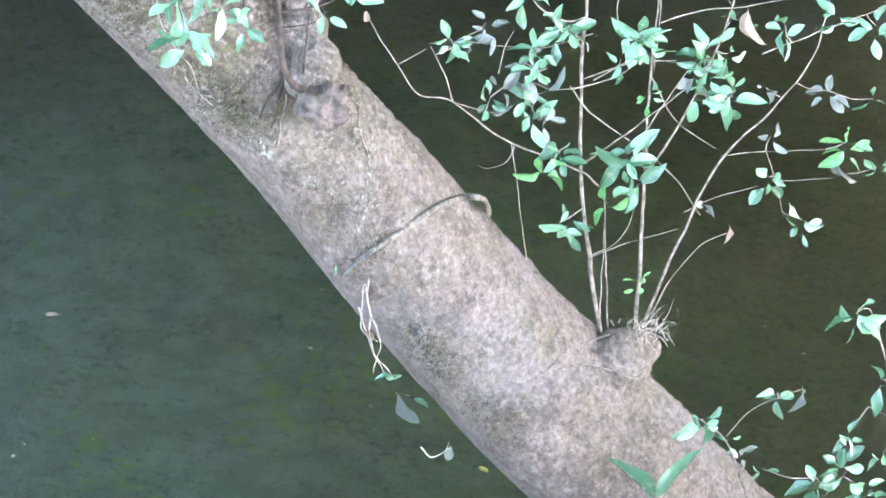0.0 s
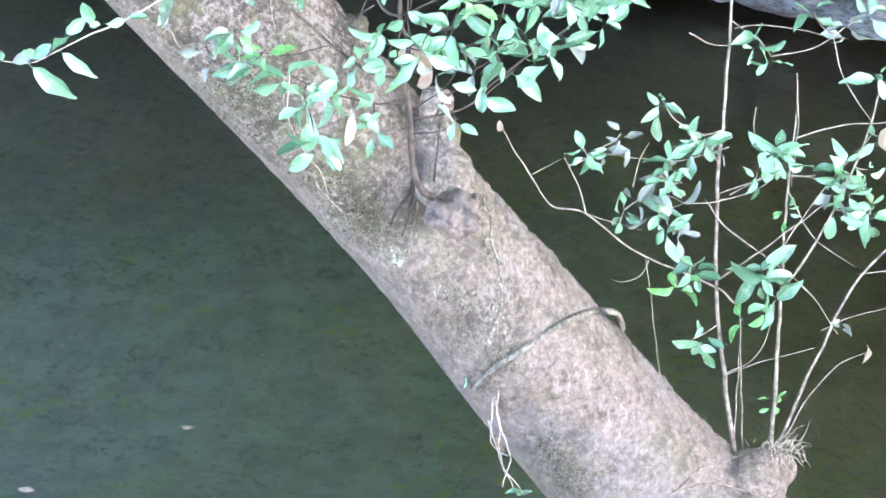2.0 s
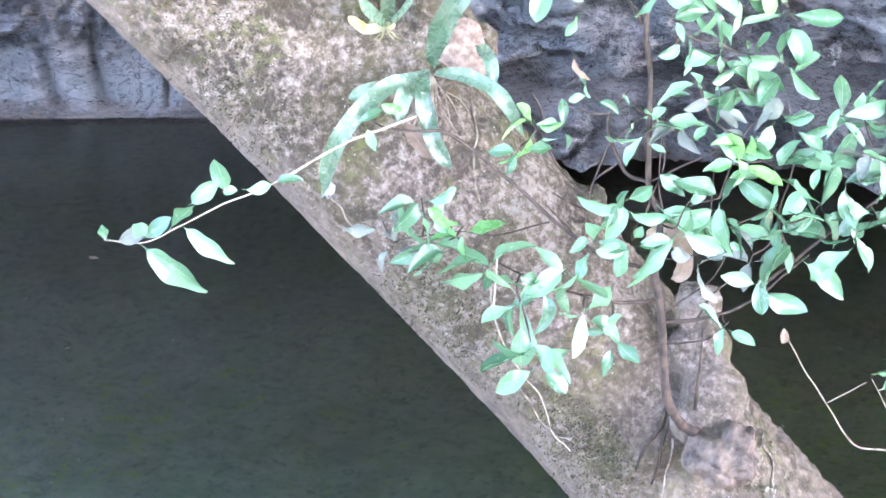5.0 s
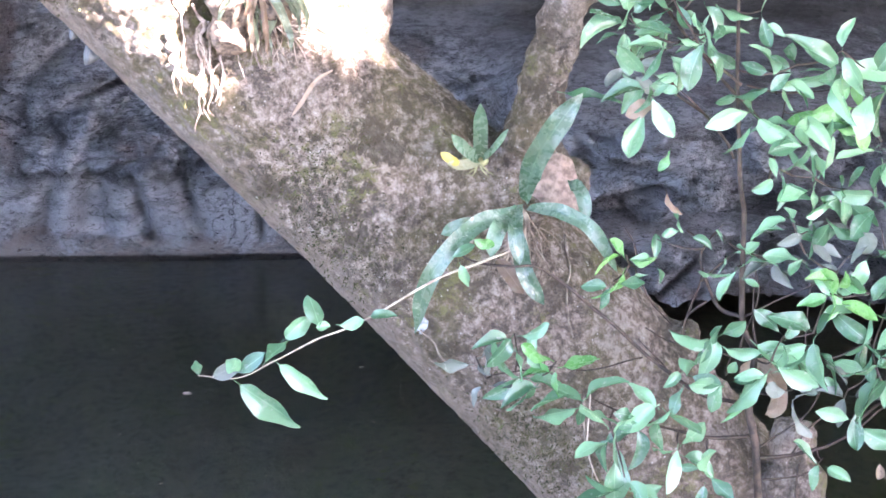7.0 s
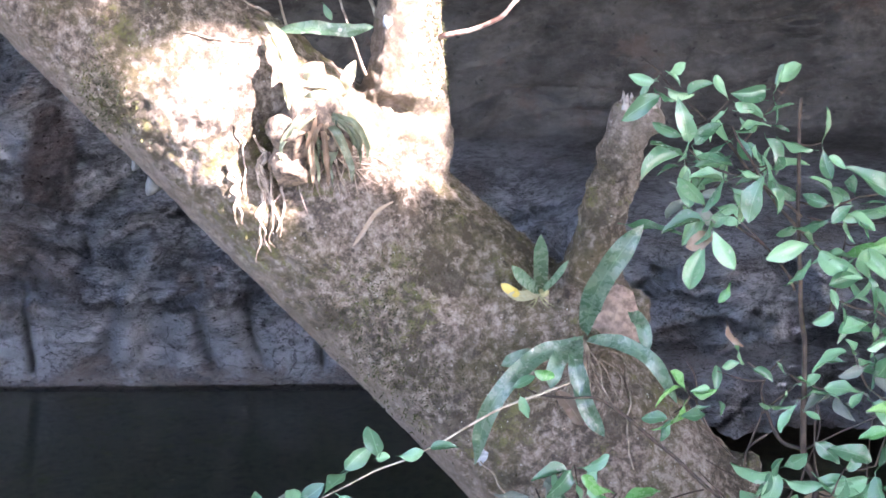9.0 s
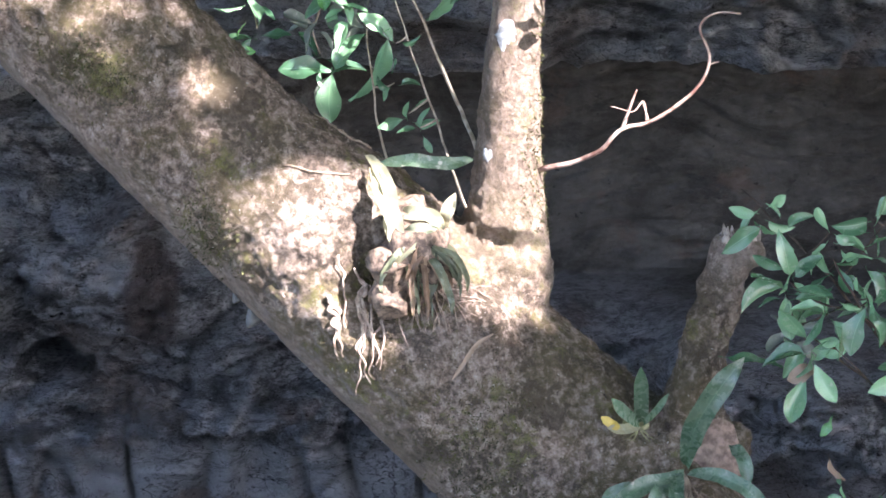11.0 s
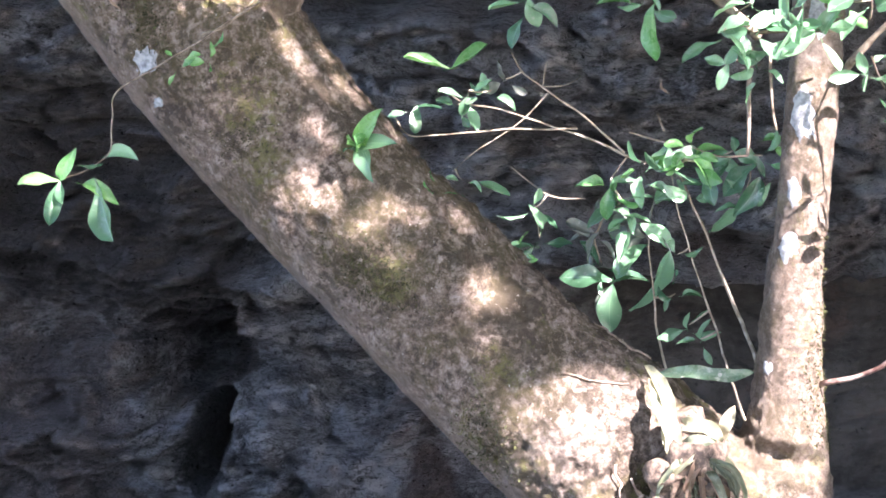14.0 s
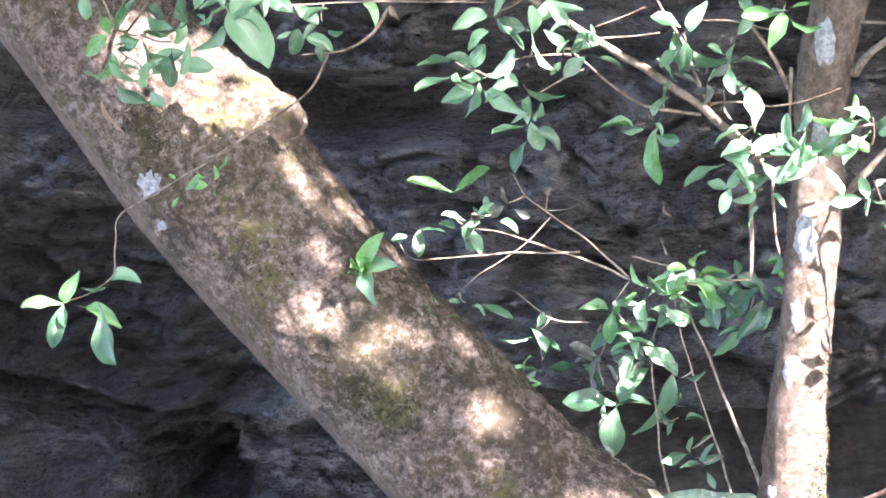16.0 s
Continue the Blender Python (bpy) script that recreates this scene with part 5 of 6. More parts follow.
s.stem([(-0.597, 5.860, 3.544), (-0.670, 5.860, 3.549), (-0.744, 5.860, 3.606)], 0.0025, 0.0015)
s.stem([(-0.437, 5.850, 3.683), (-0.449, 5.850, 3.716)], 0.0025, 0.001)
for c, n, size, kind in (
    ((-0.540, 5.800, 3.587), 4, 0.085, "fresh"), ((-0.517, 5.800, 3.547), 5, 0.085, "leaf"), ((-0.473, 5.800, 3.621), 5, 0.09, "leaf"), ((-0.417, 5.800, 3.610), 4, 0.085, "leaf"),
    ((-0.381, 5.790, 3.651), 5, 0.085, "fresh"), ((-0.345, 5.800, 3.627), 4, 0.095, "leaf"), ((-0.295, 5.810, 3.649), 3, 0.085, "leaf"), ((-0.240, 5.800, 3.639), 4, 0.105, "leaf"),
    ((-0.278, 5.810, 3.559), 4, 0.09, "leaf"), ((-0.384, 5.810, 3.558), 2, 0.075, "leaf"), ((-0.559, 5.820, 3.504), 4, 0.08, "grey"), ((-0.578, 5.840, 3.473), 3, 0.08, "grey"),
    ((-0.495, 5.800, 3.514), 3, 0.09, "leaf"), ((-0.465, 5.840, 3.480), 3, 0.08, "grey"), ((-0.560, 5.830, 3.417), 3, 0.08, "leaf"), ((-0.701, 5.830, 3.524), 2, 0.07, "leaf"),
):
    s.whorl(c, n, size, kind)
for c, n, size, kind in (
    ((-0.685, 5.830, 3.468), 3, 0.09, "leaf"), ((-0.415, 5.860, 3.351), 2, 0.055, "leaf"), ((-0.387, 5.860, 3.289), 3, 0.065, "leaf"), ((-0.364, 5.860, 3.260), 2, 0.055, "leaf"),
    ((-0.823, 5.820, 3.763), 3, 0.07, "leaf"), ((-0.750, 5.830, 3.785), 2, 0.055, "grey"), ((-0.847, 5.830, 3.734), 2, 0.05, "leaf"), ((-0.779, 5.830, 3.762), 2, 0.06, "leaf"),
    ((-0.841, 5.850, 3.578), 2, 0.05, "leaf"), ((-0.410, 5.860, 3.432), 2, 0.07, "leaf"),
):
    s.whorl(c, n, size, kind)
s.leaf((-0.535, 5.800, 3.386), (-0.637, 5.780, 3.405), "leaf", (0, -0.5, 0.9), 0.75).leaf((-0.529, 5.800, 3.389), (-0.485, 5.790, 3.459), "leaf", (-0.3, -1, 0.3), 1.0)
s.leaf((-0.527, 5.800, 3.385), (-0.470, 5.790, 3.399), "leaf", (0, -0.5, 0.9), 0.8).leaf((-0.535, 5.800, 3.380), (-0.541, 5.780, 3.286), "leaf", (-0.3, -1, 0.1), 1.15)
s.leaf((-0.537, 5.820, 3.374), (-0.576, 5.820, 3.310), "grey").leaf((-0.430, 5.900, 3.437), (-0.481, 5.900, 3.280), "leaf", (0.5, -1, 0), 0.55)
s.leaf((-0.862, 5.820, 3.806), (-0.953, 5.800, 3.814), "fresh", (0, -0.6, 0.8), 0.7).leaf((-0.861, 5.820, 3.806), (-0.772, 5.800, 3.846), "fresh", (0, -0.6, 0.8), 0.75)
s.leaf((-0.939, 5.860, 3.670), (-0.928, 5.850, 3.720), "leaf").leaf((-0.961, 5.860, 3.713), (-1.000, 5.850, 3.708), "leaf").leaf((-0.938, 5.860, 3.725), (-0.882, 5.850, 3.732), "leaf")
s.leaf((-0.812, 5.850, 3.576), (-0.742, 5.840, 3.559), "leaf", (0, -0.6, 0.8), 0.8).leaf((-0.218, 5.800, 3.656), (-0.171, 5.790, 3.619), "fresh", width=0.7).leaf((-0.240, 5.800, 3.667), (-0.193, 5.790, 3.674), "fresh", width=0.7)
s.done()

s = Shoot(tree, "little rosette of bright leaves on the bark", TWIG, "bark_sprout")
a = on_bark((-1.074, 6.000, 3.625), 0.0)
b = a + Vector((0.004, -0.05, 0.012))
s.stem([a, a + Vector((0.0, -0.025, 0.0)), b], 0.003, 0.002)
for tip, kind, face, w in (
    ((-1.063, 5.720, 3.685), "fresh", (0, -0.7, 0.7), 0.9), ((-0.998, 5.720, 3.722), "fresh", (0.2, -1, 0.3), 0.9), ((-1.011, 5.720, 3.580), "leaf", (0, -1, 0.2), 1.0),
    ((-1.083, 5.720, 3.624), "leaf", (0, -1, 0.2), 0.9), ((-0.975, 5.730, 3.669), "leaf", (0, -1, 0.2), 0.9), ((-1.013, 5.700, 3.665), "fresh", (0, -1, 0.5), 1.0),
):
    s.leaf(b, b.lerp(Vector(tip), 0.62), kind, face, w)
s.done()
for q in ((-1.450, 6.000, 3.800), (-1.386, 6.000, 3.816), (-0.909, 6.000, 3.540), (-0.723, 6.000, 3.438)):
    s = Shoot(tree, "little rosette of bright leaves on the bark", TWIG, "bark_sprout")
    c = on_bark(q, 0.0)
    s.stem([c, c + Vector((0, -0.02, 0.006)), c + Vector((0, -0.04, 0.012))], 0.002, 0.0014)
    s.whorl(c + Vector((0, -0.04, 0.012)), 3, 0.045, "fresh", tie=False)
    s.done()

s = Shoot(tree, "thin hanging twig with a rosette of large leaves", TWIG, "hanging_twig")
s.stem([(-1.097, 5.750, 4.083), (-1.138, 5.720, 4.010), (-1.260, 5.700, 3.923), (-1.376, 5.700, 3.850), (-1.515, 5.720, 3.771), (-1.527, 5.720, 3.712), (-1.535, 5.720, 3.649), (-1.583, 5.720, 3.609), (-1.635, 5.720, 3.592)], 0.0038, 0.0018)
b = Vector((-1.636, 5.710, 3.590))
s.leaf(b, (-1.715, 5.690, 3.572), "fresh", (0.2, -0.8, 0.6), 0.9).leaf(b, (-1.608, 5.690, 3.649), "fresh", (0.2, -0.8, 0.6), 0.9).leaf(b, (-1.620, 5.690, 3.544), "leaf", (0, -1, 0.3), 1.0)
s.leaf(b, (-1.656, 5.690, 3.501), "leaf", (0.5, -0.8, 0.2), 0.9).leaf((-1.595, 5.720, 3.581), (-1.518, 5.700, 3.567), "fresh", (0, -0.5, 0.9), 0.8)
s.leaf((-1.559, 5.710, 3.582), (-1.503, 5.680, 3.477), "leaf", (-0.3, -1, 0.1), 1.15).leaf((-1.541, 5.720, 3.636), (-1.481, 5.700, 3.641), "leaf", (0, -0.7, 0.7), 1.2).leaf((-1.550, 5.720, 3.623), (-1.594, 5.700, 3.612), "leaf", (0, -0.7, 0.7), 0.9)
s.done()

s = Shoot(tree, "leafy shoots hanging in front of the upper trunk", TWIG, "upper_shoot")
s.stem([(-1.365, 5.700, 4.372), (-1.389, 5.650, 4.263), (-1.439, 5.620, 4.176), (-1.481, 5.620, 4.105), (-1.442, 5.620, 4.072)], 0.006, 0.002)
s.stem([(-1.389, 5.650, 4.263), (-1.271, 5.620, 4.208), (-1.182, 5.620, 4.185), (-1.054, 5.650, 4.189), (-0.775, 5.700, 4.189)], 0.004, 0.0025)
s.stem([(-0.963, 5.700, 4.182), (-0.998, 5.700, 4.127), (-1.069, 5.720, 4.091), (-1.142, 5.720, 4.083)], 0.0055, 0.003)
for c, n, size, kind in (
    ((-1.486, 5.580, 4.145), 4, 0.075, "fresh"), ((-1.430, 5.580, 4.132), 4, 0.085, "leaf"), ((-1.326, 5.570, 4.177), 5, 0.095, "leaf"), ((-1.367, 5.570, 4.118), 4, 0.08, "leaf"),
    ((-1.421, 5.580, 4.047), 3, 0.085, "leaf"), ((-1.493, 5.600, 4.057), 2, 0.07, "leaf"), ((-1.262, 5.580, 4.176), 3, 0.09, "leaf"), ((-1.127, 5.620, 4.163), 4, 0.07, "leaf"),
    ((-1.086, 5.640, 4.152), 3, 0.06, "leaf"), ((-1.237, 5.620, 4.229), 4, 0.08, "leaf"), ((-1.534, 5.600, 4.243), 4, 0.09, "leaf"), ((-1.433, 5.600, 4.231), 5, 0.09, "leaf"),
):
    s.whorl(c, n, size, kind)
s.leaf((-1.257, 5.580, 4.176), (-1.185, 5.550, 4.085), "leaf", (0.2, -1, 0.3), 1.3).leaf((-1.012, 5.660, 4.189), (-0.980, 5.650, 4.148), "fresh").leaf((-0.960, 5.680, 4.182), (-0.947, 5.680, 4.152), "dead")
s.leaf((-1.523, 5.620, 4.001), (-1.499, 5.620, 3.934), "dead", width=0.5)
s.done()

s = Shoot(tree, "sunlit branch with reddish side twigs and glossy leaves", TWIG, "leafy_branch")
s.stem([(-0.256, 5.900, 3.863), (-0.315, 5.860, 3.926), (-0.414, 5.850, 4.009), (-0.548, 5.850, 4.091), (-0.694, 5.850, 4.181), (-0.795, 5.850, 4.254)], 0.0145, 0.009, 9)
s.stem([(-0.371, 5.860, 3.956), (-0.481, 5.850, 3.976), (-0.548, 5.850, 4.018), (-0.621, 5.850, 4.077)], 0.006, 0.0035)
s.stem([(-0.604, 5.850, 4.046), (-0.682, 5.840, 4.008), (-0.745, 5.840, 3.980), (-0.773, 5.840, 3.997)], 0.0035, 0.0018)
s.stem([(-0.627, 5.850, 4.074), (-0.716, 5.840, 4.075), (-0.784, 5.840, 4.042)], 0.004, 0.002)
s.stem([(-0.359, 5.860, 3.978), (-0.398, 5.850, 4.085), (-0.436, 5.850, 4.152), (-0.470, 5.850, 4.207)], 0.006, 0.004)
s.stem([(-0.348, 5.860, 3.973), (-0.382, 5.860, 4.040), (-0.404, 5.860, 4.118)], 0.004, 0.0025)
s.stem([(-0.195, 5.920, 4.002), (-0.234, 5.900, 4.071), (-0.273, 5.900, 4.138), (-0.306, 5.900, 4.205)], 0.0075, 0.005)
s.stem([(-0.354, 5.860, 3.978), (-0.293, 5.860, 3.984), (-0.226, 5.860, 3.973)], 0.0045, 0.002)
s.stem([(-0.232, 5.860, 3.973), (-0.159, 5.840, 3.990), (-0.094, 5.840, 4.012)], 0.003, 0.0018)
s.stem([(-0.570, 5.850, 4.108), (-0.514, 5.850, 4.116), (-0.448, 5.850, 4.121)], 0.004, 0.002)
s.stem([(-0.576, 5.850, 4.132), (-0.526, 5.850, 4.152), (-0.481, 5.850, 4.172)], 0.003, 0.0015)
s.stem([(-0.370, 5.860, 4.145), (-0.293, 5.860, 4.139), (-0.205, 5.880, 4.116)], 0.004, 0.003)
s.stem([(-0.271, 5.880, 3.848), (-0.269, 5.870, 3.759), (-0.272, 5.860, 3.630)], 0.0085, 0.0055)
s.stem([(-0.233, 5.900, 3.846), (-0.227, 5.900, 3.756), (-0.217, 5.920, 3.675)], 0.0055, 0.004)
s.stem([(-0.195, 5.900, 4.048), (-0.197, 5.900, 3.959), (-0.211, 5.900, 3.880)], 0.006, 0.004)
s.stem([(-0.270, 5.860, 3.872), (-0.192, 5.840, 3.879), (-0.104, 5.840, 3.879), (-0.033, 5.840, 3.902)], 0.0055, 0.0025)
s.stem([(-0.089, 5.950, 3.786), (-0.050, 5.900, 3.835), (-0.000, 5.880, 3.893)], 0.012, 0.009)
s.stem([(-0.074, 5.960, 4.033), (-0.034, 5.900, 4.081), (0.026, 5.880, 4.126)], 0.013, 0.01)
s.stem([(-0.063, 5.960, 4.134), (0.026, 5.900, 4.134)], 0.006, 0.005)
for c, n, size, kind in (
    ((-0.801, 5.800, 4.046), 5, 0.095, "leaf"), ((-0.851, 5.800, 4.067), 4, 0.085, "leaf"), ((-0.706, 5.800, 3.960), 5, 0.07, "leaf"), ((-0.772, 5.800, 4.166), 4, 0.09, "leaf"),
    ((-0.699, 5.800, 4.133), 3, 0.105, "leaf"), ((-0.621, 5.800, 4.143), 4, 0.07, "leaf"), ((-0.632, 5.800, 4.093), 3, 0.06, "leaf"), ((-0.583, 5.810, 4.093), 2, 0.07, "leaf"),
    ((-0.717, 5.800, 4.024), 3, 0.08, "leaf"), ((-0.394, 5.800, 4.126), 4, 0.075, "leaf"), ((-0.312, 5.810, 4.075), 5, 0.075, "leaf"), ((-0.412, 5.820, 4.047), 3, 0.065, "leaf"),
    ((-0.357, 5.820, 4.042), 3, 0.06, "grey"), ((-0.466, 5.800, 3.954), 3, 0.06, "leaf"), ((-0.262, 5.800, 3.938), 3, 0.09, "leaf"), ((-0.317, 5.800, 3.882), 3, 0.095, "leaf"),
):
    s.whorl(c, n, size, kind)
for c, n, size, kind in (
    ((-0.257, 5.800, 3.894), 5, 0.085, "leaf"), ((-0.191, 5.800, 3.916), 5, 0.09, "leaf"), ((-0.131, 5.790, 3.900), 4, 0.1, "leaf"), ((-0.033, 5.800, 3.956), 4, 0.11, "leaf"),
    ((-0.082, 5.800, 3.943), 3, 0.08, "fresh"), ((-0.302, 5.820, 3.831), 2, 0.07, "leaf"), ((-0.246, 5.820, 3.814), 3, 0.06, "leaf"), ((-0.038, 5.840, 3.813), 4, 0.07, "leaf"),
    ((-0.204, 5.840, 4.173), 3, 0.09, "fresh"), ((-0.253, 5.840, 4.173), 3, 0.08, "leaf"), ((-0.324, 5.830, 4.008), 2, 0.05, "grey"), ((-0.378, 5.800, 3.654), 2, 0.06, "fresh"),
):
    s.whorl(c, n, size, kind)
s.leaf((-0.450, 5.800, 3.941), (-0.474, 5.780, 3.828), "fresh", (1, -0.6, 0), 0.45).leaf((-0.500, 5.800, 3.938), (-0.560, 5.790, 3.953), "fresh", (0, -0.4, 1), 0.6)
s.leaf((-0.445, 5.880, 3.774), (-0.442, 5.880, 3.748), "dead").leaf((-0.163, 5.780, 3.928), (-0.157, 5.760, 3.858), "leaf", (-0.6, -1, 0.1), 1.1)
s.done()

s = Shoot(tree, "thin leafy sprays hanging beside the limb", DARK_TWIG, "side_shoot")
s.stem([(-0.032, 5.850, 3.831), (0.012, 5.830, 3.744), (0.079, 5.820, 3.684), (0.167, 5.820, 3.645)], 0.004, 0.0018)
s.whorl((0.034, 5.800, 3.730), 3, 0.07).whorl((0.079, 5.800, 3.664), 3, 0.075).whorl((0.167, 5.800, 3.658), 5, 0.075).whorl((0.166, 5.800, 3.763), 3, 0.07, "fresh")
s.leaf((0.093, 5.820, 3.580), (0.160, 5.820, 3.555), "dead", (0, -0.3, 1), 0.5)
s.done()


# ---- epiphytes, vines and litter on the tree ----
def ribbon(points, width, fold=0.35, wave=0.06, tip=0.7):
    """A strap-shaped frond along points."""
    bm = bmesh.new()
    uv = bm.loops.layers.uv.new("UVMap")
    path = [Vector(q) for q in curve(points, 6)]
    n = len(path)
    rows = []
    for i, q in enumerate(path):
        t = i / (n - 1)
        d = (path[min(i + 1, n - 1)] - path[max(i - 1, 0)]).normalized()
        side = d.cross(EYE_SIDE).normalized()
        face = side.cross(d)
        w = width * 0.5 * (0.35 + 0.65 * min(1, t * 4)) * max(0.03, 1 - max(0, (t - tip) / (1 - tip)) ** 2)
        row = []
        for k in (-1.0, -0.5, 0.0, 0.5, 1.0):
            lift = fold * abs(k) * w + wave * width * math.sin(i * 1.3 + k) * abs(k)
            row.append(bm.verts.new(q + side * k * w + face * lift))
        rows.append(row)
    for i in range(n - 1):
        for j in range(4):
            f = bm.faces.new((rows[i][j], rows[i][j + 1], rows[i + 1][j + 1], rows[i + 1][j]))
            for lp, (a, b) in zip(f.loops, ((j, i), (j + 1, i), (j + 1, i + 1), (j, i + 1))):
                lp[uv].uv = (a / 4, b / (n - 1))
    return bm


def roots(bm, at, n, reach, seed):
    """Wiry roots that cling to the bark below at."""
    r = random.Random(seed)
    for _ in range(n):
        p = Vector(at)
        path = [on_bark(p, 0.003)]
        a = r.uniform(-2.6, -0.4)
        for _ in range(6):
            a += r.uniform(-0.5, 0.5)
            p = p + Vector((math.cos(a), 0, math.sin(a))) * reach / 6
            path.append(on_bark(p, 0.004))
        tube(bm, path, tapered(len(path), 0.0022, 0.0008), 5)


fern = tagged(new("strap_fern"), "epiphytic fern with long wavy strap fronds rooted on bark", "fern", "ferns on the trunk")
for pts, w, mat in (
    (((0.164, 5.700, 2.600), (0.181, 5.620, 2.700), (0.223, 5.580, 2.786), (0.274, 5.580, 2.855)), 0.046, FERN),
    (((0.161, 5.700, 2.584), (0.074, 5.620, 2.578), (0.001, 5.560, 2.527), (-0.039, 5.560, 2.451), (-0.056, 5.580, 2.360)), 0.036, FERN),
    (((0.172, 5.700, 2.584), (0.232, 5.620, 2.601), (0.297, 5.580, 2.572), (0.345, 5.580, 2.487)), 0.03, FERN),
    (((0.149, 5.700, 2.588), (0.144, 5.620, 2.560), (0.153, 5.600, 2.495)), 0.03, FERN),
) + (
    (((0.138, 5.700, 2.570), (0.108, 5.620, 2.560), (0.094, 5.600, 2.513)), 0.034, FERN),
    (((0.150, 5.700, 2.546), (0.163, 5.640, 2.470), (0.202, 5.640, 2.398)), 0.034, FERN),
    (((0.259, 5.750, 2.626), (0.279, 5.680, 2.617), (0.290, 5.660, 2.568)), 0.028, FERN),
    (((0.109, 5.680, 2.481), (0.137, 5.660, 2.452), (0.160, 5.660, 2.415)), 0.03, DEAD_LEAF),
    (((0.075, 5.680, 2.553), (0.041, 5.660, 2.560), (-0.004, 5.660, 2.542)), 0.03, FERN),
):
    part("frond", ribbon(pts, w, 0.3, 0.16), mat, fern)
bm = bmesh.new()
roots(bm, (0.164, 5.800, 2.551), 26, 0.17, 1)
part("root_tangle", bm, TWIG, fern, "tangle of wiry pale roots")["kind"] = "stuff"
part("shield_frond", ribbon(((0.251, 5.830, 2.656), (0.233, 5.800, 2.623), (0.232, 5.780, 2.581), (0.220, 5.760, 2.561)), 0.1, -0.35, 0.02), plain_bark("shield", (0.12, 0.08, 0.06), (0.3, 0.21, 0.17), 60), fern, "dry ribbed brown shield frond")

nest = tagged(new("nest_fern"), "sunlit fern with withered fronds nested in the trunk's fork", "fern", "ferns on the trunk")
DRY = leaf_material("dry_frond", (0.24, 0.25, 0.16), (0.48, 0.46, 0.32), 0.6, 0.6)
OLD_FROND = leaf_material("old_frond", (0.075, 0.095, 0.06), (0.22, 0.25, 0.16), 0.9, 0.5)
for pts, w, mat in (
    (((-0.471, 5.840, 3.208), (-0.439, 5.780, 3.185), (-0.416, 5.720, 3.146), (-0.418, 5.700, 3.093), (-0.402, 5.690, 3.038)), 0.036, DRY),
    (((-0.448, 5.860, 3.186), (-0.380, 5.840, 3.196), (-0.312, 5.840, 3.189), (-0.258, 5.860, 3.194)), 0.036, FERN),
    (((-0.327, 5.760, 3.056), (-0.307, 5.720, 3.111), (-0.289, 5.720, 3.154)), 0.034, DRY),
    (((-0.421, 5.740, 3.101), (-0.379, 5.700, 3.118), (-0.334, 5.700, 3.110), (-0.313, 5.710, 3.079)), 0.038, DRY),
) + (
    (((-0.409, 5.720, 3.043), (-0.372, 5.680, 3.086), (-0.323, 5.690, 3.089)), 0.034, OLD_FROND),
    (((-0.457, 5.800, 3.187), (-0.430, 5.720, 3.146), (-0.406, 5.690, 3.095), (-0.413, 5.690, 3.044)), 0.045, DRY),
    (((-0.332, 5.740, 3.049), (-0.363, 5.690, 3.038), (-0.380, 5.680, 2.983)), 0.036, OLD_FROND),
    (((-0.321, 5.740, 3.043), (-0.296, 5.690, 3.032), (-0.280, 5.680, 2.977)), 0.034, OLD_FROND),
    (((-0.326, 5.740, 3.038), (-0.330, 5.690, 3.003), (-0.342, 5.690, 2.946)), 0.03, OLD_FROND),
):
    part("frond", ribbon([VIEWPOINT + (Vector(q) - VIEWPOINT) * 1.011 for q in pts], w * 0.75, 0.4, 0.2), mat, nest)
r = random.Random(31)
heart = Vector((-0.360, 5.755, 3.050))
for i in range(26):
    a = r.uniform(3.8, 5.7)
    reach = r.uniform(0.06, 0.14)
    end = heart + Vector((math.cos(a) * reach, r.uniform(-0.03, 0.02), math.sin(a) * reach))
    mid = heart.lerp(end, 0.45) + Vector((r.uniform(-0.02, 0.02), -r.uniform(0.01, 0.03), 0.012))
    part("frond", ribbon((heart + Vector((r.uniform(-0.04, 0.04), 0.02, r.uniform(-0.02, 0.03))), mid, end, end + Vector((0, 0.01, -0.04))), r.uniform(0.007, 0.019), r.uniform(-0.9, 1.1), 0.45, 0.35), (OLD_FROND, DEAD_LEAF, DRY, OLD_FROND)[i % 4], nest)
bm = bmesh.new()
for q, a in (((-0.414, 5.780, 2.994), 0.055), ((-0.368, 5.780, 3.029), 0.06), ((-0.427, 5.780, 2.936), 0.045), ((-0.335, 5.790, 2.991), 0.05), ((-0.391, 5.800, 3.082), 0.045)):
    lump(bm, q, a)
for v in bm.verts:
    v.co += noise.noise_vector(v.co * 30) * 0.02 + noise.noise_vector(v.co * 80) * 0.008
part("root_mass", bm, plain_bark("root_mass", (0.045, 0.032, 0.025), (0.2, 0.148, 0.115), 70), nest, "crumbling brown root mass")
bm = bmesh.new()
r = random.Random(11)
for i in range(13):
    base = Vector((-0.488, 5.740, 3.004)) + Vector((r.gauss(0, 0.03), 0, r.uniform(-0.09, 0.03)))
    lean, length = r.uniform(-0.15, 0.35), r.uniform(0.1, 0.2)
    path = [on_bark(base + Vector((lean * length * k / 9 + r.gauss(0, 0.004), 0, -length * k / 9)), 0.006 + 0.008 * r.random()) for k in range(10)]
    tube(bm, curve(path, 3), tapered(len(curve(path, 3)), r.choice((0.003, 0.004, 0.006)), 0.0015), 6, 0.7, 0.15)
roots(bm, (-0.348, 5.800, 2.977), 20, 0.14, 5)
part("litter", bm, plain_bark("dry_litter", (0.2, 0.145, 0.115), (0.46, 0.37, 0.31), 50), nest, "shredded dry bark and dead roots")["kind"] = "stuff"

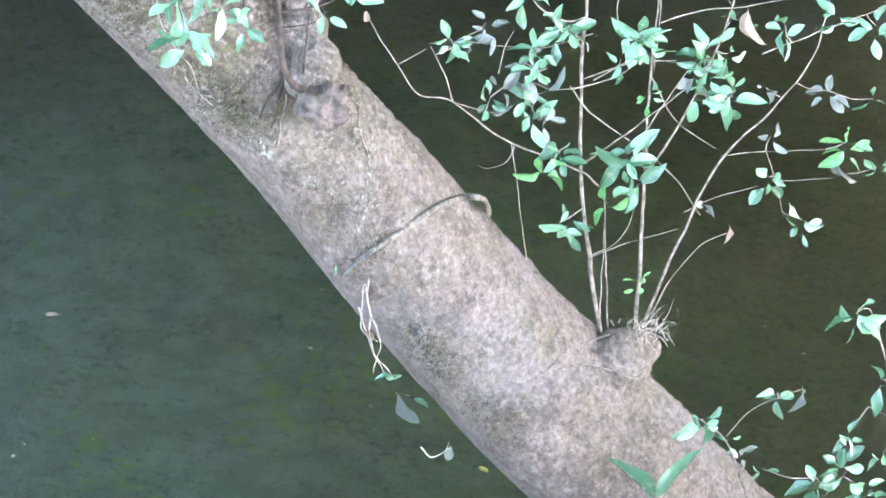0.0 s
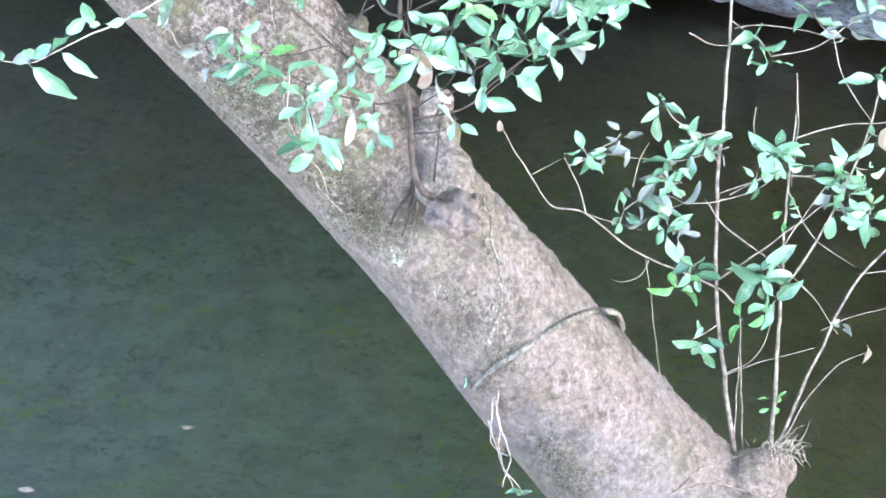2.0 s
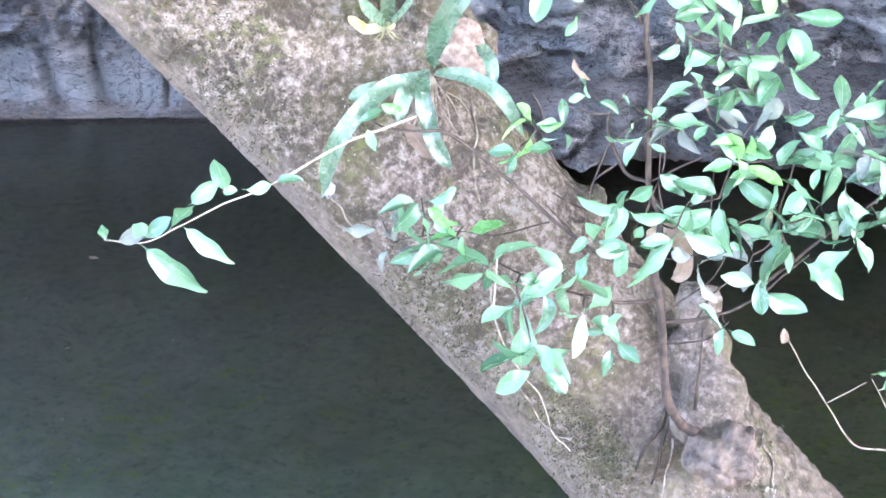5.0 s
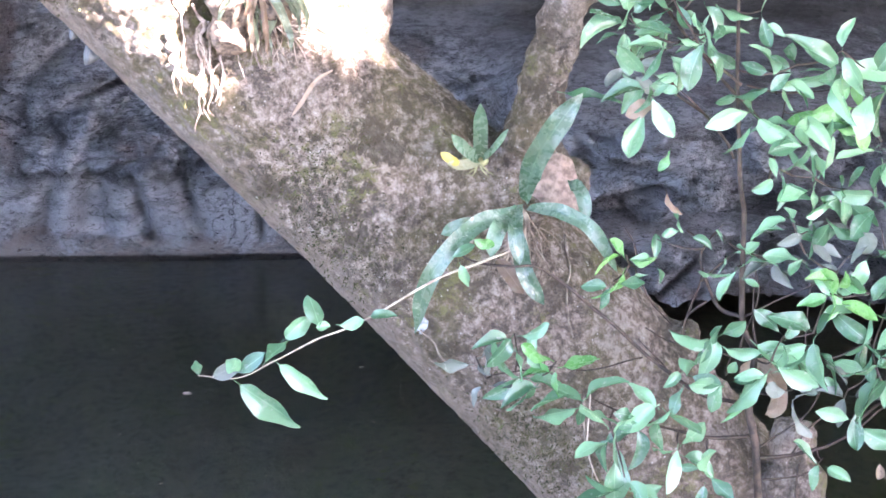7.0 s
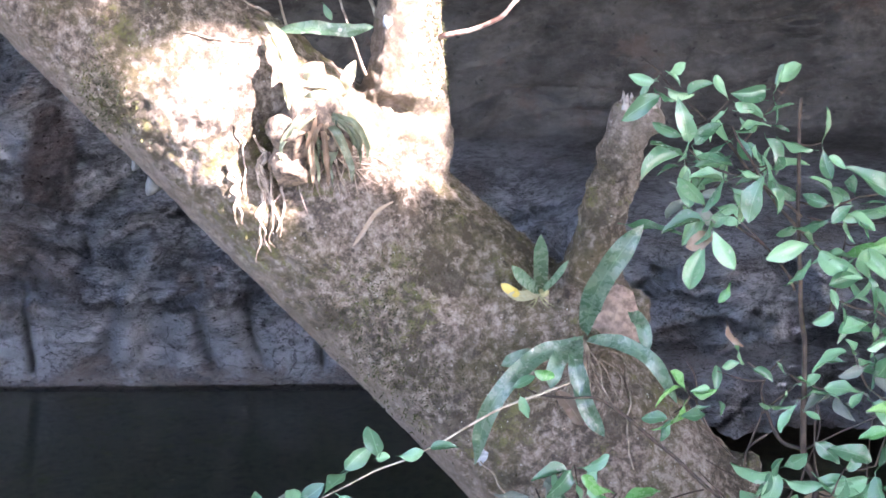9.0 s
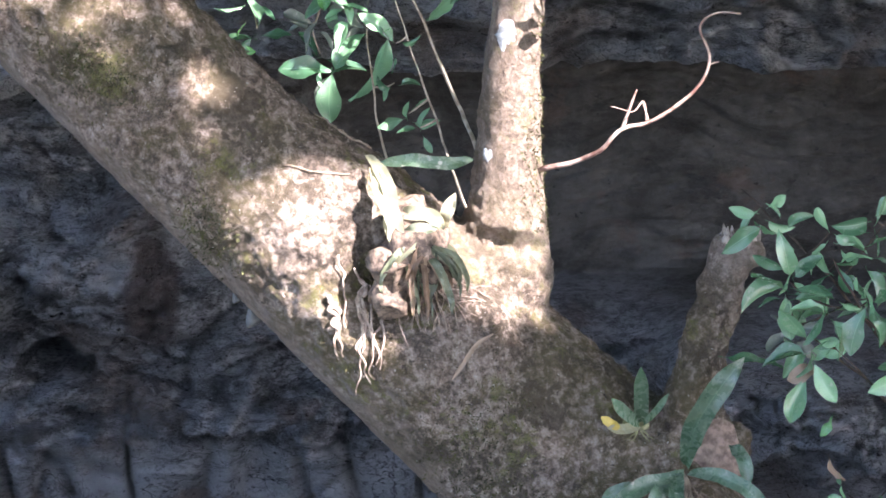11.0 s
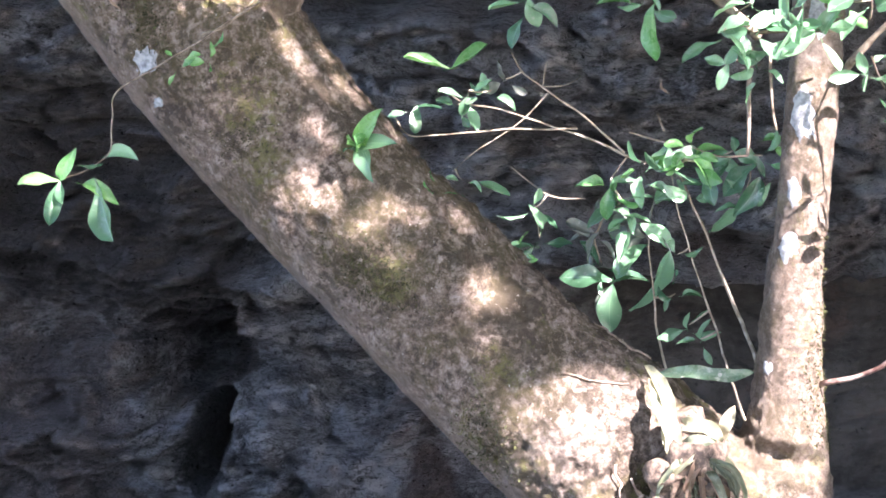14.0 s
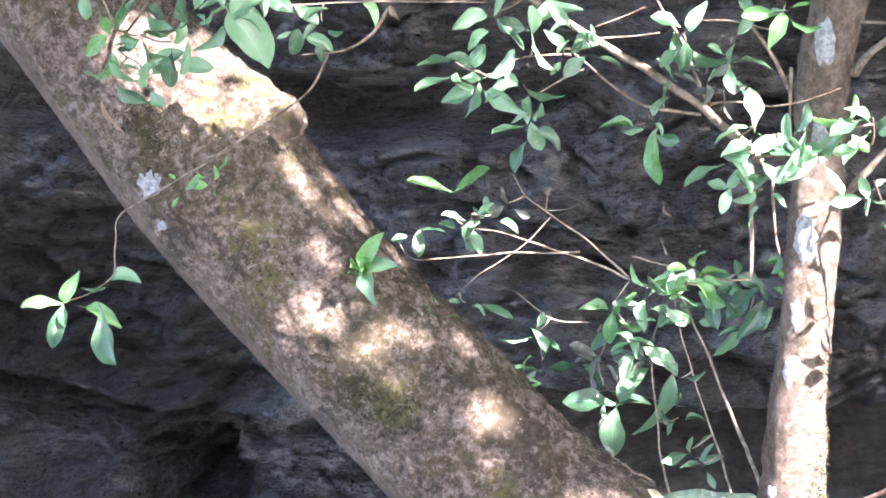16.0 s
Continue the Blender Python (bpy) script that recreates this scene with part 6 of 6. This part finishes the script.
orchid = tagged(new("orchid"), "small epiphytic orchid with stiff leaves on the trunk", "orchid")
o = on_bark((0.080, 6.000, 2.595), 0.0)
for tip, w, mat in (((0.076, 5.700, 2.804), 0.03, FERN), ((0.017, 5.700, 2.739), 0.025, FERN), ((0.132, 5.700, 2.750), 0.014, FERN), ((0.008, 5.680, 2.683), 0.022, DRY)):
    part("leaf", ribbon((o, (Vector(o) + Vector(tip)) / 2 + Vector((0, -0.02, 0)), tip), w, 0.3, 0.02), mat, orchid)
part("leaf", ribbon(((0.033, 5.720, 2.672), (0.016, 5.700, 2.686), (-0.004, 5.700, 2.701)), 0.018, 0.3, 0.02), YELLOW_LEAF, orchid, "yellowing leaf")
bm = bmesh.new()
for dx in (-0.03, -0.012, 0.006):
    lump(bm, Vector(o) + Vector((dx, -0.012, 0.004)), 0.011, 0.8)
roots(bm, (0.077, 5.800, 2.654), 4, 0.045, 3)
part("bulb", bm, plain_bark("bulb", (0.2, 0.2, 0.1), (0.4, 0.38, 0.22), 60), orchid, "cluster of pale swollen bulbs")

vine = tagged(new("vine"), "thin brown vine wound tightly round the trunk", "vine", "vines on the trunk")
bm = bmesh.new()
pts = [on_bark(q, 0.008) for q in ((0.919, 6.000, 1.003), (0.949, 6.000, 1.046), (1.001, 6.000, 1.095), (1.070, 6.000, 1.148), (1.139, 6.000, 1.198), (1.216, 6.000, 1.244), (1.269, 6.000, 1.261))] + [Vector((1.298, 5.910, 1.310)), Vector((1.342, 5.980, 1.257)), Vector((1.374, 6.050, 1.175))]
path = curve(pts, 6)
tube(bm, path, tapered(len(path), 0.0085, 0.0085), 8, wobble=0.3)
path = curve([Vector(q) + Vector((0, -0.006, -0.004)) + noise.noise_vector(Vector(q) * 9) * 0.01 for q in pts], 6)
tube(bm, path, tapered(len(path), 0.004, 0.003), 6)
part("stem", bm, plain_bark("vine_stem", (0.07, 0.06, 0.045), (0.2, 0.17, 0.13), 60), vine)

dangle = tagged(new("vine"), "loose pale vine strands hanging under the trunk with a few leaves", "vine", "vines on the trunk")
for k, pts in enumerate((
    ((0.958, 5.800, 1.175), (0.951, 5.780, 1.040), (0.998, 5.800, 0.887), (0.990, 5.850, 0.737)),
    ((0.950, 5.800, 1.166), (0.938, 5.800, 1.009), (0.974, 5.830, 0.851), (1.028, 5.860, 0.729)),
    ((0.942, 5.800, 1.147), (0.958, 5.790, 0.974), (0.987, 5.830, 0.830), (1.065, 5.860, 0.702)),
    ((0.933, 5.820, 0.989), (0.957, 5.840, 0.886), (1.002, 5.840, 0.853)),
    ((1.155, 5.850, 0.457), (1.184, 5.850, 0.413), (1.229, 5.850, 0.431), (1.245, 5.850, 0.472)),
)):
    path = curve(pts, 8)
    path = [Vector(q) + noise.noise_vector(Vector(q) * 18 + Vector((k, 0, 0))) * 0.008 for q in path]
    bm = bmesh.new()
    tube(bm, path, tapered(len(path), 0.003, 0.0016), 5)
    part("stem", bm, PALE_TWIG, dangle)
for b, t, kind in (((1.028, 5.860, 0.729), (1.073, 5.850, 0.691), "leaf"), ((1.076, 5.860, 0.643), (1.134, 5.850, 0.525), "grey"), ((1.103, 5.860, 0.642), (1.177, 5.860, 0.606), "leaf"),
                   ((0.945, 5.830, 0.933), (0.995, 5.820, 0.871), "dead"), ((1.252, 5.850, 0.451), (1.243, 5.850, 0.392), "grey"), ((0.852, 5.840, 1.149), (0.873, 5.830, 1.099), "leaf"),
                   ((1.046, 5.860, 0.711), (1.001, 5.860, 0.720), "leaf")):
    leaf_at(dangle, b, t, kind)

creeper = tagged(new("vine"), "flat creeping vine with pale dry leaf scales along the bark", "vine", "vines on the trunk")
for k, qs in enumerate((
    ((0.908, 6.000, 1.659), (0.935, 6.000, 1.564), (0.962, 6.000, 1.449), (0.983, 6.000, 1.352), (0.978, 6.000, 1.235), (0.965, 6.000, 1.117)),
    ((0.715, 6.000, 1.638), (0.700, 6.000, 1.554), (0.689, 6.000, 1.479), (0.659, 6.000, 1.451)),
    ((0.311, 6.000, 2.066), (0.306, 6.000, 1.987), (0.319, 6.000, 1.895), (0.345, 6.000, 1.828)),
    ((0.260, 6.000, 2.426), (0.272, 6.000, 2.362), (0.261, 6.000, 2.273), (0.280, 6.000, 2.196)),
    ((0.018, 6.000, 2.146), (-0.018, 6.000, 2.185), (-0.048, 6.000, 2.217)),
) + (
    ((-0.478, 6.000, 3.192), (-0.518, 6.000, 3.224), (-0.553, 6.000, 3.254), (-0.587, 6.000, 3.272)),
    ((-0.661, 6.000, 3.148), (-0.590, 6.000, 3.150), (-0.520, 6.000, 3.137)),
    ((-1.399, 6.000, 3.865), (-1.338, 6.000, 3.894), (-1.278, 6.000, 3.953)),
    ((1.570, 6.000, 0.615), (1.680, 6.000, 0.641), (1.813, 6.000, 0.601), (1.930, 6.000, 0.552)),
    ((1.552, 6.000, 0.595), (1.640, 6.000, 0.674), (1.712, 6.000, 0.712), (1.783, 6.000, 0.750)),
    ((0.350, 6.000, 1.789), (0.401, 6.000, 1.714), (0.452, 6.000, 1.647), (0.486, 6.000, 1.637)),
)):
    path = [on_bark(Vector(q) + noise.noise_vector(Vector(q) * 16 + Vector((k, 0, 0))) * 0.014, 0.003) for q in curve(qs, 8)]
    bm = bmesh.new()
    tube(bm, path, tapered(len(path), 0.0032, 0.0018), 6, wobble=0.5)
    part("stem", bm, TWIG, creeper)
for qs in (((0.700, 6.0, 1.735), (0.683, 6.0, 1.668), (0.650, 6.0, 1.601), (0.632, 6.0, 1.56)), ((0.706, 6.0, 1.728), (0.694, 6.0, 1.645), (0.684, 6.0, 1.575), (0.668, 6.0, 1.53))):
    path = [on_bark(Vector(q) + noise.noise_vector(Vector(q) * 12) * 0.012, 0.003) for q in curve(qs, 8)]
    bm = bmesh.new()
    tube(bm, path, tapered(len(path), 0.006, 0.002), 8, 1.0, 0.5)
    part("stem", bm, DARK_TWIG, creeper, "dark rootlet below the burl")
bm = bmesh.new()
r = random.Random(21)
for a, b in (((0.911, 6.000, 1.659), (0.983, 6.000, 1.352)), ((0.983, 6.000, 1.352), (0.965, 6.000, 1.097)), ((0.782, 6.000, 1.341), (0.924, 6.000, 1.286)), ((0.624, 6.000, 1.472), (0.668, 6.000, 1.441))):
    for _ in range(60):
        u = r.random()
        q = on_bark(Vector(a).lerp(Vector(b), u) + Vector((r.gauss(0, 0.018), 0, r.gauss(0, 0.015))), 0.006)
        m = Matrix.Translation(q) @ pose(0, 0, 0, r.uniform(40, 120), r.uniform(-40, 40), r.uniform(0, 360)) @ Matrix.Diagonal((r.uniform(0.0015, 0.004), r.uniform(0.004, 0.010), 0.001, 1))
        bmesh.ops.create_icosphere(bm, subdivisions=1, radius=1.0, matrix=m)
scales = part("leaf_scale", bm, plain_bark("scales", (0.1, 0.1, 0.05), (0.38, 0.37, 0.28), 30), creeper, "small pale dry leaf scales")
scales["kind"] = "stuff"

hair = tagged(new("root_tuft"), "tuft of fine dry roots hanging on a knot", "roots")
bm = bmesh.new()
r = random.Random(41)
for i in range(60):
    q = Vector((1.866, 5.930, 0.786)) + Vector((r.gauss(0, 0.035), r.uniform(-0.05, 0.05), r.gauss(0.01, 0.02)))
    d = Vector((r.uniform(-0.4, 1.0), r.uniform(-0.5, 0.3), r.uniform(-1.0, 0.9))) * r.uniform(0.03, 0.09)
    path = [q, q + d * 0.5 + Vector((0, 0, 0.008)), q + d + Vector((0, 0, -0.012))]
    tube(bm, path, [0.0016, 0.0012, 0.0006], 4)
part("roots", bm, PALE_TWIG, hair)["kind"] = "stuff"

strap = tagged(new("dead_leaf"), "narrow dry brown leaf lying on the bark", "leaf")
pts = [on_bark(q, 0.012) for q in ((-0.221, 5.72, 2.864), (-0.25, 5.71, 2.848), (-0.28, 5.70, 2.81), (-0.299, 5.72, 2.776))]
part("blade", ribbon(pts, 0.009, 0.6, 0.05), DEAD_LEAF, strap)

curl = tagged(new("dead_leaf"), "large curled dead brown leaf caught on the bark", "leaf")
part("blade", ribbon(((0.604, 5.660, 2.249), (0.639, 5.620, 2.270), (0.674, 5.620, 2.233), (0.678, 5.640, 2.176), (0.658, 5.660, 2.150)), 0.035, 0.5, 0.1), DEAD_LEAF, curl)


# ---- moss and fungus on the bark ----
def moss():
    """Small tufts of moss and rootlets over the shaded side of the bark."""
    r = random.Random(5)
    verts, faces = [], []
    for a, b, n, wide in (
        ((0.106, 6.000, 2.042), (0.306, 6.000, 1.816), 520, 0.05), ((0.457, 6.000, 1.734), (0.563, 6.000, 1.541), 420, 0.045), ((-0.268, 6.000, 2.479), (-0.126, 6.000, 2.326), 520, 0.06),
        ((0.116, 6.000, 2.041), (0.239, 6.000, 1.882), 420, 0.06), ((-0.852, 6.000, 3.065), (-0.785, 6.000, 2.944), 420, 0.035), ((0.417, 6.000, 1.750), (0.555, 6.000, 1.522), 380, 0.045),
        ((0.782, 6.000, 1.341), (0.964, 6.000, 1.137), 300, 0.07), ((-1.553, 6.000, 3.965), (-1.496, 6.000, 3.847), 360, 0.03), ((-0.134, 6.000, 3.204), (-0.112, 6.000, 3.001), 420, 0.02),
) + (
        ((1.125, 6.000, 0.821), (1.243, 6.000, 0.630), 520, 0.035), ((1.341, 6.000, 0.521), (1.500, 6.000, 0.343), 420, 0.04), ((0.936, 6.000, 1.050), (1.056, 6.000, 1.145), 260, 0.03), ((0.548, 6.000, 1.678), (0.603, 6.000, 1.525), 520, 0.03),
        ((-1.113, 6.000, 3.408), (-0.995, 6.000, 3.338), 320, 0.025), ((-0.371, 6.000, 2.552), (-0.230, 6.000, 2.375), 420, 0.06), ((-0.295, 6.000, 2.537), (-0.198, 6.000, 2.661), 320, 0.05), ((0.806, 6.000, 1.676), (0.950, 6.000, 1.438), 160, 0.008),
        ((-1.330, 6.000, 3.682), (-1.307, 6.000, 3.623), 120, 0.03), ((-1.087, 6.000, 3.388), (-1.021, 6.000, 3.293), 260, 0.05), ((-0.119, 6.000, 3.470), (-0.127, 6.000, 3.191), 300, 0.012),
    ):
        for _ in range(2 * n):
            q = on_bark(Vector(a).lerp(Vector(b), r.random()) + Vector((r.gauss(0, wide), 0, r.gauss(0, wide))), -0.002)
            d = Vector((r.uniform(-1, 1), r.uniform(-1.2, -0.2), r.uniform(-1, 0.8))).normalized() * r.uniform(0.005, 0.015)
            w = Vector((r.uniform(-1, 1), r.uniform(-1, 1), r.uniform(-1, 1))).cross(d).normalized() * 0.0018
            k = len(verts)
            verts += [q - w, q + w, q + d * 0.6 + w * 0.8, q + d]
            faces += [(k, k + 1, k + 2), (k, k + 2, k + 3)]
    me = bpy.data.meshes.new("moss")
    me.from_pydata(verts, [], faces)
    k = Nodes("moss", 0.9)
    n = k.noise(25, 4, 0.6)
    k.color(k.mix(k.step(n, 0.35, 0.65), (0.03, 0.036, 0.014), (0.095, 0.095, 0.036)))
    me.materials.append(k.m)
    ob = new("moss", me)
    ob.parent = tree
    return tagged(ob, "olive moss tufts and fine rootlets", kind="stuff")


moss()

fungus = tagged(new("bracket_fungus"), "pale grey bracket fungus under the trunk's edge", "fungus")
FUNGUS = plain_bark("fungus", (0.08, 0.08, 0.078), (0.15, 0.15, 0.145), 30)
for at, size in (((-0.758, 5.985, 2.884), 0.6), ((-0.722, 5.975, 2.843), 0.9)):
    bm = bmesh.new()
    lump(bm, (0, 0, 0), 1.0)
    for v in bm.verts:
        q = v.co.copy()
        v.co = Vector((q.x * (1.0 + 0.35 * q.z), q.y, q.z * (1.0 if q.z < 0 else 0.5))) * (1 + 0.12 * noise.noise(q * 1.7))
    bmesh.ops.transform(bm, matrix=Matrix.Translation(at) @ pose(0, 0, 0, 0, 35, 0) @ Matrix.Diagonal((0.022 * size, 0.035 * size, 0.034 * size, 1)), verts=bm.verts)
    part("cap", bm, FUNGUS, fungus)

# ---- lichen crusts ----
def lichen(at, wide, high, material, label):
    """A thin crust with an uneven rim that follows the bark."""
    bm = bmesh.new()
    at = Vector(at)
    rings = [[bm.verts.new(on_bark(at, 0.002))]]
    for k in (0.4, 0.75, 1.0):
        row = []
        for i in range(18):
            a = math.tau * i / 18
            grow = 1 + 0.6 * noise.noise(Vector((math.cos(a) * 2.3, math.sin(a) * 2.3, at.x * 9 + at.z * 5)))
            p = at + Vector((math.cos(a) * wide * k * grow, 0, math.sin(a) * high * k * grow))
            row.append(bm.verts.new(on_bark(p, 0.0018 if k < 1 else 0.0)))
        rings.append(row)
    for i in range(18):
        j = (i + 1) % 18
        bm.faces.new((rings[0][0], rings[1][i], rings[1][j]))
        for a, b in zip(rings[1:], rings[2:]):
            bm.faces.new((a[i], b[i], b[j], a[j]))
    bmesh.ops.recalc_face_normals(bm, faces=bm.faces)
    return part("lichen_crust", bm, material, tree, label)


CRUST = plain_bark("lichen_crust", (0.19, 0.205, 0.22), (0.37, 0.39, 0.42), 90)
for p, a, b in (
    ((-1.527, 6.000, 3.806), 0.024, 0.032), ((-1.502, 6.000, 3.717), 0.010, 0.011), ((-0.169, 6.000, 3.700), 0.026, 0.055), ((-0.141, 6.000, 3.895), 0.018, 0.045),
    ((-0.196, 6.000, 3.434), 0.020, 0.022), ((-0.185, 6.000, 3.539), 0.014, 0.03), ((-0.130, 6.000, 4.099), 0.02, 0.05), ((-0.195, 6.000, 3.428), 0.016, 0.035),
    ((-0.236, 6.000, 3.175), 0.010, 0.014), ((-0.170, 6.000, 3.680), 0.022, 0.018), ((-0.048, 6.000, 2.230), 0.014, 0.02),
):
    lichen(p, a, b, CRUST, "pale blue-grey lichen crust")

# ---- leaves on the water ----
for p, ang, size, kind in (
    ((1.480, 6.300, 0.055), 30, 0.03, "yellow"), ((0.111, 7.000, 0.348), 80, 0.035, "dead"), ((0.978, 7.000, 0.153), 10, 0.025, "dead"),
    ((-0.427, 6.600, 0.348), 70, 0.04, "dead"), ((-0.816, 9.000, 0.935), 60, 0.03, "dead"),
):
    p = Vector(p)
    way = p - VIEWPOINT
    q = VIEWPOINT + way * (VIEWPOINT.z - 0.008) / -way.z
    ob = new("floating_leaf", LEAVES[kind][2])
    ob.matrix_basis = Matrix.Translation(q) @ pose(0, 0, 0, 0, 0, ang) @ Matrix.Diagonal((size * 1.6, size * 1.6, size * 0.4, 1))
    tagged(ob, "fallen yellow leaf floating on the water" if kind == "yellow" else "fallen brown leaf floating on the water", "leaf", "floating leaves")


def specks():
    """Bits of leaf and seed drifting on the water."""
    r = random.Random(17)
    verts, faces = [], []
    for _ in range(260):
        c = Vector((r.uniform(-2.5, 4.5), r.uniform(5.5, 12.5), 0.006))
        a, s = r.uniform(0, math.tau), r.uniform(0.004, 0.013)
        u, v = Vector((math.cos(a), math.sin(a), 0)) * s, Vector((-math.sin(a), math.cos(a), 0)) * s * r.uniform(0.3, 0.7)
        k = len(verts)
        verts += [c - u, c - v, c + u, c + v, c + Vector((0, 0, 0.003))]
        faces += [(k, k + 1, k + 4), (k + 1, k + 2, k + 4), (k + 2, k + 3, k + 4), (k + 3, k, k + 4)]
    me = bpy.data.meshes.new("floating_debris")
    me.from_pydata(verts, [], faces)
    k = Nodes("debris", 0.8)
    rnd = k.t.nodes.new("ShaderNodeNewGeometry").outputs["Random Per Island"]
    k.color(k.mix(rnd, (0.1, 0.08, 0.05), (0.5, 0.42, 0.3)))
    me.materials.append(k.m)
    return tagged(new("floating_debris", me), "tiny bits of dry leaf drifting on the water", "debris", kind="stuff")


specks()
